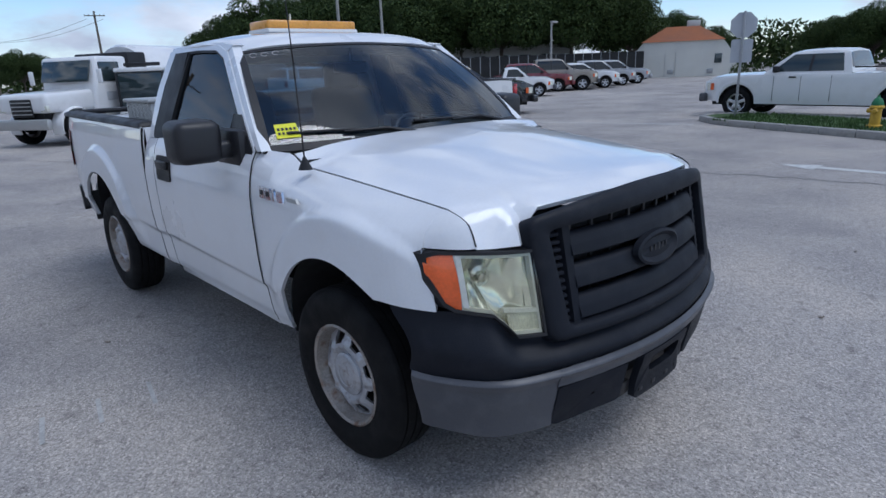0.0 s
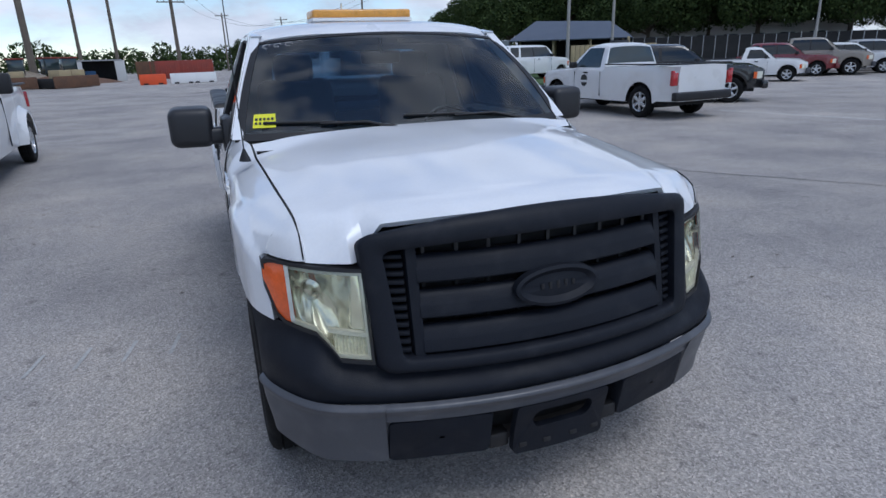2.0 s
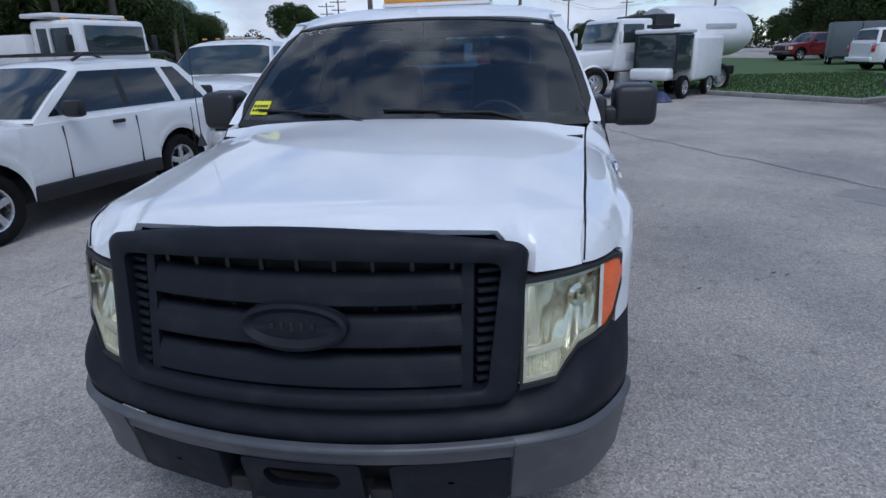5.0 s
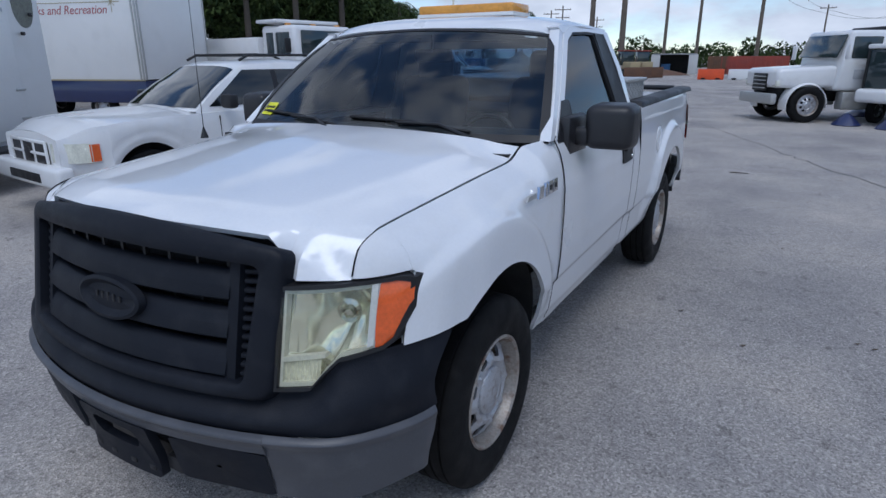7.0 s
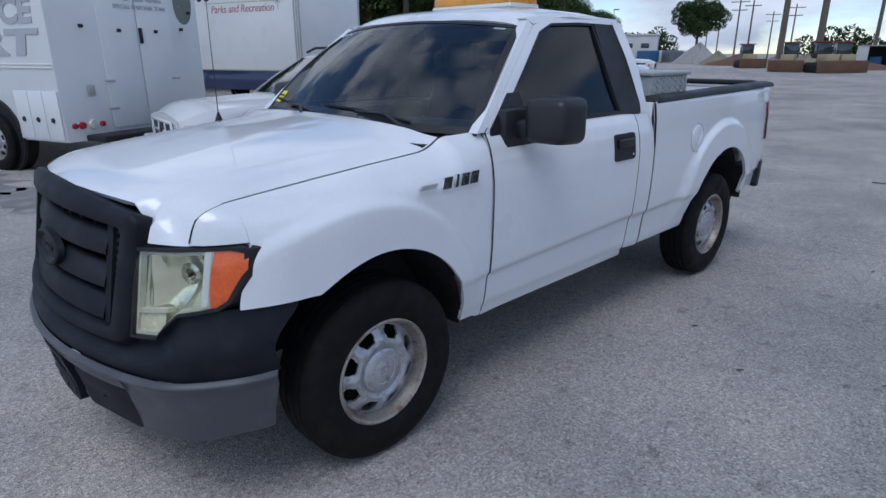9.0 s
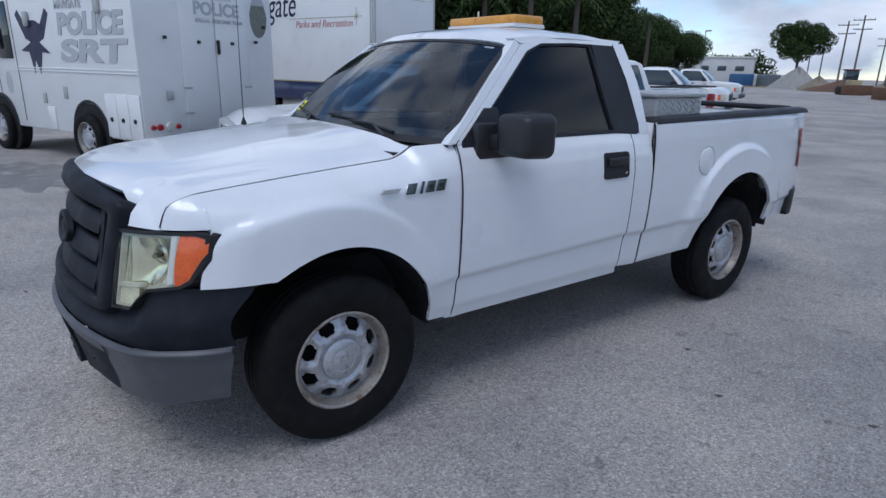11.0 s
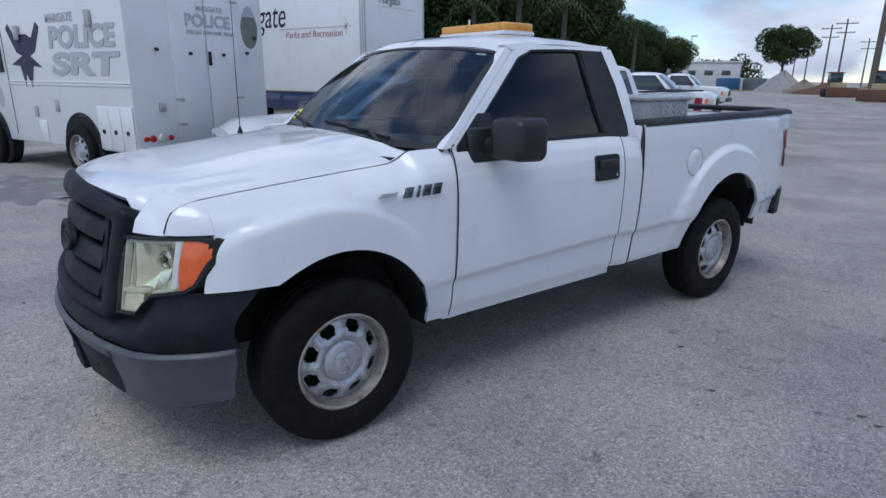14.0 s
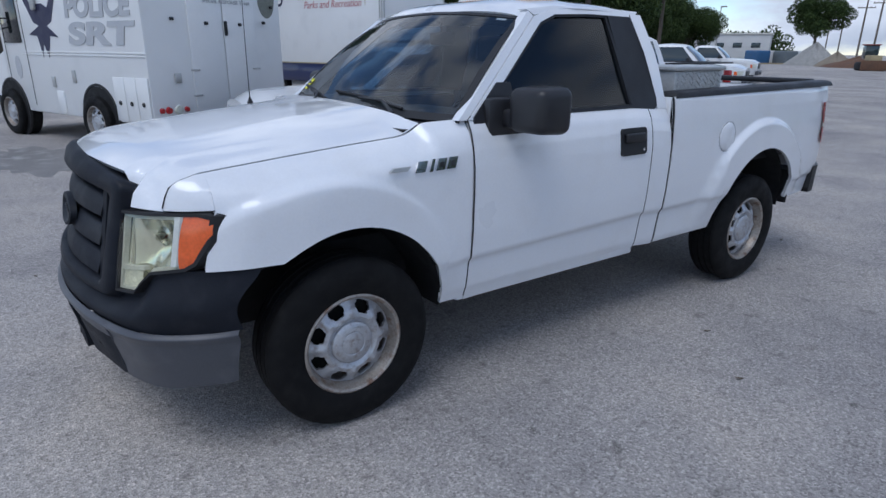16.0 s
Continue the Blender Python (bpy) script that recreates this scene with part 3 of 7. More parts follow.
def lamp_low(x):
    return float(np.interp(x, (0.63, 0.735, 0.762, 0.80, 0.905, 0.930, 0.956), (0.698, 0.706, 0.745, 0.788, 0.806, 0.828, 0.918)))


def lamp_top(x):
    return float(np.interp(x, (0.66, 0.83, 0.935, 0.956), (1.006, 1.016, 1.016, 1.004)))


def lamp_at(s, x, z, off):
    p = fascia(x, z, off + 0.011 * smooth01(0.885, 0.945, x))
    return (s * p[0], p[1], p[2])


for s in (1, -1):
    lamp = new("headlamp")
    lamp.parent = truck
    xs = sorted(set(np.linspace(LX0, LX1, 26).tolist() + [0.735, 0.762, 0.80, 0.905, 0.925]))
    main = [x for x in xs if x <= 0.878] + [0.878]
    side = [0.882] + [x for x in xs if x > 0.885]
    vv = list(np.linspace(0, 1, 9))
    zl = lambda x, v: lamp_low(x) + 0.010 + (lamp_top(x) - 0.010 - lamp_low(x) - 0.010) * v
    f = lambda x, v: lamp_at(s, x, zl(x, v), 0.012 + 0.012 * max(0.0, math.sin(math.pi * v)) ** 0.5)
    o = part("lens", sheet(main, vv, f), LENS, lamp, "cloudy yellowed clear lens")
    o.visible_shadow = False
    part("side_reflector", sheet(side, vv, lambda x, v: lamp_at(s, x, zl(x, v), 0.012 + 0.012 * max(0.0, math.sin(math.pi * v)) ** 0.5)), AMBER, lamp, "orange side reflector")
    part("reflector_bowl", sheet(list(np.linspace(LX0 - 0.01, 0.885, 34)), list(np.linspace(-0.03, 1.03, 15)), lambda x, v: lamp_at(s, x, zl(x, v), -0.014 - 0.060 * max(0, 1 - ((x - 0.775) / 0.09) ** 2) * math.sin(math.pi * v) + 0.004 * math.sin(120 * x) * math.sin(5 * v))), REFLECTOR, lamp, "yellowed reflector")
    bm = lathe([(0.002, -0.03), (0.014, -0.028), (0.020, 0.0), (0.034, 0.008), (0.038, 0.0)], 24, "y")
    bmesh.ops.transform(bm, matrix=Matrix.Translation(lamp_at(s, 0.800, 0.925, -0.02)) @ Matrix.Rotation(s * radians(30), 4, "Z"), verts=bm.verts)
    part("bulb_shield", bm, DULL_CHROME, lamp)
    bm = lathe([(0.002, -0.02), (0.018, -0.018), (0.024, 0.0), (0.036, 0.008)], 20, "y")
    bmesh.ops.transform(bm, matrix=Matrix.Translation(lamp_at(s, 0.700, 0.748, -0.03)) @ Matrix.Rotation(s * radians(25), 4, "Z"), verts=bm.verts)
    part("turn_bulb", bm, DULL_CHROME, lamp)
    bm = sheet([0.645 + 0.005 * k for k in range(22)], list(np.linspace(0, 1, 5)), lambda x, v: lamp_at(s, x, lamp_low(x) + 0.012 + max(0.004, 0.782 - lamp_low(x)) * v * 0.95, -0.004 + 0.006 * (int(round((x - 0.645) / 0.005)) % 2)))
    part("ribbed_insert", bm, LAMP_BODY, lamp)
    low = [(x, lamp_low(x)) for x in xs]
    top = [(x, lamp_top(x)) for x in reversed(xs)]
    rim_o = low + top
    cx, cz = 0.80, 0.91
    rim_i = [(x + (cx - x) * 0.05, z + 0.011 * (1 if z < 0.97 and i < len(low) else -1)) for i, (x, z) in enumerate(rim_o)]
    rim_p = [(x + (cx - x) * 0.05, z + 0.013 * (1 if z < 0.97 and i < len(low) else -1)) for i, (x, z) in enumerate(rim_i)]
    part("lamp_bezel", band(rim_i, rim_p, lambda a, b, d: lamp_at(s, a, b, 0.009 - d), 0.02, close=True), BEZEL, lamp, "pale inner bezel")
    part("bezel_strip", slab([(0.869, 0.822), (0.883, 0.826), (0.884, 1.004), (0.870, 1.004)], lambda a, b, d: lamp_at(s, a, b, 0.027 - d), 0.01), BEZEL, lamp)
    part("bezel_strip", slab([(0.642, 0.782), (0.700, 0.790), (0.762, 0.798), (0.762, 0.812), (0.700, 0.804), (0.642, 0.796)], lambda a, b, d: lamp_at(s, a, b, 0.009 - d), 0.02), BEZEL, lamp)
    part("lamp_frame", band(rim_o, rim_i, lambda a, b, d: lamp_at(s, a, b, 0.022 - d), 0.09, close=True), BLACK, lamp, "dark lamp edge seal")

# bumper
def plan_a(u):
    s, a = (1 if u >= 0 else -1), abs(u)
    if a < 0.88:
        x = a / 0.88 * 0.95
        return (s * x, fascia_y(x) - 0.01)
    k = (a - 0.88) / 0.12
    return (s * (0.95 + 0.047 * k), fascia_y(0.95) - 0.01 + (-0.345 - fascia_y(0.95) + 0.01) * k)


def plan_b(u):
    s, a = (1 if u >= 0 else -1), abs(u)
    yb = lambda x: -0.955 + 0.27 * x * x + 0.20 * x ** 12
    if a < 0.86:
        x = a / 0.86 * 0.972
        return (s * x, yb(x))
    k = (a - 0.86) / 0.14
    return (s * (0.972 + 0.026 * math.sin(k * math.pi / 2)), yb(0.972) + (-0.450 - yb(0.972)) * k)


def valance_top(u):
    x = abs(plan_a(u)[0])
    return float(np.interp(x, (0.0, 0.62, 0.735, 0.765, 0.80, 0.90, 0.999), (0.684, 0.684, 0.706, 0.748, 0.790, 0.802, 0.802)))


us = list(np.linspace(-1, 1, 91))


def valance(u, v):
    a, b = plan_a(u), plan_b(u)
    k = smooth01(0, 0.75, v) if v < 0.75 else 1.0
    z = valance_top(u) + (0.580 - valance_top(u)) * v
    q = 0.93 * k - 0.06 * smooth01(0.8, 1, v)
    return (a[0] + (b[0] - a[0]) * q, a[1] + (b[1] - a[1]) * q, z)


bumper = new("front_bumper")
bumper.parent = truck
thick(part("upper_valance", sheet(us, list(np.linspace(0, 1, 14)), valance, flip=True), CHARCOAL, bumper, "charcoal plastic bumper top", recalc=False), 0.015)


def chin_low(u):
    x = abs(plan_b(u)[0])
    return 0.512 if x < 0.622 else 0.350 + 0.018 * smooth01(0.85, 1.0, x)


def face_bar(u, v):
    b = plan_b(u)
    z = 0.582 + (chin_low(u) - 0.582) * v
    n = Vector((b[0] * 0.45, -1 + 0.6 * abs(u) ** 6, 0)).normalized()
    lip = 0.016 * math.exp(-((0.565 - z) / 0.018) ** 2)
    q = 0.004 + lip - 0.035 * smooth01(0.52, 0.35, z) - 0.02 * smooth01(0.573, 0.586, z)
    back = 0.045 * max(0.0, (abs(u) - 0.8) / 0.2) * smooth01(0.58, 0.36, z)
    return (b[0] + n.x * q, b[1] + n.y * q - back, z)


bu = sorted(set(us + [-0.5508, 0.5508, -0.5498, 0.5498]))
thick(part("bumper_bar", sheet(bu, [0, 0.03, 0.06, 0.1, 0.16, 0.25, 0.4, 0.6, 0.8, 1.0], face_bar, flip=True), BUMPER_GREY, bumper, "grey painted steel bumper bar", recalc=False), 0.02)


def chin(x, z, off=0.0):
    return (x, plan_b(x / 0.972 * 0.86)[1] + 0.035 * smooth01(0.52, 0.35, z) + 0.012 - off, z)


for s in (1, -1):
    def pad(u, v, e):
        return chin(s * (0.440 + 0.176 * u), 0.426 + 0.080 * v, e)
    bm = bmesh.new()
    o1 = [(a, b) for a, b in rounded(-1, -1, 1, 1, 0.16)]
    rings_ = [[bm.verts.new(pad(a * q, b * q, e)) for a, b in o1] for q, e in ((1.0, -0.08), (1.0, 0.004), (0.97, 0.013), (0.60, 0.016), (0.05, 0.016))]
    for i in range(4):
        for k in range(len(o1)):
            j = (k + 1) % len(o1)
            bm.faces.new((rings_[i][k], rings_[i][j], rings_[i + 1][j], rings_[i + 1][k]))
    part("bumper_pad", bm, CHARCOAL, bumper, "black plastic bumper pad")
part("lower_deflector", sheet(list(np.linspace(-0.64, 0.64, 36)), [0.335, 0.35, 0.39], lambda x, z: chin(x, z, -0.055 - 0.1 * smooth01(0.7, 0.9, abs(x)))), BLACK, bumper)
# near-black sheet behind the bracket: the recess's shade put into colour
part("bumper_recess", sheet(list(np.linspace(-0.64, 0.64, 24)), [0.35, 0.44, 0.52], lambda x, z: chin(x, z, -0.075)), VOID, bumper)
oo, ii = match(rounded(-0.185, 0.318, 0.185, 0.512, 0.018, 5), rounded(-0.120, 0.408, 0.120, 0.482, 0.036, 5))
part("plate_bracket", band(oo, ii, lambda a, b, d: chin(a, b, 0.022 - d), 0.03, close=True), CHARCOAL, bumper, "empty charcoal number plate bracket")
for x in (-0.15, -0.055, 0.055, 0.15):
    part("bracket_clip", block(chin(x, 0.352, 0.024), (0.030, 0.010, 0.016), 0.003), BLACK, bumper)
for s in (1, -1):
    part("recess_step", block(chin(s * 0.228, 0.37, -0.02), (0.075, 0.05, 0.05), 0.008), BLACK, bumper)

# windscreen, roof and cab frame
def screen(u, v, off=0.0):
    base = Vector((0.925 * u, 0.490 + 0.175 * u * u, 1.262))
    top = Vector((0.735 * u, 1.105 + 0.075 * u * u, 1.782 - 0.045 * u * u))
    p = base.lerp(top, v)
    bow = 0.030 * math.sin(math.pi * v)
    n = Vector((0.35 * u, -0.65, 0.76)).normalized()
    return p + n * (bow + off)


o = part("windscreen", sheet(list(np.linspace(-0.985, 0.985, 31)), list(np.linspace(0, 0.985, 15)), screen), WINDSHIELD, truck, "clear windscreen reflecting clouds", recalc=False)
o.visible_shadow = False
edge_o = [(-1, 0), (1, 0), (1, 1), (-1, 1)]
eo = dense(edge_o, 0.08)
ei = [(a * 0.955, 0.055 + b * 0.915) for a, b in eo]
part("windscreen_border", band(eo, ei, lambda a, b, d: screen(a, b, 0.003 - d), 0.006, close=True), BLACK, truck, "black painted glass border")


def roof(u, v):
    y0 = 1.105 + 0.075 * u * u
    y = y0 + (2.075 - y0) * v
    zc = float(np.interp(y, (1.10, 1.18, 1.30, 1.5, 1.8, 1.99, 2.075), (1.775, 1.825, 1.850, 1.864, 1.858, 1.836, 1.790)))
    zc -= 0.058 * abs(u) ** 3.5 + (0.012 if abs(u) > 0.97 else 0)
    xw = float(np.interp(y, (1.10, 1.5, 2.075), (0.712, 0.752, 0.740)))
    return (xw * u, y, zc - (0.040 * u * u * (1 - smooth01(0, 0.15, v))) * 0.6)


thick(part("roof", sheet(list(np.linspace(-1, 1, 35)), sorted(set(np.linspace(0, 0.2, 8).tolist() + np.linspace(0.2, 0.85, 12).tolist() + np.linspace(0.85, 1, 6).tolist())), roof), WHITE, truck, recalc=False), 0.03)


def green(s, y, t, d=0.0):
    """The slanting side of the cab above the belt line."""
    return (s * (0.938 - 0.205 * max(0.0, t) ** 1.12 - d), y, 1.273 + 0.535 * t)


def along(pts, n=8):
    out = []
    for (a, b), (c, d) in zip(pts, pts[1:]):
        out += [(a + (c - a) * k / n, b + (d - b) * k / n) for k in range(n)]
    return out + [pts[-1]]


for s in (1, -1):
    g = lambda a, b, d: green(s, a, b, d)
    part("a_pillar", band(along([(0.652, 0.0), (0.812, 0.285), (1.006, 0.615), (1.198, 0.925)]), along([(0.700, 0.0), (0.86, 0.275), (1.055, 0.60), (1.225, 0.88)]), g, 0.05), WHITE, truck)
    part("door_frame", band(along([(0.706, 0.0), (0.866, 0.275), (1.060, 0.600), (1.231, 0.88), (1.36, 0.955), (1.60, 0.975), (1.92, 0.965)]),
                            along([(0.770, 0.0), (0.915, 0.25), (1.105, 0.565), (1.262, 0.825), (1.37, 0.905), (1.60, 0.925), (1.91, 0.918)]), lambda a, b, d: green(s, a, b, d - 0.004), 0.05), WHITE, truck)
    part("roof_rail", band(along([(1.185, 0.940), (1.38, 0.985), (1.72, 0.995), (2.0, 0.975)]), along([(1.235, 0.89), (1.38, 0.945), (1.72, 0.962), (1.97, 0.940)]), g, 0.06), WHITE, truck)
    part("cab_pillar", band(along([(1.922, 0.95), (1.980, 0.55), (2.018, 0.10), (2.018, -0.01)]), along([(2.020, 0.945), (2.078, 0.55), (2.102, 0.10), (2.105, -0.01)]), g, 0.05), WHITE, truck)
    part("pillar_trim", slab([(1.79, 0.0), (1.985, -0.005), (2.012, 0.03), (2.016, 0.12), (1.975, 0.56), (1.918, 0.95), (1.735, 0.925)], lambda a, b, d: green(s, a, b, d - 0.003), 0.03), BLACK, truck, "black door pillar trim")
    part("weatherstrip", band(along([(0.766, 0.0), (0.911, 0.25), (1.101, 0.565), (1.259, 0.828), (1.37, 0.908), (1.60, 0.928), (1.735, 0.926), (1.80, 0.0)]),
                              along([(0.800, 0.025), (0.935, 0.25), (1.120, 0.550), (1.272, 0.800), (1.375, 0.880), (1.60, 0.900), (1.718, 0.898), (1.780, 0.03)]), lambda a, b, d: green(s, a, b, d + 0.004), 0.03), BLACK, truck)
    part("belt_seal", band([(0.70, 0.0), (1.0, 0.0), (1.3, 0.0), (1.80, 0.0)], [(0.72, 0.035), (1.0, 0.035), (1.3, 0.035), (1.80, 0.035)], lambda a, b, d: green(s, a, b, d - 0.002), 0.03), BLACK, truck)
    o = part("side_window", slab([(0.79, 0.0), (0.932, 0.25), (1.115, 0.555), (1.268, 0.805), (1.372, 0.885), (1.60, 0.905), (1.722, 0.905), (1.785, 0.0)], lambda a, b, d: green(s, a, b, d + 0.016), 0.005), SIDEGLASS, truck, "tinted side window")
    o.visible_shadow = False
    part("mirror_sail", slab([(0.735, -0.05), (0.735, 0.02), (0.90, 0.30), (0.985, 0.30), (1.005, 0.0), (0.99, -0.06)], lambda a, b, d: green(s, a, b, d - 0.010), 0.03), MIRROR_BLACK, truck)
    # door mirror
    mir = new("door_mirror")
    mir.parent = truck
    bm = block((s * 1.120, 0.885, 1.320), (0.215, 0.205, 0.212), 0.045, Matrix.Identity(4), 4)
    for v in bm.verts:
        v.co.y += 0.10 * (abs(v.co.x) - 1.0) * 0.9
        if v.co.y < 0.85:
            v.co.z += (1.325 - v.co.z) * 0.06
    part("mirror_head", bm, MIRROR_BLACK, mir, "textured black mirror housing", 50)
    bm = block((s * 1.00, 0.84, 1.275), (0.16, 0.085, 0.085), 0.025, None, 3)
    box(bm, (s * 0.945, 0.86, 1.275), (0.06, 0.28, 0.19), 0.025)
    part("mirror_arm", bm, MIRROR_BLACK, mir)
    part("mirror_glass", block((s * 1.120, 0.992, 1.320), (0.175, 0.006, 0.165), 0.002), CHROME, mir)
    # door handle
    hd = new("door_handle")
    hd.parent = truck
    part("handle_plate", slab(rounded(1.645, 1.032, 1.865, 1.175, 0.02), lambda a, b, d: (s * (side_x(a, b) + 0.010 - d), a, b), 0.02), BLACK, hd, "black handle surround")
    bm = block((s * (side_x(1.75, 1.12) + 0.016), 1.755, 1.125), (0.022, 0.165, 0.050), 0.010, None, 3)
    part("grip", bm, MIRROR_BLACK, hd)
    bm = lathe([(0.001, 0.0), (0.008, 0.0), (0.009, -0.004)], 14, "x")
    bmesh.ops.transform(bm, matrix=Matrix.Translation((s * (side_x(1.83, 1.06) + 0.013), 1.835, 1.058)), verts=bm.verts)
    part("lock_cylinder", bm, CHROME, hd)
    # fender badge: plain slanted chrome shapes
    bd = new("fender_badge")
    bd.parent = truck
    for k, (y, w, h) in enumerate(((0.150, 0.085, 0.016), (0.255, 0.050, 0.044), (0.312, 0.016, 0.050), (0.360, 0.046, 0.048), (0.418, 0.048, 0.048))):
        y += 0.080
        z0 = 1.105 + 0.02 * (y - 0.3)
        part("badge_shape", slab([(y - w / 2 + 0.01, z0 + h / 2), (y + w / 2 + 0.01, z0 + h / 2), (y + w / 2 - 0.01, z0 - h / 2), (y - w / 2 - 0.01, z0 - h / 2)],
                                 lambda a, b, d: (s * (side_x(a, b) + 0.006 - d - 0.028 * max(0, (b - 1.08) / 0.2) ** 2), a, b), 0.012), CHROME if k != 0 else ALUMINIUM, bd)
        if k in (3, 4):
            part("badge_inset", slab([(y - w / 5 + 0.003, z0 + h / 5), (y + w / 4 + 0.003, z0 + h / 5), (y + w / 4 - 0.003, z0 - h / 5), (y - w / 5 - 0.003, z0 - h / 5)],
                                     lambda a, b, d: (s * (side_x(a, b) + 0.008 - d - 0.028 * max(0, (b - 1.08) / 0.2) ** 2), a, b), 0.008), BLACK, bd)

# rear wall of the cab
wo = [(-0.925, 0.47), (0.925, 0.47), (0.930, 1.27), (0.735, 1.75), (0.66, 1.80), (-0.66, 1.80), (-0.735, 1.75), (-0.930, 1.27)]
wi = [(-0.60, 1.27), (0.60, 1.27), (0.62, 1.30), (0.54, 1.66), (0.50, 1.69), (-0.50, 1.69), (-0.54, 1.66), (-0.62, 1.30)]
rear_wall = lambda a, b, d: (a, 2.095 - 0.05 * max(0, b - 1.25) / 0.5 - d, b)
part("cab_back", band(wo, wi, rear_wall, 0.04, close=True), WHITE, truck)
o = part("rear_window", slab(wi, lambda a, b, d: rear_wall(a, b, d + 0.015), 0.005), SIDEGLASS, truck, "dark rear window")
o.visible_shadow = False
part("high_brake_lamp", block((0, 2.06, 1.79), (0.34, 0.03, 0.035), 0.008), REDLENS, truck)

# cabin
cabin = new("cabin_interior")
cabin.parent = truck
part("cabin_floor", block((0, 1.3, 0.66), (1.70, 1.45, 0.06), 0.02), CABIN, cabin)
bm = sheet(list(np.linspace(-0.86, 0.86, 30)), list(np.linspace(0, 1, 10)), lambda x, v: (x, 0.53 + 0.10 * (x / 0.86) ** 2 + 0.42 * v, 1.245 + 0.03 * math.sin(math.pi * v) - 0.10 * smooth01(0.75, 1, v) + 0.02 * smooth01(0.1, 0.3, x) * smooth01(0.3, 0.8, v)))
thick(part("dashboard", bm, CABIN, cabin), 0.2)
part("dash_lower", block((0, 0.80, 0.98), (1.70, 0.25, 0.30), 0.05), CABIN, cabin)
bm = lathe([(0.185 + 0.014 * math.cos(a), 0.014 * math.sin(a)) for a in np.linspace(0, 2 * math.pi, 9)], 36, "y")
box(bm, (0, 0.005, 0), (0.33, 0.02, 0.05), 0.01)
box(bm, (0, 0.005, -0.08), (0.05, 0.02, 0.18), 0.01)
bmesh.ops.transform(bm, matrix=Matrix.Translation((0.40, 1.00, 1.16)) @ Matrix.Rotation(radians(-28), 4, "X"), verts=bm.verts)
part("steering_wheel", bm, BLACK, cabin)
for x in (0.43, -0.43):
    st = part("seat", block((x, 1.48, 0.86), (0.56, 0.52, 0.20), 0.06, None, 3), CLOTH, cabin, "grey cloth seat")
    bm = block((x, 1.78, 1.20), (0.54, 0.16, 0.62), 0.07, Matrix.Translation((0, 0, 0)), 3)
    for v in bm.verts:
        v.co.y += 0.22 * (v.co.z - 0.9)
        v.co.x = x + (v.co.x - x) * (1 - 0.20 * max(0, v.co.z - 1.2))
    part("backrest", bm, CLOTH, st)
    part("headrest", block((x, 1.90, 1.58), (0.27, 0.11, 0.19), 0.045, None, 3), CLOTH, st)
part("centre_armrest", block((0, 1.52, 0.92), (0.26, 0.52, 0.20), 0.05, None, 3), CLOTH, cabin)
part("headliner", sheet(list(np.linspace(-0.66, 0.66, 9)), list(np.linspace(1.18, 2.0, 6)), lambda x, y: (x, y, 1.79 - 0.04 * (x / 0.66) ** 4 - 0.08 * smooth01(1.3, 1.16, y))), LINER, cabin)
for s in (1, -1):
    part("door_panel", block((s * 0.90, 1.28, 0.95), (0.05, 1.25, 0.58), 0.02), CABIN, cabin)
    part("sun_visor", block((s * 0.36, 1.27, 1.735), (0.46, 0.16, 0.022), 0.008, None), LINER, cabin)
bm = block((0, 1.15, 1.64), (0.25, 0.035, 0.075), 0.02, None, 3)
tube(bm, [(0, 1.14, 1.64), (0, 1.14, 1.77)], 0.008)
part("rear_view_mirror", bm, BLACK, cabin)

# load bed
part("bed_floor", block((0, 3.12, 0.87), (1.70, 1.96, 0.04), 0.01), BLACK, truck)
bm = bmesh.new()
for s in (1, -1):
    box(bm, (s * 0.84, 3.12, 1.10), (0.05, 1.96, 0.50), 0.01)
    box(bm, (s * 0.73, WHEELBASE, 0.98), (0.20, 0.9, 0.24), 0.06)
box(bm, (0, 2.16, 1.10), (1.72, 0.05, 0.50), 0.01)
part("bed_liner", bm, BLACK, truck, "black plastic bed liner")
part("bed_front", block((0, BED_F + 0.008, 0.92), (1.90, 0.012, 0.84), 0.003), WHITE, truck)
for s in (1, -1):
    def cap(y, v):
        a = math.pi * v
        end = smooth01(BED_F + 0.004, BED_F + 0.020, y) * smooth01(BED_R - 0.034, BED_R - 0.062, y)
        return (s * (0.905 + 0.075 * math.cos(a)), y, 1.346 + 0.012 * (y - BED_F) + 0.026 * end * abs(math.sin(a)) ** 0.5 - 0.012 * (v in (0, 1)))
    part("rail_cap", sheet([BED_F + 0.004, BED_F + 0.012] + list(np.linspace(BED_F + 0.020, BED_R - 0.062, 22)) + [BED_R - 0.048, BED_R - 0.034], list(np.linspace(0, 1, 11)), cap), BLACK, truck, "black plastic bed rail cap", 60)
part("front_cap", block((0, 2.16, 1.362), (1.68, 0.07, 0.035), 0.012), MIRROR_BLACK, truck)
gate = new("tailgate")
gate.parent = truck
part("gate_panel", block((0, 4.12, 1.03), (1.60, 0.06, 0.62), 0.02), WHITE, gate)
part("gate_cap", block((0, 4.12, 1.378), (1.66, 0.085, 0.04), 0.014), MIRROR_BLACK, gate)
part("gate_handle", block((0, 4.155, 1.20), (0.26, 0.02, 0.09), 0.01), BLACK, gate)
bm = bmesh.new()
box(bm, (0, 4.27, 0.64), (1.60, 0.20, 0.19), 0.04, None, 3)
part("rear_bumper", bm, BUMPER_GREY, truck)
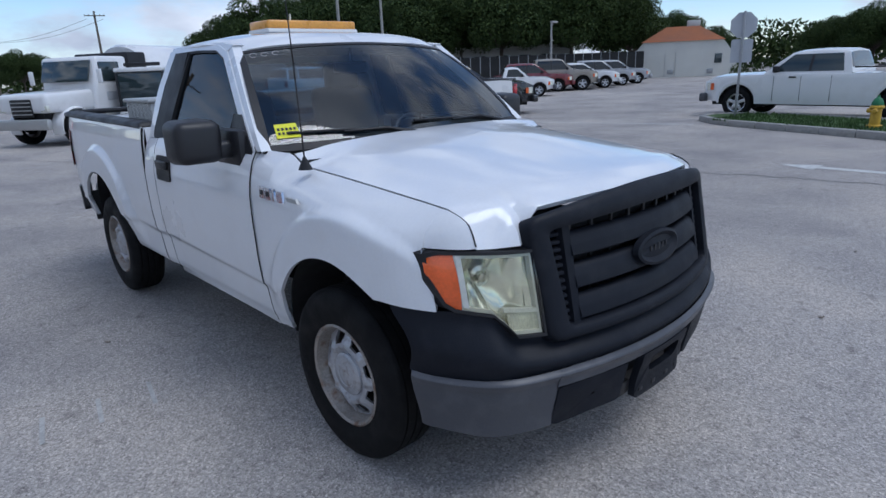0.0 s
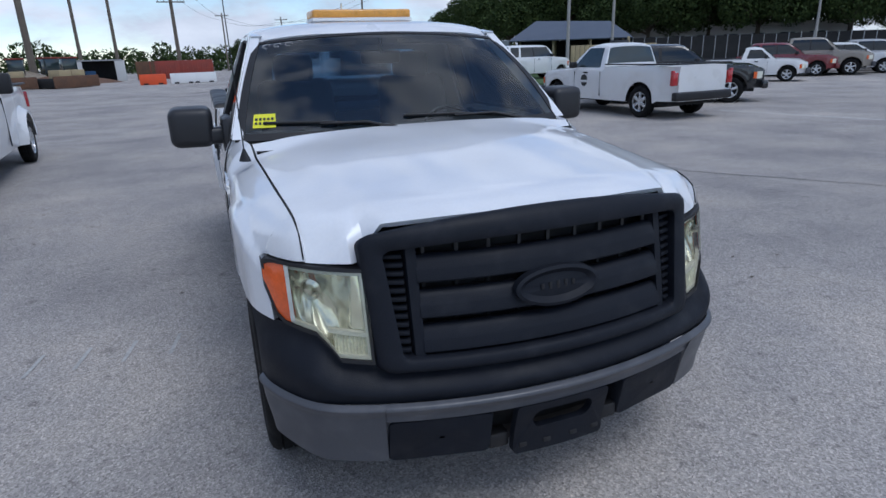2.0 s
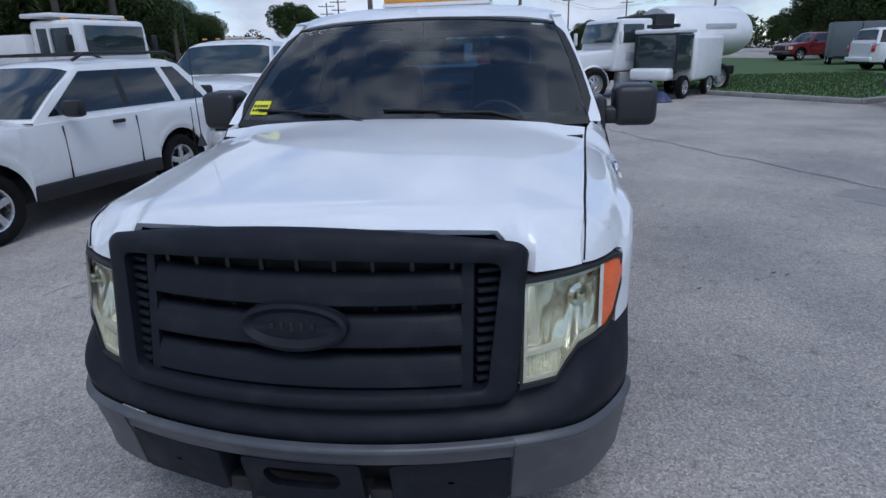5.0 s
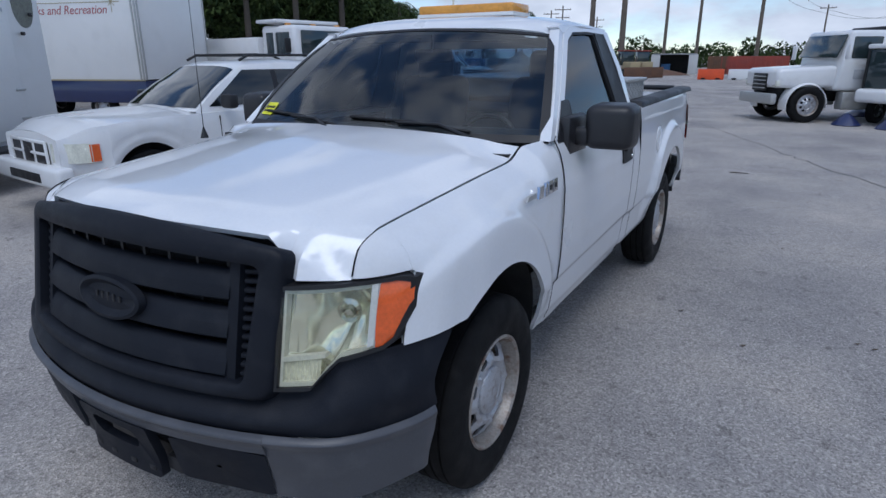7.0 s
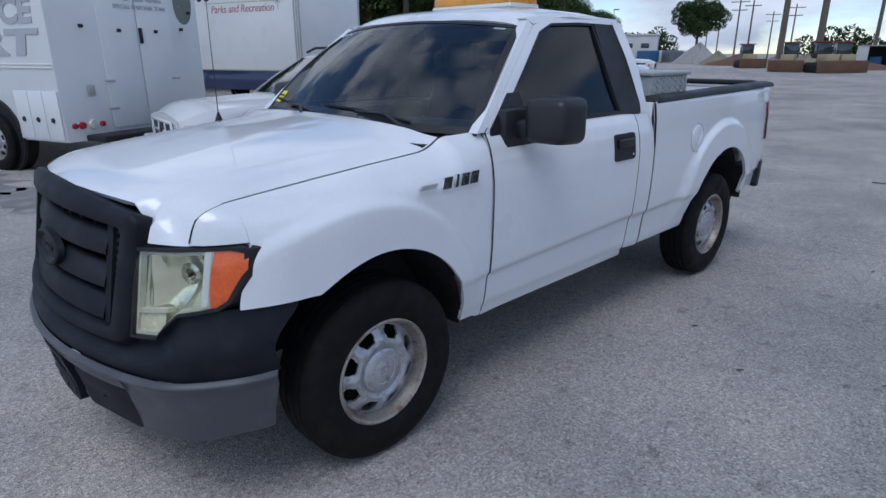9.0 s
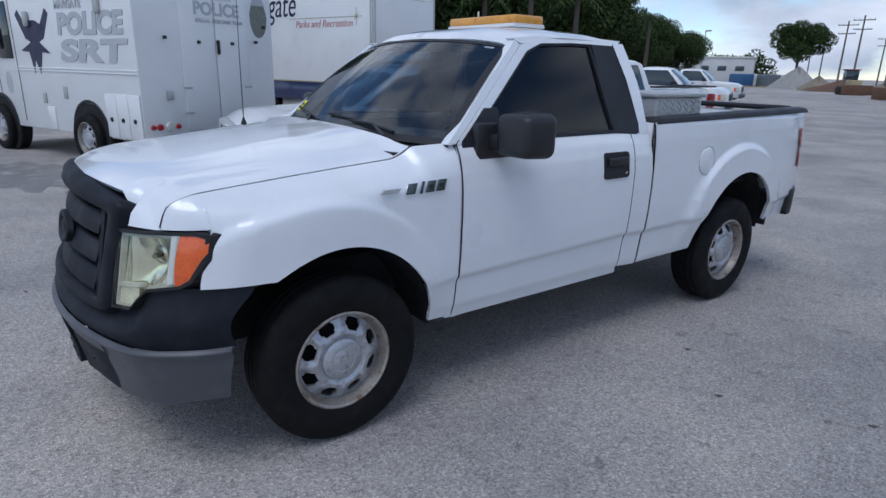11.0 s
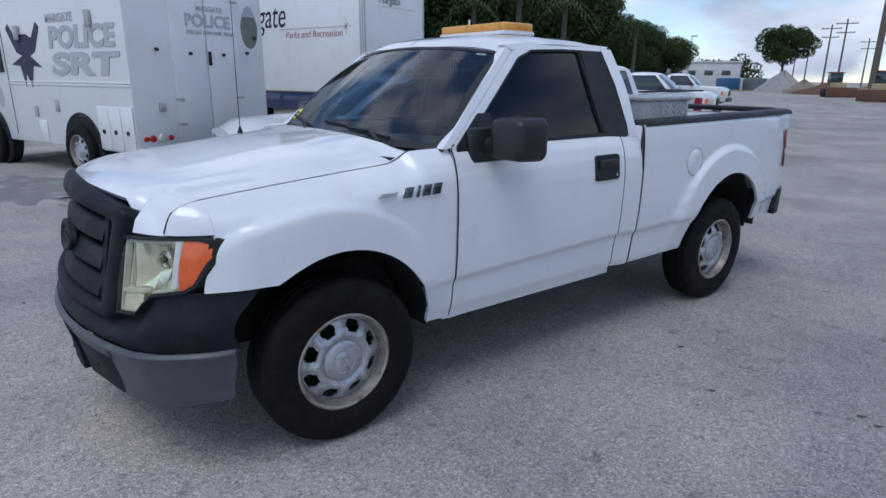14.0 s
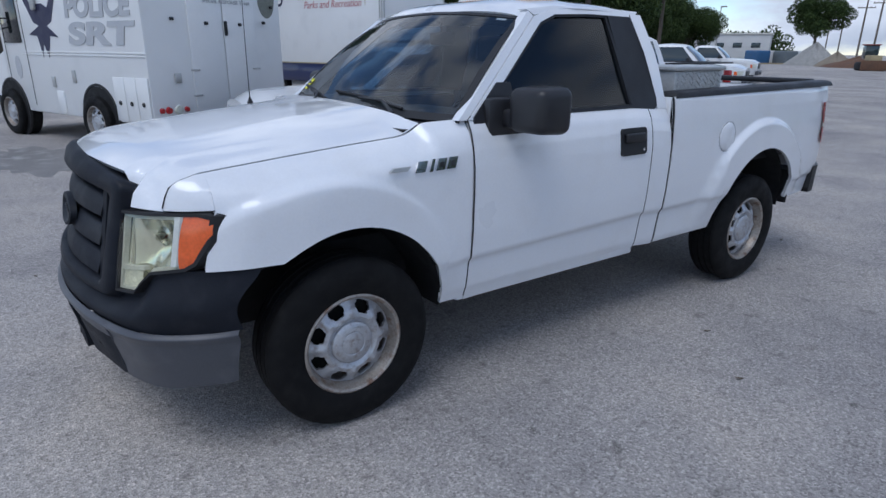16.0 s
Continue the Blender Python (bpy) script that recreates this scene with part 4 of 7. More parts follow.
for s in (1, -1):
    bm = sheet(list(np.linspace(0, 1, 8)), list(np.linspace(0, 1, 6)), lambda u, v: (s * (0.975 - 0.10 * u * u), 4.10 + 0.24 * u - 0.03 * (1 - v) * (1 - u), 0.535 + 0.21 * v))
    thick(part("bumper_end", bm, BLACK, truck, "black plastic bumper end"), 0.05)
    tl = new("tail_lamp")
    tl.parent = truck
    zz = lambda v: 0.935 + 0.300 * v
    f = lambda u, v: (s * (side_x(4.0, zz(v), True) + 0.006 - 0.035 * u * u), 4.035 + 0.12 * u + 0.045 * (1 - v) * (1 - u), zz(v))
    part("red_lens", sheet(list(np.linspace(0, 1, 8)), [0.52, 0.64, 0.76, 0.88, 1.0], f), REDLENS, tl)
    part("reverse_lens", sheet(list(np.linspace(0, 1, 8)), [0.40, 0.46, 0.52], f), LAMP_BODY, tl, "clear reversing lens")
    part("lower_red_lens", sheet(list(np.linspace(0, 1, 8)), [0.0, 0.2, 0.40], f), REDLENS, tl)
    part("splash_guard", block((s * 0.86, WHEELBASE + 0.54, 0.62), (0.22, 0.015, 0.26), 0.004), BLACK, truck)
# fuel door, drivers side
bm = lathe([(0.001, 0.004), (0.080, 0.004), (0.086, 0.0), (0.090, -0.010)], 36, "x")
bmesh.ops.transform(bm, matrix=Matrix.Translation((side_x(2.70, 1.08, True) + 0.001, 2.70, 1.08)), verts=bm.verts)
part("fuel_door", bm, WHITE, truck)
bm = lathe([(0.091, 0.002), (0.094, 0.002)], 36, "x")
bmesh.ops.transform(bm, matrix=Matrix.Translation((side_x(2.70, 1.08, True) + 0.002, 2.70, 1.08)), verts=bm.verts)
part("fuel_door_gap", bm, BLACK, truck)

# wipers
for x0, x1, y1 in ((-0.12, -0.66, 0.0), (0.58, 0.02, 0.0)):
    wp = new("wiper")
    wp.parent = truck
    a, b = screen((x0) / 0.89, 0.02, 0.03), screen(x1 / 0.89, 0.115, 0.022)
    bm = bmesh.new()
    tube(bm, [a + Vector((0.02, -0.06, -0.01)), a.lerp(b, 0.3) + Vector((0, 0, 0.02)), b.lerp(a, 0.3)], 0.011, 8, 0.006)
    part("wiper_arm", bm, BLACK, wp)
    c = screen((x0 - 0.02) / 0.89, 0.055, 0.012)
    d = screen((x1 - 0.10) / 0.89, 0.13, 0.012)
    bm = bmesh.new()
    tube(bm, [c, c.lerp(d, 0.5) + Vector((0, -0.01, 0.012)), d], 0.008, 6)
    part("wiper_blade", bm, BLACK, wp)

# windscreen sticker and chalk strokes
st = part("lot_sticker", slab([(-0.915, 0.10), (-0.795, 0.10), (-0.800, 0.215), (-0.915, 0.215)], lambda a, b, d: screen(a, b, 0.005 - d), 0.001), YELLOW, truck, "yellow paper lot sticker on the windscreen")
for r in range(2):
    for k in range(5):
        u = -0.905 + 0.021 * k
        part("print_bar", slab([(u, 0.125 + 0.035 * r), (u + 0.013, 0.125 + 0.035 * r), (u + 0.013, 0.145 + 0.035 * r), (u, 0.145 + 0.035 * r)], lambda a, b, d: screen(a, b, 0.0075 - d), 0.001), INK, st)
for k, (u, h) in enumerate(((-0.90, 0.05), (-0.82, 0.045), (-0.74, 0.045), (-0.665, 0.05))):
    bm = bmesh.new()
    pts = [screen(u + 0.026 * math.cos(t), 0.925 + 0.5 * h * math.sin(t), 0.004) for t in np.linspace(0, 5.2 if k < 3 else 2.2, 12)]
    tube(bm, pts, 0.0016, 5)
    part("chalk_stroke", bm, CHALK, truck)
part("inspection_label", slab([(0.80, 0.945), (0.885, 0.945), (0.885, 0.965), (0.80, 0.965)], lambda a, b, d: screen(a, b, -0.003 - d), 0.001), CHALK, truck)

# whip aerial on the fender
aer = new("whip_aerial")
aer.parent = truck
bm = lathe([(0.001, 0.0), (0.026, 0.0), (0.022, 0.012), (0.010, 0.040), (0.006, 0.052)], 20, "z")
bmesh.ops.transform(bm, matrix=Matrix.Translation((-0.905, 0.266, 1.218)), verts=bm.verts)
part("aerial_base", bm, BLACK, aer)
bm = bmesh.new()
tube(bm, [(-0.905, 0.266, 1.26), (-0.908, 0.268, 1.66), (-0.914, 0.275, 2.15)], 0.0032, 6, 0.0016)
part("aerial_rod", bm, BLACK, aer)

# ---- the body's ride height: how far the shell stands above and ahead of the drawing ----
GREENHOUSE = ("windscreen", "a_pillar", "door_frame", "roof", "weatherstrip", "side_window", "mirror_sail", "lot_sticker", "print_bar", "chalk_stroke", "inspection_label", "wiper", "belt_seal", "pillar_trim")


def ride(p, glasshouse):
    ax, y, z = abs(p.x), p.y, p.z
    up = float(np.interp(z, (0.33, 0.45, 0.70, 1.0, 1.28, 1.80), (0.022, 0.042, 0.033, 0.038, 0.048, 0.042)))
    up *= 1 - 0.40 * smooth01(1.85, 2.10, y) * (1 - smooth01(1.36, 1.50, z))
    up -= 0.020 * (1 - smooth01(-0.42, -0.28, y)) * (1 - smooth01(0.55, 0.70, z))
    outer = smooth01(0.80, 0.97, ax)
    ahead = 0.056 * (0.5 + 0.5 * smooth01(0.50, 0.72, z)) * ((1 - outer) * (1 - smooth01(0.35, 0.62, y)) + outer * (1 - smooth01(-0.40, -0.25, y)))
    if glasshouse:
        ahead = max(ahead, float(np.interp(z, (1.24, 1.80), (0.082, 0.062))) * (1 - smooth01(1.2, 1.9, y)))
    narrow = 0.020 * smooth01(0.78, 0.95, ax) * (1 - smooth01(-0.42, -0.15, y))
    return Vector((p.x - math.copysign(narrow, p.x), y - ahead, z + up))


for ob in [o for o in truck.children_recursive if o.type == "MESH" and o.parent.name.split(".")[0] != "wheel"]:
    m, inv = ob.matrix_basis.copy(), ob.matrix_basis.inverted()
    shell = ob.name.split(".")[0].startswith(GREENHOUSE)
    for v in ob.data.vertices:
        v.co = inv @ ride(m @ v.co, shell)

# light bar, tool box (loose things on the truck)
lb = thing("light_bar", "faded amber warning light bar on the cab roof", "light bar")
part("light_base", block((0.0, 1.62, 1.888), (0.66, 0.27, 0.016), 0.006), WHITE_BOX, lb)
bm = block((0.0, 1.62, 1.926), (0.65, 0.25, 0.054), 0.014, None, 3)
part("amber_dome", bm, AMBER_BAR, lb, "faded amber plastic dome")
for x in (-0.22, 0.22):
    part("bar_foot", block((x, 1.62, 1.870), (0.06, 0.20, 0.030), 0.008), BLACK, lb)
part("bar_cable", tube(bmesh.new(), [(0.05, 1.68, 1.882), (0.02, 1.78, 1.868), (0.06, 1.88, 1.860)], 0.008), BLACK, lb)
part("bar_joint", block((0.0, 1.62, 1.899), (0.657, 0.257, 0.008), 0.003), WHITE_BOX, lb)
bm = bmesh.new()
tube(bm, [(-0.12, 1.58, 1.945), (-0.12, 1.58, 1.995)], 0.006)
part("bar_stub", bm, LAMP_BODY, lb)

for o in lb.children:
    o.data.transform(Matrix.Translation((0, 0.02, 0.030)))

tb = thing("tool_box", "diamond-plate aluminium truck tool box across the bed", "tool box")
part("box_body", block((0, 2.57, 1.325), (1.66, 0.52, 0.37), 0.012), ALUMINIUM, tb)
part("box_lid", block((0, 2.57, 1.522), (1.69, 0.55, 0.026), 0.008), ALUMINIUM, tb)
for s in (1, -1):
    for k in range(84):
        bm = bmesh.new()
        box(bm, (0, 0, 0), (0.004, 0.030, 0.008), 0.0015)
        o = part("tread_mark", bm, ALUMINIUM, tb) if k == 0 and s == 1 else None
        if o is None:
            bm.free()
            o = new("tread_mark", tread_mesh)
            o.parent = tb
        else:
            tread_mesh = o.data
        o.matrix_basis = pose(s * 0.831, 2.335 + 0.040 * (k % 12) + 0.016 * ((k // 12) % 2), 1.390 + 0.018 * (k // 12), 35 if (k + k // 12) % 2 else -35)


# ---- ground ----
def ground_material():
    m = bpy.data.materials.new("weathered_asphalt")
    m.use_nodes = True
    nt = m.node_tree
    b = nt.nodes["Principled BSDF"]
    co = nt.nodes.new("ShaderNodeTexCoord")

    def noise_node(scale, detail, rough=0.5):
        n = nt.nodes.new("ShaderNodeTexNoise")
        n.inputs["Scale"].default_value, n.inputs["Detail"].default_value, n.inputs["Roughness"].default_value = scale, detail, rough
        nt.links.new(co.outputs["Object"], n.inputs["Vector"])
        return n

    def ramp(src, stops):
        r = nt.nodes.new("ShaderNodeValToRGB")
        while len(r.color_ramp.elements) < len(stops):
            r.color_ramp.elements.new(0.5)
        for e, (p, c) in zip(r.color_ramp.elements, stops):
            e.position, e.color = p, (*c, 1)
        nt.links.new(src, r.inputs["Fac"])
        return r

    def mix(fac, a, c, mode="MIX"):
        x = nt.nodes.new("ShaderNodeMix")
        x.data_type, x.blend_type = "RGBA", mode
        if isinstance(fac, float):
            x.inputs[0].default_value = fac
        else:
            nt.links.new(fac, x.inputs[0])
        nt.links.new(a, x.inputs[6])
        nt.links.new(c, x.inputs[7])
        return x.outputs[2]

    vor = nt.nodes.new("ShaderNodeTexVoronoi")
    vor.inputs["Scale"].default_value = 110
    nt.links.new(co.outputs["Object"], vor.inputs["Vector"])
    stones = ramp(vor.outputs["Color"], [(0.0, (0.19, 0.177, 0.168)), (0.35, (0.337, 0.318, 0.305)), (0.7, (0.438, 0.412, 0.394)), (1.0, (0.65, 0.61, 0.58))])
    grit = noise_node(330, 3, 0.7)
    grit_r = ramp(grit.outputs["Fac"], [(0.3, (0.22, 0.22, 0.22)), (0.5, (0.92, 0.92, 0.92)), (0.7, (1.55, 1.55, 1.55))])
    c = mix(0.68, stones.outputs["Color"], grit_r.outputs["Color"], "MULTIPLY")
    stain = noise_node(0.55, 7, 0.6)
    stain_r = ramp(stain.outputs["Fac"], [(0.32, (0.74, 0.74, 0.76)), (0.5, (1.0, 0.99, 0.98)), (0.68, (1.22, 1.18, 1.12))])
    c = mix(1.0, c, stain_r.outputs["Color"], "MULTIPLY")
    wide = noise_node(0.09, 4, 0.5)
    wide_r = ramp(wide.outputs["Fac"], [(0.35, (0.86, 0.86, 0.86)), (0.62, (1.12, 1.11, 1.09))])
    c = mix(1.0, c, wide_r.outputs["Color"], "MULTIPLY")
    spots = noise_node(7, 4, 0.6)
    spots_r = ramp(spots.outputs["Fac"], [(0.30, (0.66, 0.66, 0.66)), (0.40, (1.0, 1.0, 1.0))])
    c = mix(1.0, c, spots_r.outputs["Color"], "MULTIPLY")
    nt.links.new(c, b.inputs["Base Color"])
    b.inputs["Roughness"].default_value = 0.88
    b.inputs["Specular IOR Level"].default_value = 0.3
    bp = nt.nodes.new("ShaderNodeBump")
    bp.inputs["Strength"].default_value, bp.inputs["Distance"].default_value = 0.6, 0.006
    nt.links.new(vor.outputs["Distance"], bp.inputs["Height"])
    nt.links.new(bp.outputs["Normal"], b.inputs["Normal"])
    return m


ASPHALT = ground_material()
PATCH = material("dark_asphalt_patch", (0.265, 0.258, 0.25), 0.9, vary=0.3, scale=3, fine=120, bump=0.3)
CONCRETE = material("old_concrete", (0.33, 0.32, 0.30), 0.85, vary=0.25, scale=3, fine=70, bump=0.2, grime=(0.12, 0.12, 0.11), grime_amount=0.5)
ROADPAINT = material("worn_white_road_paint", (0.58, 0.58, 0.56), 0.8, vary=0.25, scale=4, fine=40, grime=(0.26, 0.26, 0.25), grime_amount=0.8)
GRASS = material("grass_green", (0.055, 0.105, 0.026), 0.9, vary=0.4, scale=1.2, fine=30, bump=0.4)
SOIL = material("dry_soil", (0.24, 0.20, 0.15), 0.95, vary=0.3, scale=0.6, fine=30, bump=0.3)

gr = sheet(list(np.linspace(-450, 450, 46)), list(np.linspace(-450, 450, 46)), lambda x, y: (x, y, 0.0))
ground = tagged(part("ground", gr, ASPHALT, None, recalc=True), "weathered pale grey asphalt lot with specks and stains", "ground", kind="structure")


def blob(cx, cy, rx, ry, n, jag, seed, z, turn=0.0):
    rnd = random.Random(seed)
    pts = []
    for k in range(n):
        t = 2 * math.pi * k / n
        r = 1 + jag * (rnd.random() - 0.5)
        x, y = rx * r * math.cos(t), ry * r * math.sin(t)
        pts.append((cx + x * math.cos(turn) - y * math.sin(turn), cy + x * math.sin(turn) + y * math.cos(turn)))
    return slab(pts, lambda a, b, d: (a, b, z - d), 0.012)


# grass verge behind the lot, with a kerb
VERGE_Z = 0.12


def verge(name, outline, label):
    bm = slab(outline, lambda a, b, d: (a, b, VERGE_Z - d), 0.14)
    o = part(name, bm, GRASS, None)
    tagged(o, label, "grass", kind="structure")
    return o


def blades(name, inside, n, h, label, seed):
    rnd = random.Random(seed)
    verts, faces = [], []
    while len(faces) < n:
        p = inside(rnd)
        if p is None:
            continue
        x, y, z = p
        a, l, hh = rnd.random() * 6.28, (rnd.random() - 0.5) * h, h * (0.5 + rnd.random())
        w = 0.012 + 0.0006 * math.hypot(x, y)
        i = len(verts)
        verts += [(x - w * math.cos(a), y - w * math.sin(a), z), (x + w * math.cos(a), y + w * math.sin(a), z), (x + l, y + l * 0.6, z + hh)]
        faces.append((i, i + 1, i + 2))
    me = bpy.data.meshes.new(name)
    me.from_pydata(verts, [], faces)
    me.materials.append(GRASS)
    return tagged(new(name, me), label, "grass", kind="stuff")


V0, V1, V2, V3 = (4.3, 20.6), (8.55, 14.9), (30.0, 36.0), (14.0, 62.0)
verge("grass_verge", [V0, V1, (13.0, 18.2), V2, V3, (7.0, 42.0)], "green mown grass verge behind a low kerb")


def in_verge(rnd):
    x, y = 4.4 + 10.0 * rnd.random(), 15.0 + 13 * rnd.random()
    if x < 4.5 + (y - 20.6) * 0.125 or y < 20.6 - (x - 4.3) * 1.34 + 0.25:
        return None
    if x > 8.5 and y < 14.9 + (x - 8.55) * 0.74 + 0.2:
        return None
    return (x, y, VERGE_Z - 0.005)


blades("verge_grass_blades", in_verge, 9000, 0.07, "short green grass blades on the verge", 3)


def kerb_run(pts, parent, w=0.16, h=0.14, piece=1.0):
    made = None
    for a, b in zip(pts, pts[1:]):
        d = Vector((b[0] - a[0], b[1] - a[1], 0))
        n = max(1, round(d.length / piece))
        for k in range(n):
            c = Vector((a[0], a[1], 0)) + d * ((k + 0.5) / n)
            ob = part("kerb_stone", block((0, 0, h / 2 - 0.01), (d.length / n - 0.008, w, h + 0.02), 0.025, None, 2), CONCRETE, parent)
            ob.matrix_basis = Matrix.Translation(c) @ Matrix.Rotation(math.atan2(d.y, d.x), 4, "Z")


vk = thing("verge_kerb", "low grey concrete kerb along the grass verge", "kerb", kind="structure")
kerb_run([V0, V1, (13.0, 18.2)], vk)

# traffic island with grass, sign and hydrant
isl = [(x + 0.90, y - 0.52) for x, y in ((12.75, 5.25), (12.3, 4.6), (11.7, 3.1), (10.85, 0.9), (9.7, -2.2), (8.5, -5.4), (11.4, -6.4), (12.7, -2.2), (13.7, 1.2), (14.6, 4.0), (14.55, 5.2), (14.0, 5.8), (13.3, 5.75))]
verge("traffic_island", isl, "grass traffic island with a rounded concrete kerb")
ik = thing("island_kerb", "grey concrete kerb round the traffic island", "kerb", kind="structure")
kerb_run(isl + isl[:1], ik, 0.17, 0.15, 0.8)


def in_island(rnd):
    t = rnd.random()
    y = -5.5 + 11 * t
    x0 = 9.1 + (y + 5.3) * 0.37
    return (x0 + 0.55 + 2.4 * rnd.random(), y, 0.115) if y < 4.6 else None


blades("island_grass_blades", in_island, 7000, 0.06, "short green grass blades on the island", 4)


def stripe(name, pts, w, label, mat=ROADPAINT):
    bm = bmesh.new()
    a, b = Vector((*pts[0], 0)), Vector((*pts[1], 0))
    d = (b - a)
    nrm = Vector((-d.y, d.x, 0)).normalized() * w / 2
    rnd = random.Random(len(name))
    n = 14
    L = [a + d * k / n + nrm * (1 + 0.15 * (rnd.random() - 0.5)) for k in range(n + 1)]
    R = [a + d * k / n - nrm * (1 + 0.15 * (rnd.random() - 0.5)) for k in range(n + 1)]
    vl, vr = [bm.verts.new((p.x, p.y, 0.004)) for p in L], [bm.verts.new((p.x, p.y, 0.004)) for p in R]
    for k in range(n):
        bm.faces.new((vl[k], vl[k + 1], vr[k + 1], vr[k]))
    return tagged(part(name, bm, mat, None), label, "road marking", kind="structure")


stripe("lane_line", ((11.9, 10.2), (13.2, 5.0)), 0.11, "worn white painted line on the asphalt")
ARROW = [(0.0, 0.0), (0.55, 0.26), (0.55, 0.09), (2.6, 0.09), (2.6, -0.09), (0.55, -0.09), (0.55, -0.26)]
ar = slab(ARROW, lambda a, b, d: (8.0 - a * 0.02 + b * 0.98, 1.20 - a * 0.98 - b * 0.02, 0.004 - d), 0.002)
tagged(part("lane_arrow", ar, ROADPAINT, None), "worn white painted arrow on the asphalt", "road marking", kind="structure")
# faint scraped paint dashes and patches beside the truck
for k in range(7):
    x, y = -1.45 - 0.26 * k, 1.12 + 0.01 * k
    stripe("scraped_mark", ((x, y), (x + 0.05, y + 0.28)), 0.024, "faint scraped white mark on the asphalt", SCRAPED)
tagged(part("asphalt_patch", blob(4.6, 4.6, 0.72, 0.50, 22, 0.35, 5, 0.004), PATCH, None), "dark asphalt repair patch", "road patch", kind="structure")
# long crack, damp stains
STAIN = material("damp_asphalt_stain", (0.215, 0.205, 0.20), 0.8, vary=0.35, scale=1.5, fine=120, bump=0.3, grime=(0.34, 0.33, 0.315), grime_amount=0.9)
CRACK = material("tar_filled_crack", (0.15, 0.145, 0.14), 0.9, vary=0.3, scale=3, fine=50)
rnd = random.Random(12)
line = along([(-0.4, 15.8), (1.57, 11.1), (2.5, 9.0), (4.4, 5.2), (6.6, 2.0), (6.95, 0.5), (7.1, -1.2), (6.8, -4.0)], 9)
bm = bmesh.new()
prev = None
for x, y in line:
    w, j = 0.008 + 0.010 * rnd.random(), 0.10 * (rnd.random() - 0.5)
    row = (bm.verts.new((x + j - w, y + j, 0.004)), bm.verts.new((x + j + w, y + j + w, 0.004)))
    if prev:
        bm.faces.new((prev[0], prev[1], row[1], row[0]))
    prev = row
tagged(part("asphalt_crack", bm, CRACK, None), "long thin dark crack across the asphalt", "crack", kind="structure")
for cx, cy, rx, ry, seed in ((-7.6, -0.7, 1.5, 0.7, 3), (-5.6, 0.1, 0.9, 0.5, 4), (-8.9, -2.3, 1.2, 0.8, 6), (-5.2, -1.9, 0.7, 0.35, 7)):
    tagged(part("damp_stain", blob(cx, cy, rx, ry, 40, 0.5, seed, 0.003, 0.3), STAIN, None), "dark damp stain on the asphalt beside the van", "stain", kind="structure")
tagged(part("twig", tube(bmesh.new(), [(1.10, 8.12, 0.010), (1.24, 8.09, 0.016), (1.36, 8.11, 0.008)], 0.009, 6, 0.004), material("dry_twig", (0.07, 0.05, 0.035), 0.9), None), "dry brown twig on the asphalt", "twig")
# fallen leaves and twigs
LEAF_DRY = material("dry_leaf", (0.09, 0.06, 0.035), 0.9, vary=0.3, scale=30)
rnd = random.Random(8)
leaf = None
for k in range(46):
    a, r = rnd.random() * 6.28, 1.4 + 4.5 * rnd.random()
    x, y = 0.3 + r * math.cos(a), 0.6 + r * 1.2 * math.sin(a)
    if abs(x) < 1.15 and -1.1 < y < 4.4:
        continue
    if leaf is None:
        bm = sheet(list(np.linspace(-1, 1, 5)), [-1, 0, 1], lambda u, v: (0.022 * u, 0.009 * v * (1 - 0.8 * abs(u)), 0.006 + 0.004 * u * u + 0.003 * abs(v)))
        leaf = tagged(thick(part("dry_leaf", bm, LEAF_DRY, None), 0.001), "small dry brown leaf on the asphalt", "leaf", "fallen leaves")
        leaf.matrix_world = pose(x, y, 0, 0, 0, 57 * a)
    else:
        copy_thing(leaf, pose(x, y, 0, 0, 0, 57 * a))


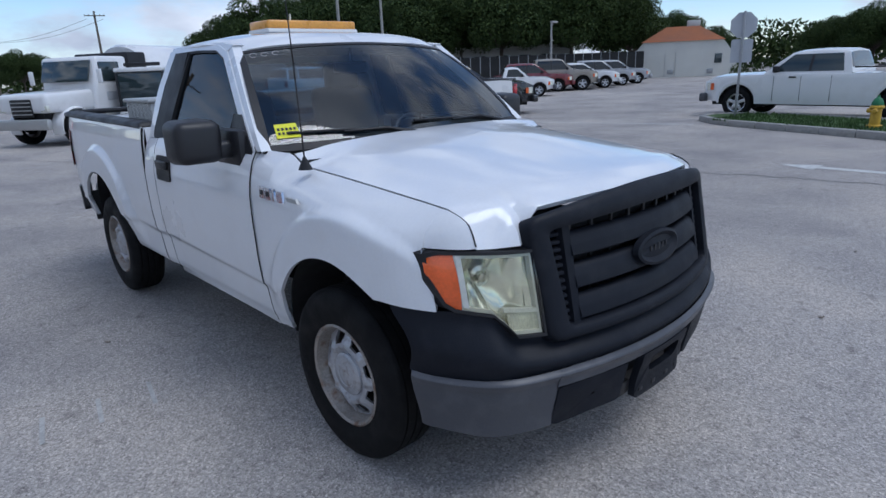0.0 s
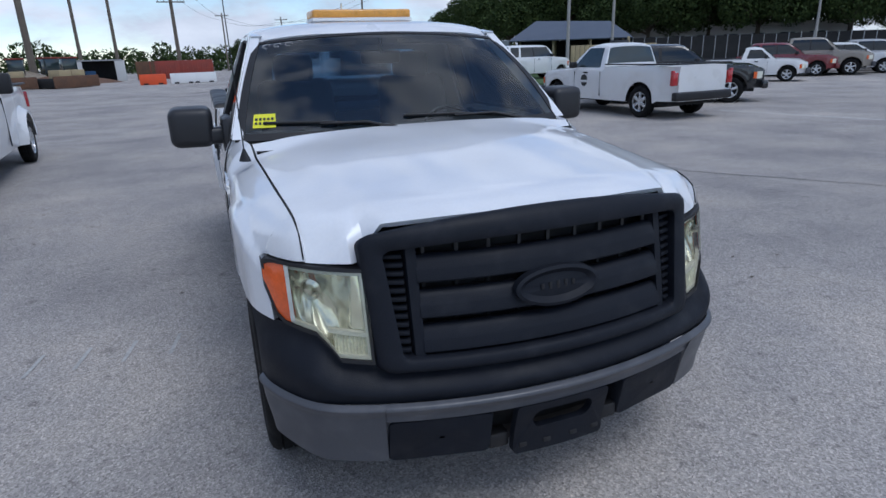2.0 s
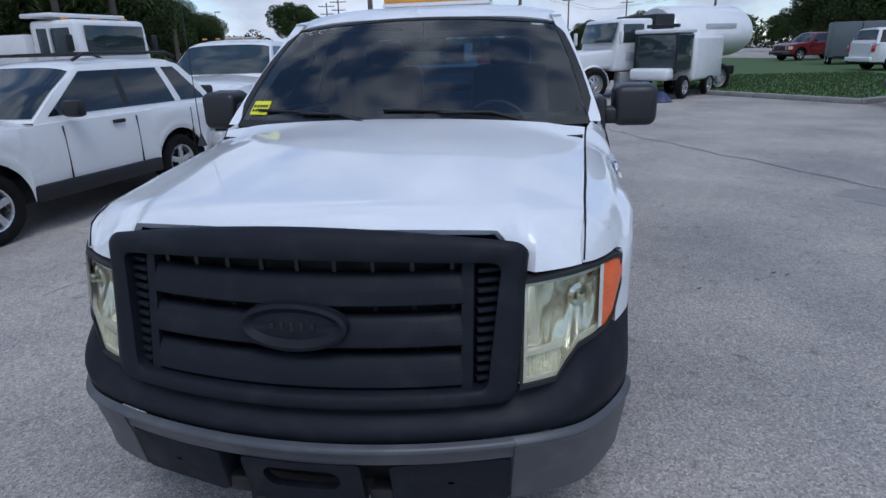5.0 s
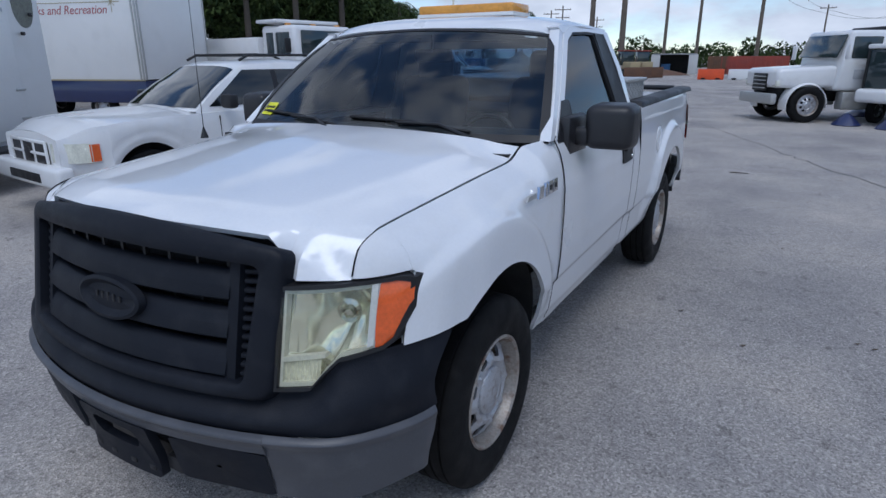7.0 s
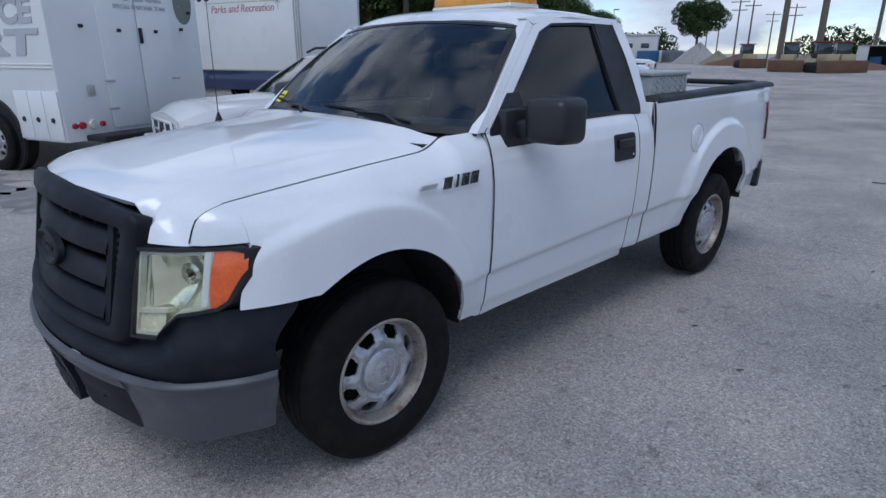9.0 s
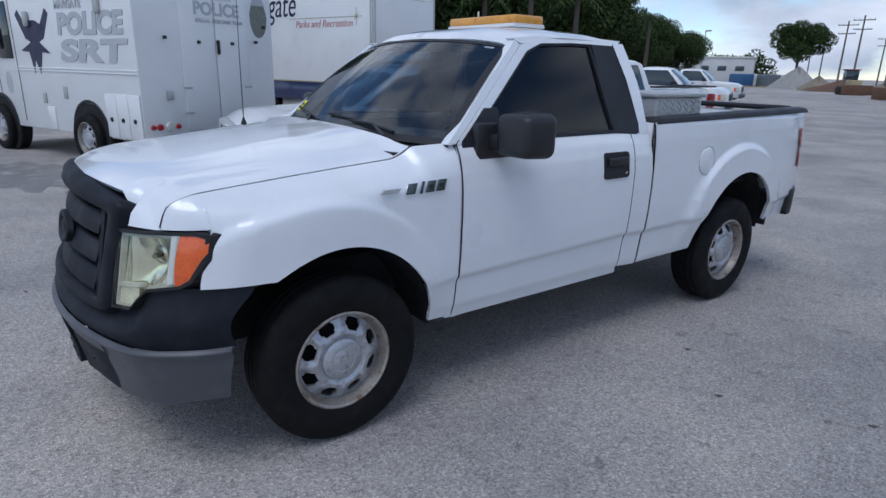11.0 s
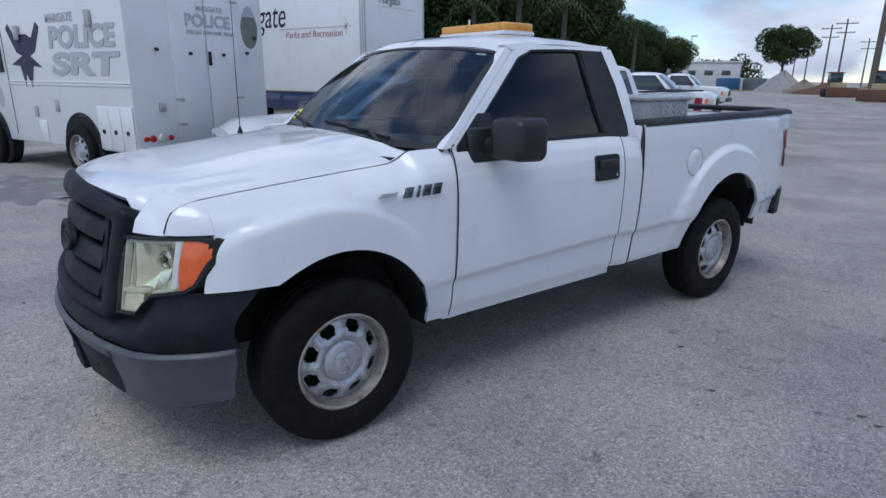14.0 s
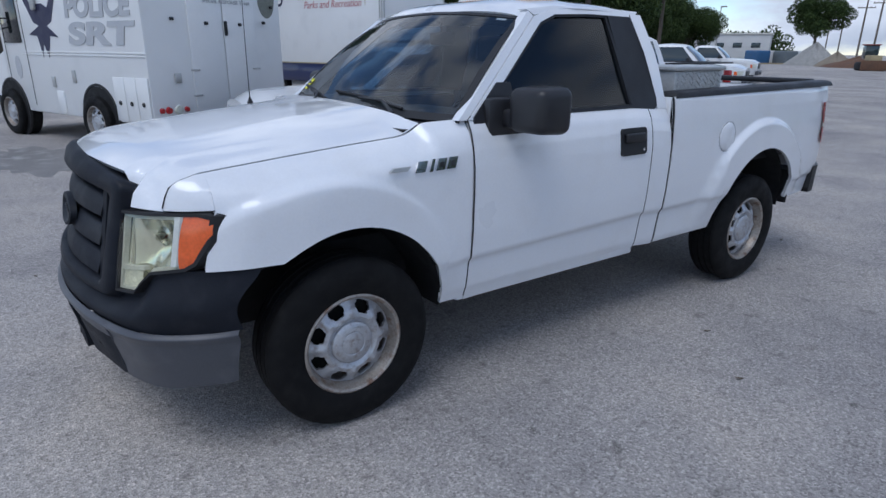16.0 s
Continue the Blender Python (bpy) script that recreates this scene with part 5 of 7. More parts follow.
# ---- parked vehicles ----
def vehicle(name, label, m, L, W, H, wb, fo, wr, hood, belt, ws, wt, rt, rb, paint=None, kind="pickup", bed_z=1.25, group="", win=DARKGLASS, style="five", clad=None, category="", lamp_w=0.36, wheel_w=0.22, rear_flare=0.0, grille_mat=None, mirror=1.0):
    """A parked vehicle, nose towards -y, front axle at y = 0. ws, wt: foot and head of the windscreen; rt, rb: rear of roof and of cab."""
    paint = paint or WHITE_FAR
    car = thing(name, label, category or name.replace("_", " "), group, m)
    y0, y1 = -fo, L - fo
    hw = W / 2
    ax = ((0.0, wr * 1.02, wr * 1.22), (wb, wr * 1.02, wr * 1.22))
    low = wr * 0.95

    def top(y):
        if y < ws:
            return hood + (belt - hood) * max(0, (y - y0) / (ws - y0)) ** 0.8 - 0.10 * (1 - smooth01(y0, y0 + 0.35, y))
        if kind == "pickup" and y > rb + 0.02:
            return bed_z
        return belt

    ys = list(np.linspace(y0, y1, 46))
    for yc, _, R in ax:
        ys += [yc + R * math.cos(math.pi * k / 16) for k in range(17)] + [yc - R - 0.002, yc + R + 0.002]
    ys += [rb, rb + 0.03, ws, y0 + 0.02, y0 + 0.06, y1 - 0.02]
    ys = sorted({round(float(y), 3) for y in ys if y0 <= y <= y1})

    def sec(y, v):
        zb = low + 0.06 * (y < -wr * 1.3 or y > wb + wr * 1.3)
        for yc, zc, R in ax:
            if abs(y - yc) < R:
                zb = max(zb, zc + math.sqrt(R * R - (y - yc) ** 2))
        zt = top(y)
        e = min(y - y0, y1 - y)
        pin = 0.11 * W * (1 - smooth01(0, 0.55, e)) ** 1.6
        if v <= 0.75:
            q = v / 0.75
            z = zb + (zt - zb) * q * 0.96
            x = hw - 0.05 * (1 - q) ** 3 - 0.03 * q ** 5 - pin
            for yc, zc, R in ax:
                r = math.hypot(y - yc, z - zc)
                x += (0.022 + (rear_flare if yc > 1 else 0)) * (1 - smooth01(R + 0.05, R + 0.12, r))
            if 0.30 < q < 0.36:
                x -= 0.012
        else:
            q = (v - 0.75) / 0.25
            z = zt - (zt - zb) * 0.04 * (1 - q) ** 2 + 0.045 * (1 - (1 - q) ** 2) * (1 if y < ws else 0)
            x = (hw - 0.03 - pin) * (1 - q)
            if kind == "pickup" and y > rb + 0.02 and y < y1 - 0.05 and q > 0.35:
                z, x = zt - 0.5, min(x, hw * 0.6)
        return x, z

    vv = list(np.linspace(0, 0.75, 11)) + [0.80, 0.85, 0.92, 1.0]
    bm = bmesh.new()
    for s in (1, -1):
        g = [[bm.verts.new((s * sec(y, v)[0], y, sec(y, v)[1])) for v in vv] for y in ys]
        for i in range(len(ys) - 1):
            for j in range(len(vv) - 1):
                q = (g[i][j], g[i + 1][j], g[i + 1][j + 1], g[i][j + 1])
                bm.faces.new(q if s < 0 else q[::-1])
        for i in (0, len(ys) - 1):
            e = [bm.verts.new((0, ys[i], sec(ys[i], v)[1])) for v in vv]
            for j in range(len(vv) - 2):
                bm.faces.new((g[i][j], g[i][j + 1], e[j + 1], e[j]))
    bmesh.ops.remove_doubles(bm, verts=bm.verts, dist=0.0005)
    part("body", bm, paint, car, smooth=40)
    bm = block((0, (y0 + y1) / 2, low + 0.10), (W - 0.34, (y1 - y0) - 0.5, 0.28), 0.02)
    for yc in (0, wb):
        box(bm, (0, yc, wr + 0.2), (W - 0.5, wr * 2.3, wr * 1.7), 0.02)
    part("underbody", bm, VOID, car)
    # cab: one pressed shell, with the glass set on it
    bx = hw - 0.06
    z0 = belt - 0.03
    span = rb - ws
    lean = 0.30

    def roof_z(y):
        return float(np.interp(y, (ws, ws + 0.5 * (wt - ws), wt, wt + 0.16, (wt + rt) / 2, rt - 0.12, rt, rt + 0.6 * (rb - rt), rb), (belt - 0.01, belt + 0.53 * (H - 0.06 - belt), H - 0.07, H - 0.025, H, H - 0.02, H - 0.06, belt + 0.42 * (H - belt), belt - 0.01)))

    def flank_x(z):
        return bx - lean * max(0.0, z - z0) - 0.10 * max(0.0, z - z0) ** 2

    def shell(y, v):
        h = roof_z(y) - z0
        if v <= 0.5:
            z = z0 + h * 0.90 * v / 0.5
            return (flank_x(z), y, z)
        q = (v - 0.5) / 0.5
        z = z0 + h * (0.90 + 0.10 * (1 - (1 - q) ** 3.0))
        return (flank_x(z0 + h * 0.90) * (1 - q ** 1.3), y - (0.10 * (1 - (1 - q) ** 2) if y < wt else 0) * smooth01(wt + 0.02, ws + 0.1, y), z)

    cys = sorted(set(np.linspace(ws, wt, 10).tolist() + np.linspace(wt, rt, 14).tolist() + np.linspace(rt, rb, 8).tolist()))
    bm = bmesh.new()
    vv2 = list(np.linspace(0, 0.5, 8)) + [0.54, 0.58, 0.64, 0.72, 0.82, 0.92, 1.0]
    for s in (1, -1):
        g = [[bm.verts.new((s * shell(y, v)[0], shell(y, v)[1], shell(y, v)[2])) for v in vv2] for y in cys]
        for a in range(len(cys) - 1):
            for b in range(len(vv2) - 1):
                q = (g[a][b], g[a + 1][b], g[a + 1][b + 1], g[a][b + 1])
                bm.faces.new(q if s > 0 else q[::-1])
    bmesh.ops.remove_doubles(bm, verts=bm.verts, dist=0.001)
    part("cab_shell", bm, paint, car, smooth=50)

    def pane(y_a, y_b, v_edge):
        def f(u, w):
            p = shell(y_a + (y_b - y_a) * w, 1 - abs(u) * (1 - v_edge))
            return (math.copysign(p[0], u), p[1] + (-0.008 if y_a < wt else 0.008), p[2] + 0.006)
        return sheet(list(np.linspace(-1, 1, 21)), list(np.linspace(0, 1, 9)), f)
    o = part("windscreen", pane(ws + 0.05, wt - 0.035, 0.535), win, car)
    thick(o, 0.004)
    if rb - rt > 0.05:
        thick(part("rear_window", pane(rb - min(0.08, 0.2 * (rb - rt)), rt + min(0.02, 0.1 * (rb - rt)), 0.56), win, car), 0.004)
    zl, zh = belt + 0.035, H - 0.135
    y_low, y_high = ws + 0.19, wt + 0.07
    if kind == "suv":
        cuts = [(y_low, y_high, ws + 0.43 * span, ws + 0.44 * span), (ws + 0.46 * span, ws + 0.47 * span, ws + 0.735 * span, ws + 0.70 * span), (ws + 0.775 * span, ws + 0.735 * span, rb - 0.16, rt - 0.12)]
    elif kind == "crew":
        cuts = [(y_low, y_high, ws + 0.52 * span, ws + 0.53 * span), (ws + 0.55 * span, ws + 0.56 * span, rb - 0.18, rt - 0.12)]
    else:
        cuts = [(y_low, y_high, rb - 0.20, rt - 0.16)]
    for s in (1, -1):
        for a, b, c, d in cuts:
            def side_pane(u, w):
                lo, hi, z = a + (b - a) * w, c + (d - c) * w, zl + (zh - zl) * w
                return (s * (flank_x(z) + 0.006), lo + (hi - lo) * u, z)
            part("side_window", sheet(list(np.linspace(0, 1, 9)), list(np.linspace(0, 1, 9)), side_pane), win, car)
        for k in range(len(cuts) - 1):
            a, b = cuts[k], cuts[k + 1]
            part("door_pillar", sheet([0, 1], list(np.linspace(0, 1, 9)), lambda u, w: (s * (flank_x(zl + (zh - zl) * w) + 0.005), (a[2] + (a[3] - a[2]) * w) * (1 - u) + (b[0] + (b[1] - b[0]) * w) * u, zl + (zh - zl) * w)), BLACK if k == 0 else paint, car)
        # details on the flank
        mr = part("door_mirror", block((s * (hw + 0.10 * mirror), ws + 0.36, belt + 0.10 * mirror), (0.22 * mirror, 0.13, 0.17 * mirror), 0.04, None, 2), BLACK, car)
        part("door_handle", block((s * (hw + 0.005), ws + 0.36 * span + (0.25 if kind == "pickup" else 0.0), belt - 0.10), (0.03, 0.17, 0.04), 0.01), BLACK if paint is WHITE_FAR else paint, car)
        for yd in ([ws + 0.28, rb - 0.12] if kind == "pickup" else [ws + 0.28, ws + 0.46 * span, ws + 0.80 * span]):
            zt = top(yd) - 0.06
            part("door_gap", block((s * (hw - 0.012), yd, (zt + low + 0.08) / 2), (0.022, 0.006, zt - low - 0.10)), VOID, car)
        xw = hw - 0.14
        for yc in (0, wb):
            wheel(car, s * (xw - 0.01 + (rear_flare if yc else 0)), yc, s, wr, wheel_w, wr * 0.60, style)
        # lamps
        hl = new("headlamp")
        hl.parent = car
        f = lambda u, v: (s * (hw - 0.035 - 0.13 * W * (1 - u) ** 1.0 * 0.55 - lamp_w * 0.62 * (1 - u)), y0 + 0.015 + 0.26 * u ** 2.2 - 0.02, hood - 0.36 + 0.20 * v)
        part("lens", sheet(list(np.linspace(0, 1, 7)), [0, 0.5, 1], f), LAMP_BODY, hl)
        f2 = lambda u, v: (s * (hw - 0.030 - 0.01 * (1 - u)), y0 + 0.235 + 0.10 * u, hood - 0.35 + 0.18 * v)
        part("side_reflector", sheet([0, 1], [0, 1], f2), AMBER, hl)
        part("tail_lamp", block((s * (hw - 0.10), y1 - 0.03, belt - 0.22), (0.16, 0.10, 0.30), 0.02), REDLENS, car)
        if clad:
            part("side_cladding", block((s * (hw - 0.012), wb / 2, low + 0.07), (0.05, wb - wr * 2.5, 0.16), 0.015), clad, car)
    part("grille", block((0, y0 + 0.005, hood - 0.28), (W * 0.50, 0.06, 0.24), 0.02), grille_mat or BLACK, car)
    if kind == "suv":
        for z, h in ((hood - 0.155, 0.035), (hood - 0.28, 0.030), (hood - 0.405, 0.035)):
            part("grille_bar", block((0, y0 - 0.028, z), (W * 0.50, 0.03, h), 0.010), paint, car)
        for x in (-0.25, -0.085, 0.085, 0.25):
            part("grille_bar", block((x * W, y0 - 0.026, hood - 0.28), (0.026, 0.03, 0.24), 0.008), paint, car)
        part("emblem", lathe([(0.001, -0.055), (0.07, -0.05), (0.075, -0.03)], 20, "y"), BLACK, car).matrix_basis = Matrix.Translation((0, y0 + 0.0, hood - 0.28))
    else:
        for k in range(3):
            part("grille_bar", block((0, y0 - 0.028, hood - 0.36 + 0.08 * k), (W * 0.48, 0.03, 0.030), 0.008), BLACK, car)
    part("front_bumper", block((0, y0 - 0.02, low + 0.16), (W - 0.12, 0.18, 0.24), 0.05, None, 3), paint if kind in ("suv", "sedan") else BUMPER_GREY, car)
    part("bumper_opening", block((0, y0 - 0.105, low + 0.14), (W * 0.45, 0.03, 0.10), 0.01), VOID, car)
    part("rear_bumper", block((0, y1 + 0.02, low + 0.18), (W - 0.14, 0.16, 0.20), 0.04, None, 3), BUMPER_GREY if kind != "suv" else paint, car)
    if kind in ("pickup", "crew"):
        for s in (1, -1):
            part("rail_cap", block((s * (hw - 0.07), (rb + y1) / 2 + 0.01, bed_z + 0.015), (0.12, y1 - rb - 0.08, 0.035), 0.012), BLACK, car)
        part("tailgate_cap", block((0, y1 - 0.05, bed_z + 0.015), (W - 0.25, 0.08, 0.035), 0.01), BLACK, car)
    return car


PICKUP_KIND = dict(L=5.6, W=2.0, H=1.93, wb=3.5, fo=0.95, wr=0.40, hood=1.12, belt=1.22, ws=0.62, wt=1.25, rt=2.05, rb=2.15, bed_z=1.32)

# compact SUV with a roof rack, parked beside the truck
suv = vehicle("compact_suv", "white compact SUV with black roof rack and dark tinted windows", pose(-5.22, 2.36, 0, 0, 0, -7), 4.44, 1.80, 1.68, 2.62, 0.87, 0.352, 1.00, 1.09, 0.62, 1.35, 3.02, 3.42, kind="suv", clad=BLACK, category="SUV", style="five")
for s in (1, -1):
    part("roof_rail", tube(bmesh.new(), [(s * 0.60, 1.45, 1.66), (s * 0.60, 1.60, 1.725), (s * 0.60, 2.9, 1.725), (s * 0.60, 3.05, 1.67)], 0.018, 8), BLACK, suv)
    bm = lathe([(0.001, -0.02), (0.045, -0.018), (0.052, 0.0)], 20, "y")
    bmesh.ops.transform(bm, matrix=Matrix.Translation((s * 0.62, -0.945, 0.50)), verts=bm.verts)
    part("fog_lamp", bm, LAMP_BODY, suv)
for y in (1.75, 2.65):
    part("rack_bar", block((0, y, 1.735), (1.18, 0.05, 0.022), 0.008), BLACK, suv)

DARK_AMBER = material("smoked_amber_lens", (0.10, 0.03, 0.012), 0.15, vary=0.2, scale=14, coat=0.8)

# heavy dual-wheel pickup with a black grille guard
duty = vehicle("heavy_pickup", "white heavy-duty pickup truck with black push guard and wide rear fenders", pose(-4.90, 7.05, 0, 0, 0, 5), 5.9, 2.02, 1.93, 3.6, 0.98, 0.40, 1.21, 1.31, 0.62, 1.18, 2.10, 2.22, kind="pickup", bed_z=1.38, category="pickup truck", rear_flare=0.12, win=GLASSY, mirror=1.7)
bm = block((0, -1.06, 0.98), (1.22, 0.14, 0.56), 0.04)
box(bm, (0, -1.08, 0.58), (2.02, 0.26, 0.40), 0.05)
for s in (1, -1):
    box(bm, (s * 0.36, -1.14, 0.95), (0.07, 0.08, 0.58), 0.015)
part("push_guard", bm, BLACK, duty, "black steel push guard")
for s in (1, -1):
    part("side_marker", block((s * 0.77, -1.0, 1.0), (0.36, 0.06, 0.26), 0.02), DARK_AMBER, duty)
for k in range(5):
    part("roof_marker", block((-0.5 + 0.25 * k, 1.30, 1.945), (0.07, 0.05, 0.025), 0.008), AMBER_BAR, duty)
# white pickup by the verge and the row of cars behind it
p2 = vehicle("pickup", "white regular-cab pickup truck with roof beacon by the grass verge", pose(9.83, 13.67, 0, 0, 0, 183.3), 5.6, 1.95, 1.84, 3.55, 0.95, 0.39, 1.08, 1.17, 0.62, 1.2, 2.05, 2.15, kind="pickup", bed_z=1.27, category="pickup truck", win=GLASSY, style="six")
for o in p2.children:   # p2_dress: black rear bumper, red lamps, door seal
    if o.name.split(".")[0] == "rear_bumper":
        o.data.materials.clear()
        o.data.materials.append(BLACK)
for sd in (1, -1):
    seal = lathe([(0.001, 0.004), (0.15, 0.004), (0.16, 0.0)], 20, "x")
    bmesh.ops.transform(seal, matrix=Matrix.Translation((sd * 0.965, 1.35, 0.86)) @ Matrix.Rotation(0 if sd > 0 else math.pi, 4, "Z"), verts=seal.verts)
    part("door_seal", seal, INK, p2, "round dark door seal")
    part("tail_lamp_unit", block((sd * 0.93, 4.62, 0.98), (0.08, 0.07, 0.34), 0.015), REDLENS, p2)
part("roof_beacon", block((0, 1.6, 1.86), (0.5, 0.2, 0.08), 0.02), BLACK, p2)
BLACKPAINT = material("black_car_paint", (0.012, 0.013, 0.016), 0.25, vary=0.1, scale=2, coat=1.0)
REDPAINT = material("dark_red_car_paint", (0.16, 0.012, 0.018), 0.3, vary=0.1, scale=2, coat=1.0)
TAN = material("tan_car_paint", (0.28, 0.25, 0.21), 0.35, vary=0.1, scale=2, coat=0.8)
SILVER = material("silver_car_paint", (0.38, 0.39, 0.41), 0.35, metal=0.3, vary=0.1, scale=2, coat=0.8)
vehicle("suv", "black SUV parked behind the white pickup", pose(14.3, 12.5, 0, 0, 0, 55), 5.0, 1.98, 1.78, 2.86, 0.95, 0.38, 1.06, 1.14, 0.65, 1.35, 3.3, 3.75, BLACKPAINT, "suv", 1.2, win=DARKGLASS, category="SUV")


def ray_at(az, d, ex=-1.36, ey=-2.43):
    """A place at compass bearing az and distance d, as seen from the passenger side; the bearings are trued to the walk."""
    az += float(np.interp(az, (-40, -10, 20, 34, 44, 50, 60, 70), (-1.0, -0.8, -0.6, -0.45, 0.15, 0.45, 0.85, 1.15)))
    return ex + d * math.sin(radians(az)), ey + d * math.cos(radians(az))


ROW = [  # azimuth, distance, turn, kind, paint
    (50.0, 33.0, 45, "pickup", None, "white small pickup truck in the row of parked cars", 1.55),
    (51.8, 38.0, 45, "suv", REDPAINT, "dark red SUV in the row of parked cars", 1.72),
    (53.9, 39.0, 44, "crew", TAN, "tan crew-cab pickup truck in the row of parked cars", 1.92),
    (55.9, 41.0, 42, "suv", None, "white SUV in the row of parked cars", 1.62),
    (57.4, 44.0, 42, "suv", SILVER, "silver SUV in the row of parked cars", 1.75),
    (58.7, 47.0, 42, "suv", SILVER, "grey SUV at the end of the row of parked cars", 1.72),
]
for az, d, turn, kind, paint, label, H in ROW:
    x, y = ray_at(az, d)
    if kind == "pickup":
        vehicle("pickup", label, pose(x, y, 0, 0, 0, turn), 4.8, 1.72, H, 2.8, 0.8, 0.33, 0.92, 1.0, 0.55, 1.05, 1.75, 1.9, paint, kind, 1.02, "row of parked cars", category="pickup truck")
    elif kind == "crew":
        vehicle("pickup", label, pose(x, y, 0, 0, 0, turn), 5.8, 2.0, H, 3.6, 0.95, 0.40, 1.12, 1.22, 0.6, 1.2, 2.8, 3.0, paint, kind, 1.30, "row of parked cars", category="pickup truck")
    else:
        vehicle("suv", label, pose(x, y, 0, 0, 0, turn), 4.6, 1.85, H, 2.7, 0.9, 0.35, 1.0, 1.08, 0.6, 1.3, 3.0, 3.4, paint, kind, 1.1, "row of parked cars", category="SUV")

vehicle("pickup", "white crew-cab pickup truck with alloy wheels behind the island", pose(16.42, 4.84, 0, 0, 0, 178), 5.9, 2.04, 1.76, 3.75, 0.98, 0.40, 1.10, 1.17, 0.66, 1.25, 2.55, 2.70, None, "crew", 1.27, category="pickup truck", win=GLASSY, style="five")
vehicle("pickup", "white pickup truck with dark stripe far behind the heavy pickup", pose(-9.87, 20.86, 0, 0, 0, 113), 5.6, 2.0, 1.90, 3.4, 0.95, 0.40, 1.12, 1.22, 0.6, 1.2, 2.3, 2.5, None, "pickup", 1.30, category="pickup truck", win=GLASSY)
vehicle("pickup", "white pickup truck with raised hood shadow far along the lot", pose(-15.5, 32.3, 0, 0, 0, 113), 5.6, 2.0, 1.95, 3.4, 0.95, 0.40, 1.15, 1.25, 0.6, 1.2, 2.3, 2.5, None, "pickup", 1.30, category="pickup truck", win=GLASSY)
x, y = ray_at(20.6, 52, -0.15, -2.6)
vehicle("pickup", "red crew-cab pickup truck behind the grass verge", pose(x, y, VERGE_Z, 0, 0, -70), 5.7, 2.0, 1.9, 3.5, 0.95, 0.4, 1.12, 1.22, 0.6, 1.2, 2.8, 3.0, REDPAINT, "crew", 1.3, category="pickup truck")

# command van and box truck, parked side by side
BLUE = material("dark_blue_paint", (0.012, 0.022, 0.09), 0.35, vary=0.15, scale=2, coat=0.6)
GREYINK = material("grey_lettering", (0.47, 0.48, 0.50), 0.5, vary=0.1, scale=9)
NAVYINK = material("navy_lettering", (0.02, 0.02, 0.06), 0.5)
REDINK = material("faded_red_lettering", (0.45, 0.16, 0.16), 0.5)
GOLD = material("gold_line", (0.42, 0.36, 0.22), 0.5)
BADGE = material("grey_green_badge", (0.20, 0.21, 0.18), 0.6, vary=0.3, scale=20)


def turn_about(ob):
    """Turns a truck that was laid out nose towards +y round, so that its rear faces +y."""
    for o in ob.children_recursive:
        if o.type == "MESH" and o.parent.name.split(".")[0] != "wheel":
            o.data.transform(Matrix.Diagonal((1, -1, 1, 1)))
            o.data.flip_normals()
        elif o.type == "EMPTY":
            o.location.y *= -1


def box_local(bm, x0, x1, y0, y1, z0, z1, bevel=0.0):
    return box(bm, ((x0 + x1) / 2, (y0 + y1) / 2, (z0 + z1) / 2), (abs(x1 - x0), abs(y1 - y0), abs(z1 - z0)), bevel)


VAN_M = pose(-6.90, 0.735, 0, 0, 0, -69.2) @ Matrix.Scale(1.11, 4)
van = thing("command_van", "white box-bodied police command van with grey lettering", "van", m=VAN_M)
VL, VW, VT = 4.20, 2.35, 3.35


bm = bmesh.new()
box_local(bm, -VW, 0, 0, VL, 0.42, VT, 0.03)
part("body", bm, WHITE_BOX, van)
NOSE = [(VL - 0.04, 0.45), (4.80, 0.45), (4.84, 0.80), (4.78, 1.12), (4.64, 1.26), (VL - 0.04, 1.42)]
part("nose", slab(NOSE, lambda a, b, d: (-0.06 - d, a, b), VW - 0.12), WHITE_BOX, van)
part("nose_bumper", block((-VW / 2, 4.85, 0.52), (VW - 0.10, 0.14, 0.20), 0.03), BLACK, van)
part("windscreen", block((-VW / 2, VL + 0.004, 1.98), (VW - 0.30, 0.02, 0.95), 0.008), DARKGLASS, van)
bm = bmesh.new()
for z in (1.32, 1.36):
    box_local(bm, -VW, 0.012, 0.02, VL - 0.75, z, z + 0.018, 0.004)
part("rub_rail", bm, WHITE_BOX, van)
for y in (1.36, 4.12):
    bm = lathe([(0.45, -0.02), (0.47, 0.012), (0.50, 0.012), (0.51, -0.02)], 40, "x")
    bmesh.ops.transform(bm, matrix=Matrix.Translation((0.0, y, 0.44)), verts=bm.verts)
    part("arch_trim", bm, BLACK, van)
    bm = lathe([(0.001, 0.008), (0.46, 0.008), (0.46, -0.2)], 40, "x")
    bmesh.ops.transform(bm, matrix=Matrix.Translation((0.0, y, 0.44)), verts=bm.verts)
    part("wheel_well", bm, VOID, van)
    wheel(van, 0.0, y, 1, 0.38, 0.22, 0.235, "steel")
    wheel(van, -VW + 0.1, y, -1, 0.38, 0.22, 0.235, "steel")
for k, (a, b) in enumerate(((0.02, 0.30), (0.31, 0.59), (0.60, 0.87))):
    o = part("side_locker", block((0.012, (a + b) / 2, 0.75), (0.02, b - a, 0.60), 0.008), WHITE_BOX, van)
    bm = lathe([(0.001, 0.012), (0.028, 0.012), (0.034, 0.0)], 16, "x")
    bmesh.ops.transform(bm, matrix=Matrix.Translation((0.025, (a + b) / 2, 0.70)), verts=bm.verts)
    part("latch", bm, BLACK, o)
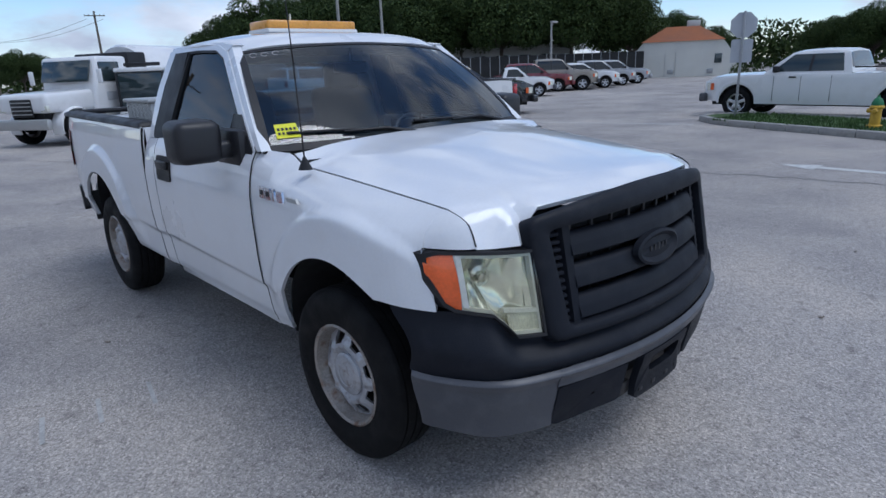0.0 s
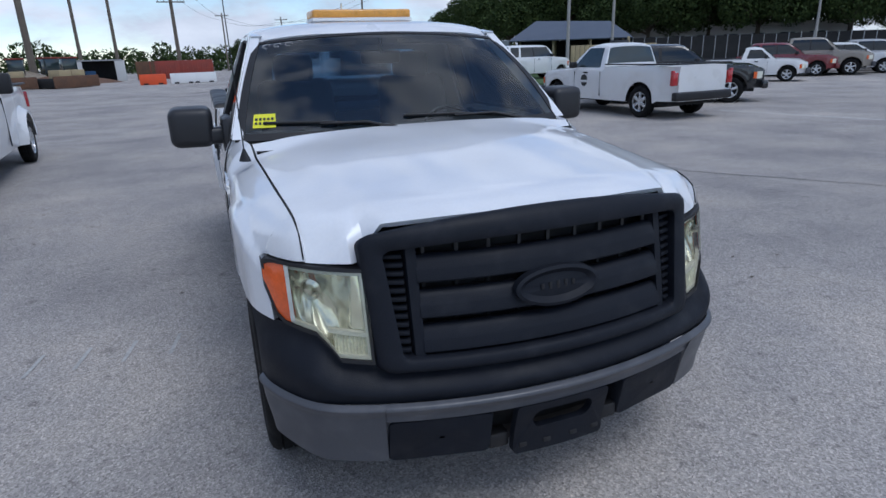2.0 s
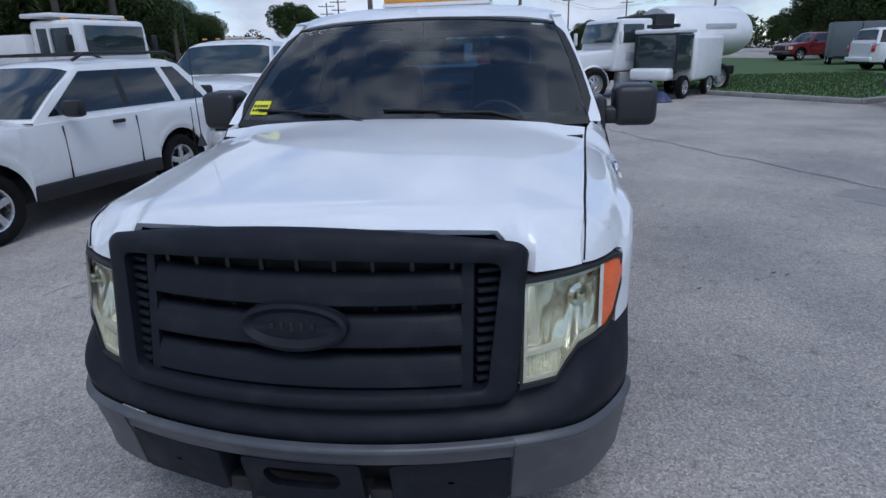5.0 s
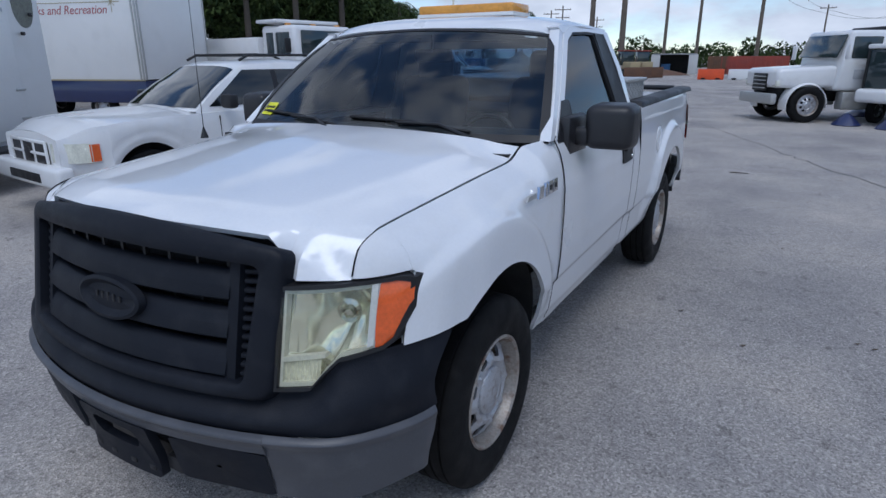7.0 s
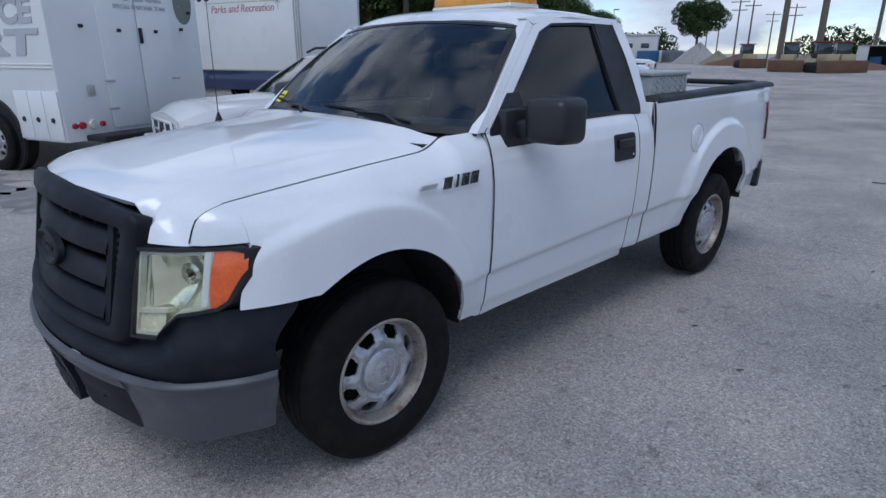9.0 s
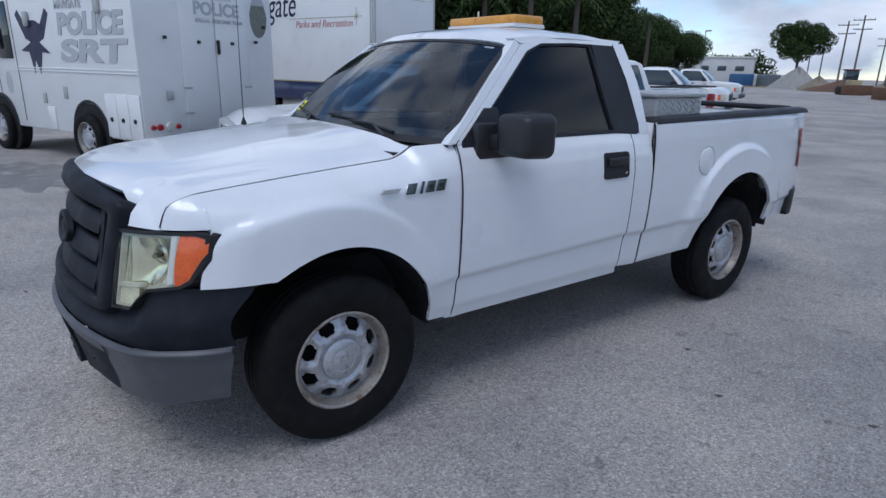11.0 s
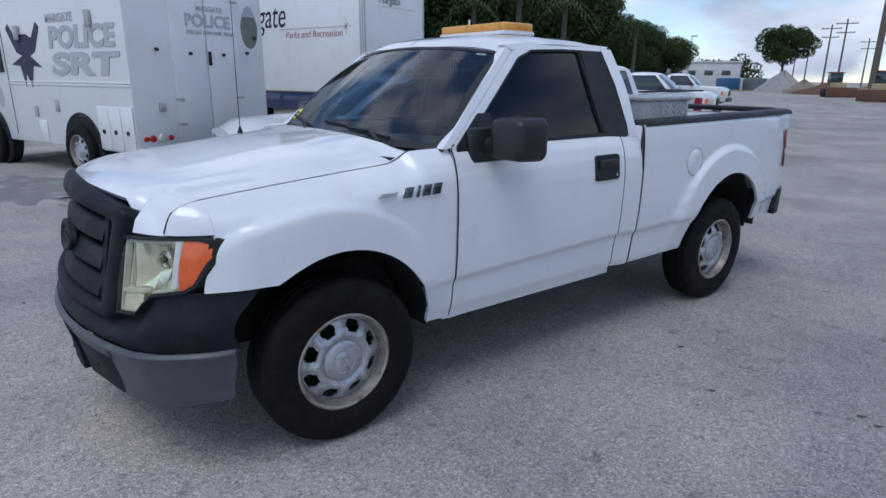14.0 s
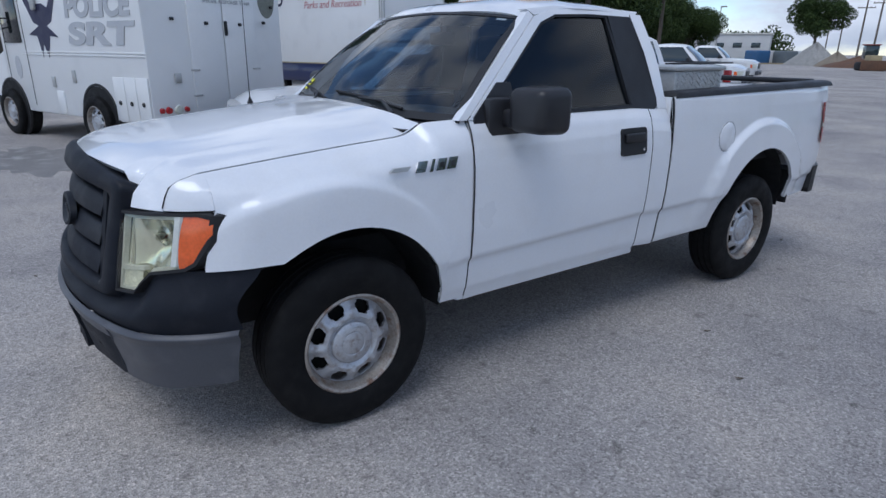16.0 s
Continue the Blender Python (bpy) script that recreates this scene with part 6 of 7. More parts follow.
for y, z, sy, sz in ((1.95, 1.02, 0.10, 0.18), (2.6, 0.92, 0.10, 0.16), (2.45, 0.62, 0.22, 0.34)):
    part("side_hatch", block((0.008, y, z), (0.016, sy, sz), 0.006), ALUMINIUM if sz < 0.3 else WHITE_BOX, van)
for y, z in ((0.76, 2.22), (2.78, 2.08)):
    part("marker_light", block((0.03, y, z), (0.05, 0.12, 0.22), 0.02), ALUMINIUM, van)
part("cab_window", block((0.006, 3.72, 1.93), (0.02, 0.58, 0.86), 0.02), DARKGLASS, van)
for y in (3.34, 4.06):
    part("door_gap", block((0.001, y, 1.48), (0.008, 0.014, 1.90), 0.002), VOID, van)
for y in (-0.02, 0.02):
    part("mirror_arm", tube(bmesh.new(), [(0.0, 4.12, 1.80 + 4 * y), (0.20, 4.24, 1.80 + 4 * y)], 0.012), BLACK, van)
part("cab_mirror", block((0.24, 4.26, 1.80), (0.16, 0.07, 0.40), 0.025), BLACK, van)
# rear doors
for x in (-0.95, -1.53):
    d = part("rear_door", block((x, -0.014, 1.62), (0.565, 0.028, 2.15), 0.012), WHITE_BOX, van)
    for z in (0.80, 1.15, 2.55):
        part("hinge", block((x + (0.25 if x > -1.2 else -0.25), -0.036, z), (0.14, 0.016, 0.028), 0.004), ALUMINIUM, d)
part("door_lever", block((-1.27, -0.045, 1.72), (0.05, 0.03, 0.20), 0.012), BLACK, van)
for x, z in ((-0.42, 1.82), (-0.95, 1.78), (-1.53, 1.78), (-1.98, 1.82), (-2.15, 2.05)):
    part("rear_knob", block((x, -0.035, z), (0.06, 0.03, 0.045), 0.012), BLACK, van)
for x, mt, r in ((-0.13, REDLENS, 0.036), (-0.23, REDLENS, 0.046), (-0.38, LAMP_BODY, 0.060), (-0.51, REDLENS, 0.036)):
    bm = lathe([(0.001, -0.03), (r * 0.9, -0.028), (r, -0.01), (r * 1.08, 0.0)], 24, "y")
    bmesh.ops.transform(bm, matrix=Matrix.Translation((x, 0, 0.62)), verts=bm.verts)
    part("tail_light", bm, mt, van)
part("rear_step", block((-1.2, -0.18, 0.46), (1.9, 0.36, 0.08), 0.02), BLACK, van)
part("filler_cap", block((-0.42, -0.02, 1.05), (0.10, 0.03, 0.13), 0.01), ALUMINIUM, van)
part("rear_emblem", slab([(0.17 * math.cos(t) * (1.0 if math.sin(t) > 0 else 0.95), 0.27 * math.sin(t)) for t in np.linspace(0, 2 * math.pi, 30)[:-1]], lambda a, b, d: (-2.08 + a, -0.006 + d, 2.16 + b), 0.004), BADGE, van, "grey-green oval badge")
part("badge_cap", slab([(-0.14, 0.20), (0.14, 0.20), (0.06, 0.33), (0.0, 0.37), (-0.06, 0.33)], lambda a, b, d: (-2.08 + a, -0.008 + d, 2.16 + b), 0.004), GREYINK, van)
SIDE = lambda y, z: Matrix(((0, 0, 1, 0.006), (1, 0, 0, -y), (0, 1, 0, z), (0, 0, 0, 1)))
REAR = lambda x, z: Matrix(((-1, 0, 0, x), (0, 0, 1, 0.031), (0, 1, 0, z), (0, 0, 0, 1)))
# winged emblem, as plain shapes
wing = [(0.0, 0.0), (0.20, 0.10), (0.36, 0.45), (0.30, 0.52), (0.16, 0.30), (0.05, 0.36), (-0.05, 0.36), (-0.16, 0.30), (-0.30, 0.52), (-0.36, 0.45), (-0.20, 0.10)]
part("wing_emblem", slab(wing, lambda a, b, d: (0.005 - d, 2.64 - a * 1.42, 1.70 + b), 0.004), NAVYINK, van, "dark winged emblem in plain shapes", smooth=0)
part("emblem_stem", slab([(-0.08, 0.05), (0.08, 0.05), (0.30, -0.12), (0.12, -0.10), (0.03, -0.42), (-0.05, -0.20), (-0.10, -0.42), (-0.16, -0.10), (-0.34, -0.08)], lambda a, b, d: (0.007 - d, 2.64 - a * 1.42, 1.70 + b), 0.004), NAVYINK, van, smooth=0)
part("small_badge", slab([(0.10 * math.cos(t), 0.18 * math.sin(t)) for t in np.linspace(0, 2 * math.pi, 20)[:-1]], lambda a, b, d: (0.005 - d, 3.72 + a, 1.12 + b), 0.004), GREYINK, van)

turn_about(van)
text_on("POLICE", 0.44, GREYINK, van, SIDE(1.92, 1.86) @ Matrix.Diagonal((1.17, 0.9, 1, 1)), shear=0.12, bold=0.020)
text_on("SRT", 0.44, GREYINK, van, SIDE(1.92, 1.49) @ Matrix.Diagonal((2.28, 0.92, 1, 1)), shear=0.12, bold=0.020)
text_on("POLICE", 0.24, GREYINK, van, REAR(-0.90, 2.16), bold=0.008)
text_on("MARGATE", 0.16, GREYINK, van, SIDE(1.92, 2.205), shear=0.12, bold=0.004)
text_on("MARGATE", 0.10, GREYINK, van, REAR(-1.33, 2.375), align="CENTER", bold=0.002)
text_on("SPECIAL RESPONSE TEAM", 0.073, GREYINK, van, REAR(-1.33, 2.055), align="CENTER", bold=0.001)

BOX_M = pose(-13.3, 8.45, 0, 0, 0, -73.8)
bt = thing("box_truck", "white box truck with parks lettering and dark blue skirt", "truck", m=BOX_M)
bm = bmesh.new()
box_local(bm, -2.9, 0, 0, 6.5, 1.16, 4.1, 0.02)
part("cargo_box", bm, WHITE_BOX, bt)
bm = bmesh.new()
box_local(bm, -2.87, -0.01, 0.02, 6.4, 0.55, 1.13, 0.02)
part("blue_skirt", bm, BLUE, bt, "dark blue painted skirt")
part("skirt_line", block((0.002, 3.2, 1.145), (0.012, 6.4, 0.035), 0.003), GOLD, bt)
for dy in (0.03, 0.12):
    part("corner_strip", block((0.012, dy, 2.6), (0.025, 0.045, 2.9), 0.006), ALUMINIUM, bt)
part("corner_strip", block((-0.05, -0.012, 2.6), (0.05, 0.025, 2.9), 0.006), ALUMINIUM, bt)
part("corner_strip", block((-2.86, -0.012, 2.6), (0.05, 0.025, 2.9), 0.006), ALUMINIUM, bt)
for yc in (1.6, 5.2):
    wheel(bt, -0.2, yc, 1, 0.40, 0.25, 0.235, "steel")
    wheel(bt, -2.35, yc, -1, 0.40, 0.25, 0.235, "steel")
part("gold_rule", block((0.003, 2.3, 3.11), (0.008, 3.1, 0.018)), GOLD, bt)
bm = bmesh.new()
for k in range(4):
    m4 = Matrix.Translation((0.004, 0.72, 3.11)) @ Matrix.Rotation(math.pi * k / 4, 4, "X")
    box(bm, (0, 0, 0), (0.006, 0.018, 0.50 if k % 2 == 0 else 0.26), 0, m4)
part("star_mark", bm, GOLD, bt)
part("gold_rule", block((-1.6, -0.003, 3.70), (1.6, 0.008, 0.012)), GOLD, bt)

turn_about(bt)
text_on("Margate", 1.12, NAVYINK, bt, Matrix(((0, 0, 1, 0.004), (0.78, 0, 0, -6.38), (0, 1, 0, 3.19), (0, 0, 0, 1))), shear=0.25)
text_on("Parks and Recreation", 0.31, REDINK, bt, Matrix(((0, 0, 1, 0.004), (1, 0, 0, -3.55), (0, 1, 0, 2.83), (0, 0, 0, 1))), shear=0.25)
text_on("Margate", 0.30, NAVYINK, bt, Matrix(((-1, 0, 0, -0.70), (0, 0, 1, 0.004), (0, 1, 0, 3.80), (0, 0, 0, 1))), shear=0.25)

# dump truck cab behind the SUV
dt = thing("dump_truck", "white cab-over dump truck with pale bed", "truck", m=pose(-11.1, 12.5, 0, 0, 0, 80))
bm = block((0, 0, 1.75), (2.2, 1.7, 1.7), 0.12, None, 3)
for v in bm.verts:
    if v.co.z > 1.9 and v.co.y < 0:
        v.co.y += 0.25 * (v.co.z - 1.9)
part("cab", bm, WHITE_FAR, dt)
part("windscreen", block((0, -0.775, 2.10), (1.8, 0.06, 0.72), 0.03, Matrix.Translation((0, 0.0, 0)) @ Matrix.Rotation(radians(0), 4, "X")), GLASSY, dt)
for s in (1, -1):
    part("side_window", block((s * 1.10, -0.2, 2.10), (0.03, 0.62, 0.62), 0.02), GLASSY, dt)
    part("vent_window", block((s * 1.10, 0.42, 2.10), (0.03, 0.34, 0.62), 0.02), GLASSY, dt)
    for y in (0.0, 3.6):
        wheel(dt, s * 0.98, y, s, 0.50, 0.28, 0.30, "steel")
    part("door_mirror", block((s * 1.32, -0.72, 2.05), (0.18, 0.06, 0.38), 0.02), BLACK, dt)
    part("grab_rail", tube(bmesh.new(), [(s * 1.14, 0.1, 1.4), (s * 1.14, 0.1, 2.4)], 0.015), ALUMINIUM, dt)
bm = block((0, 3.2, 1.75), (2.3, 4.4, 1.1), 0.03)
box(bm, (0, 0.5, 2.72), (2.3, 1.0, 0.10), 0.03)
part("dump_bed", bm, WHITE_FAR, dt)
for k in range(5):
    part("bed_rib", block((1.17, 1.3 + 0.9 * k, 1.75), (0.06, 0.10, 1.05), 0.01), WHITE_FAR, dt)
part("chassis", block((0, 1.9, 0.75), (0.9, 6.6, 0.35), 0.02), VOID, dt)
for x in (-0.9, 0.0, 0.9):
    part("roof_lamp", block((x, -0.2, 2.63), (0.16, 0.10, 0.06), 0.015), AMBER_BAR, dt)

# street sweeper truck, and a compact sweeper beside it
SW_M = pose(1.55, 18.09, 0, 0, 0, -60) @ Matrix.Scale(0.93, 4)
sw = thing("sweeper_truck", "white street sweeper truck with black hopper frame", "truck", m=SW_M)
bm = block((0, -0.05, 1.28), (1.95, 1.7, 0.62), 0.12, None, 3)
for v in bm.verts:
    if v.co.y < -0.3:
        v.co.z -= 0.16 * (-0.3 - v.co.y) * (v.co.z > 1.2)
        v.co.x *= 1 - 0.10 * (-0.3 - v.co.y)
part("hood", bm, WHITE_FAR, sw)
bm = block((0, 1.45, 1.72), (2.15, 1.5, 1.65), 0.10, None, 3)
for v in bm.verts:
    if v.co.z > 1.75 and v.co.y < 1.4:
        v.co.y += 0.35 * (v.co.z - 1.75)
part("cab", bm, WHITE_FAR, sw)
part("windscreen", block((0, 0.80, 2.10), (1.85, 0.05, 0.66), 0.02, Matrix.Translation((0, 0.85, 2.1)) @ Matrix.Rotation(radians(-19), 4, "X") @ Matrix.Translation((0, -0.85, -2.1))), GLASSY, sw)
for s in (1, -1):
    part("side_window", block((s * 1.075, 1.42, 2.08), (0.03, 0.80, 0.58), 0.03), GLASSY, sw)
    part("headlamp", block((s * 0.78, -0.83, 1.10), (0.28, 0.12, 0.18), 0.03), LAMP_BODY, sw)
    part("door_mirror", block((s * 1.35, 0.75, 1.95), (0.16, 0.08, 0.42), 0.03), WHITE_FAR, sw)
    thick(part("fender", sheet(list(np.linspace(-0.15, math.pi + 0.25, 16)), [0.62, 0.98, 1.03], lambda a, x: (s * x, 0.60 * math.cos(a), 0.5 + (0.62 - 0.05 * (x > 1)) * math.sin(a))), WHITE_FAR, sw), 0.03)
    part("side_tank", block((s * 0.95, 1.45, 0.62), (0.35, 1.0, 0.50), 0.05), ALUMINIUM, sw)
    part("door_seal", block((s * 1.078, 1.42, 1.35), (0.02, 0.50, 0.26), 0.02), GREYINK, sw)
    for y in (0.0, 5.2):
        wheel(sw, s * 0.98, y, s, 0.50, 0.28, 0.30, "steel")
part("grille", block((0, -0.90, 1.12), (0.80, 0.06, 0.50), 0.03), BLACK, sw)
for k in range(4):
    part("grille_bar", block((0, -0.94, 0.95 + 0.11 * k), (0.76, 0.03, 0.03), 0.008), ALUMINIUM, sw)
part("front_bumper", block((0, -0.93, 0.66), (1.95, 0.18, 0.30), 0.05), ALUMINIUM, sw)
part("engine_bay", block((0, 0.0, 0.85), (1.2, 1.5, 0.5), 0.03), VOID, sw)
part("chassis", block((0, 3.1, 0.72), (0.9, 6.8, 0.30), 0.02), VOID, sw)
part("fan_housing", block((0, 2.65, 1.80), (2.2, 0.80, 1.75), 0.06), BLACK, sw)
part("side_duct", block((0, 3.9, 1.15), (2.3, 1.7, 0.55), 0.05), BLACK, sw)
bm = lathe([(0.001, 3.05), (1.10, 3.06), (1.18, 3.2), (1.18, 6.3), (1.02, 6.6), (0.001, 6.65)], 32, "y")
for v in bm.verts:
    v.co.z = 1.95 + (0.86 * v.co.z if v.co.z > 0 else 0.62 * v.co.z)
part("hopper", bm, WHITE_FAR, sw)
part("lettering_bar", block((1.16, 5.0, 2.25), (0.05, 1.3, 0.16), 0.006), GREYINK, sw)
part("lettering_bar", block((-1.16, 5.0, 2.25), (0.05, 1.3, 0.16), 0.006), GREYINK, sw)
part("side_broom", lathe([(0.10, 0.22), (0.18, 0.2), (0.42, 0.02), (0.40, 0.0)], 28, "z"), BLUE, sw).matrix_basis = Matrix.Translation((-1.05, 3.0, 0.0))

cs = thing("compact_sweeper", "small white and black sweeper with blue brushes", "sweeper", m=pose(4.1, 17.6, 0, 0, 0, -35))
bm = block((0, 0, 1.35), (1.3, 1.2, 1.1), 0.08, None, 3)
part("cab", bm, GLASSY, cs)
part("cab_roof", block((0, 0.0, 1.95), (1.36, 1.3, 0.12), 0.04), WHITE_FAR, cs)
part("nose", block((0, -0.75, 0.75), (1.2, 0.5, 0.35), 0.10, None, 3), WHITE_FAR, cs)
part("rear_hopper", block((0, 1.7, 1.15), (1.4, 2.2, 1.3), 0.10, None, 3), WHITE_FAR, cs)
for s in (1, -1):
    part("post", block((s * 0.64, -0.58, 1.35), (0.06, 0.06, 1.2), 0.01), BLACK, cs)
    part("brush", lathe([(0.05, 0.30), (0.12, 0.26), (0.34, 0.02), (0.32, 0.0)], 24, "z"), BLUE, cs).matrix_basis = Matrix.Translation((s * 0.55, -1.15, 0))
    for y in (0.1, 1.9):
        wheel(cs, s * 0.60, y, s, 0.34, 0.2, 0.2, "five")
part("beacon_rail", block((0, -0.2, 2.1), (1.0, 0.12, 0.10), 0.02), BLACK, cs)

# ---- signs, hydrant, poles ----
GALV = material("galvanised_steel", (0.36, 0.37, 0.38), 0.5, metal=0.6, vary=0.2, scale=10)
SIGNBACK = material("bare_aluminium_sign_back", (0.44, 0.46, 0.50), 0.45, metal=0.4, vary=0.1, scale=5)
sg = thing("traffic_sign", "backs of an octagonal and a square sign on one steel post", "road sign", m=pose(14.4, 4.45, 0.12, 0, 0, -66))
part("post", block((0, 0, 1.3), (0.06, 0.06, 2.6), 0.008), GALV, sg)
part("octagon_plate", slab([(0.33 * math.cos(radians(22.5 + 45 * k)), 2.27 + 0.33 * math.sin(radians(22.5 + 45 * k))) for k in range(8)], lambda a, b, d: (a, 0.045 + d, b), 0.006), SIGNBACK, sg)
part("square_plate", slab(rounded(-0.25, 1.36, 0.25, 1.93, 0.04), lambda a, b, d: (a, 0.045 + d, b), 0.006), SIGNBACK, sg)

YEL = material("yellow_hydrant_paint", (0.60, 0.36, 0.03), 0.5, vary=0.2, scale=12, coat=0.3)
GRN = material("green_hydrant_cap", (0.02, 0.16, 0.06), 0.5, vary=0.2, scale=12)
hy = thing("fire_hydrant", "yellow fire hydrant with green cap on the grass", "fire hydrant", m=pose(12.9, 1.05, 0.12) @ Matrix.Scale(0.9, 4))
part("barrel", lathe([(0.001, 0.0), (0.16, 0.0), (0.16, 0.05), (0.11, 0.07), (0.11, 0.42), (0.15, 0.44), (0.15, 0.48), (0.11, 0.50)], 24, "z"), YEL, hy)
part("bonnet", lathe([(0.12, 0.50), (0.12, 0.54), (0.08, 0.64), (0.03, 0.68), (0.03, 0.72), (0.001, 0.72)], 24, "z"), GRN, hy)
for a in (0, 90, 180):
    bm = lathe([(0.055, 0.08), (0.055, 0.17), (0.04, 0.19), (0.001, 0.19)], 16, "x")
    bmesh.ops.transform(bm, matrix=Matrix.Translation((0, 0, 0.38)) @ Matrix.Rotation(radians(a), 4, "Z"), verts=bm.verts)
    part("nozzle_cap", bm, YEL, hy)

POLE_WOOD = material("weathered_pole_wood", (0.15, 0.125, 0.10), 0.9, vary=0.25, scale=2, fine=40, bump=0.3)
POLE_GREY = material("concrete_pole_grey", (0.34, 0.33, 0.31), 0.85, vary=0.2, scale=2, fine=40)


def utility_pole(x, y, h, r, arms, label, mat=POLE_WOOD, turn=0.0):
    p = thing("utility_pole", label, "utility pole", "utility poles", pose(x, y, 0, 0, 0, turn))
    part("shaft", tube(bmesh.new(), [(0, 0, 0), (0, 0, h * 0.5), (0, 0, h)], r, 10, r * 0.65), mat, p)
    for z, w in arms:
        a = part("crossarm", block((0, -r, z), (w, 0.10, 0.12), 0.01), mat, p)
        for k in (-0.46, -0.25, 0.25, 0.46):
            part("insulator", lathe([(0.001, 0.16), (0.04, 0.14), (0.05, 0.05), (0.03, 0.0)], 8, "z"), GALV, a).matrix_basis = Matrix.Translation((k * w, -r, z + 0.06))
    return p


def at_az(az, d, ex=1.85, ey=-1.94):
    """The same, from the driver's side."""
    az += float(np.interp(az, (-90, -45, -22, -14, -6, 0, 6), (-2.4, -2.05, -2.0, -1.5, -1.2, -1.0, -0.7)))
    return ex + d * math.sin(radians(az)), ey + d * math.cos(radians(az))


POLES = []
for az, d, h, r, arms in ((-15.3, 78, 20, 0.34, ((18.5, 3.6),)), (-12.8, 76, 20, 0.36, ((18.5, 3.6),)), (-9.4, 84, 13, 0.22, ((12.2, 3.2), (10.9, 3.2))), (-6.9, 84, 13, 0.22, ((12.2, 3.2),)),
                          (-2.5, 80, 11.5, 0.25, ((9.6, 4.0), (8.3, 3.0))), (1.8, 115, 9.5, 0.16, ((9.0, 2.2),)), (6.5, 120, 9, 0.16, ((8.5, 2.2),)), (13.4, 100, 11.0, 0.20, ((10.4, 2.6),))):
    x, y = at_az(az, d)
    POLES.append((x, y, h))
    utility_pole(x, y, h, r, arms, "tall weathered utility pole with crossarm at the edge of the lot", turn=-az)
for az, d, h in ((-19.4, 110, 9.5), (-18.5, 105, 9.8), (-20.6, 150, 10.5), (-17.0, 140, 9), (-21.4, 170, 10), (-15.6, 120, 9)):
    x, y = at_az(az, d, 3.2, -1.15)
    utility_pole(x, y, h, 0.15, ((h - 0.6, 2.6), (h - 1.8, 2.2)), "distant utility pole with two crossarms", turn=-az)


def light_pole(x, y, h, r, label, head=True, mat=POLE_GREY, turn=0.0):
    p = thing("light_pole", label, "light pole", "", pose(x, y, 0, 0, 0, turn))
    part("shaft", tube(bmesh.new(), [(0, 0, 0), (0, 0, h * 0.5), (0, 0, h)], r, 12, r * 0.6), mat, p)
    if head:
        part("lamp_head", block((0.30, 0, h - 0.05), (0.65, 0.22, 0.14), 0.04), mat, p)
    return p


x, y = ray_at(31.9, 40, -0.18, -2.5)
light_pole(x, y, 9.0, 0.12, "grey concrete light pole by the shed", False)
x, y = ray_at(37.0, 40, -1.3, -2.3)
light_pole(x, y, 9.0, 0.10, "grey pole among the trees", False)
x, y = ray_at(51.6, 44, -1.3, -2.3)
light_pole(x, y, 4.4, 0.10, "pale grey lamp pole behind the parked cars", True)

# overhead cables above the lot, between two poles
for x, y in ((-16, -14), (18, -11)):
    utility_pole(x, y, 9.4, 0.16, ((8.9, 2.4),), "weathered utility pole carrying the overhead cables")
for k, (z, dx) in enumerate(((8.6, 0.0), (8.9, 0.9))):
    pts = []
    for i in range(25):
        t = i / 24
        pts.append((-16.4 + 34 * t + dx, -14.1 + 3.0 * t, 8.98 - 0.9 * math.sin(math.pi * t)))
    o = tagged(part("overhead_cable", tube(bmesh.new(), pts, 0.018, 6), BLACK, None), "black overhead cable above the lot", "cable")
for (x0, y0, h0), (x1, y1, h1) in zip(POLES[:-1], POLES[1:]):
    for k in (-1.0, 1.0):
        pts = [(x0 + k + (x1 - x0) * i / 12, y0 + (y1 - y0) * i / 12, h0 - 1.0 + (h1 - h0) * i / 12 - 0.8 * math.sin(math.pi * i / 12)) for i in range(13)]
        tagged(part("power_line", tube(bmesh.new(), pts, 0.02, 5), BLACK, None), "sagging power line between utility poles", "cable", "power lines")

# ---- buildings, fences, junk along the edge of the lot ----
ORANGE_ROOF = material("rust_orange_roof", (0.32, 0.12, 0.055), 0.8, vary=0.3, scale=0.8, fine=20, bump=0.3)
STUCCO = material("off_white_stucco", (0.62, 0.61, 0.56), 0.85, vary=0.12, scale=0.6, fine=60, bump=0.15)
BLUEROOF = material("blue_grey_metal_roof", (0.10, 0.12, 0.16), 0.45, metal=0.3, vary=0.2, scale=0.8)
TANBOARD = material("tan_board", (0.42, 0.34, 0.20), 0.8, vary=0.2, scale=1.5, fine=40)
FENCE = material("black_fence_screen", (0.012, 0.013, 0.014), 0.9, vary=0.3, scale=1)
REDBOX = material("rusty_red_container", (0.26, 0.05, 0.035), 0.7, vary=0.3, scale=1.2, fine=20)
ORANGE = material("orange_plastic", (0.72, 0.09, 0.02), 0.5, vary=0.15, scale=2)
CONT_GREY = material("grey_trailer_metal", (0.13, 0.15, 0.16), 0.6, vary=0.2, scale=1)
TARP = material("blue_tarp", (0.03, 0.10, 0.22), 0.6, vary=0.3, scale=2)
RUST = material("rusty_steel", (0.14, 0.075, 0.045), 0.85, vary=0.4, scale=2)
PALEWALL = material("pale_grey_wall", (0.55, 0.55, 0.54), 0.85, vary=0.1, scale=0.4)

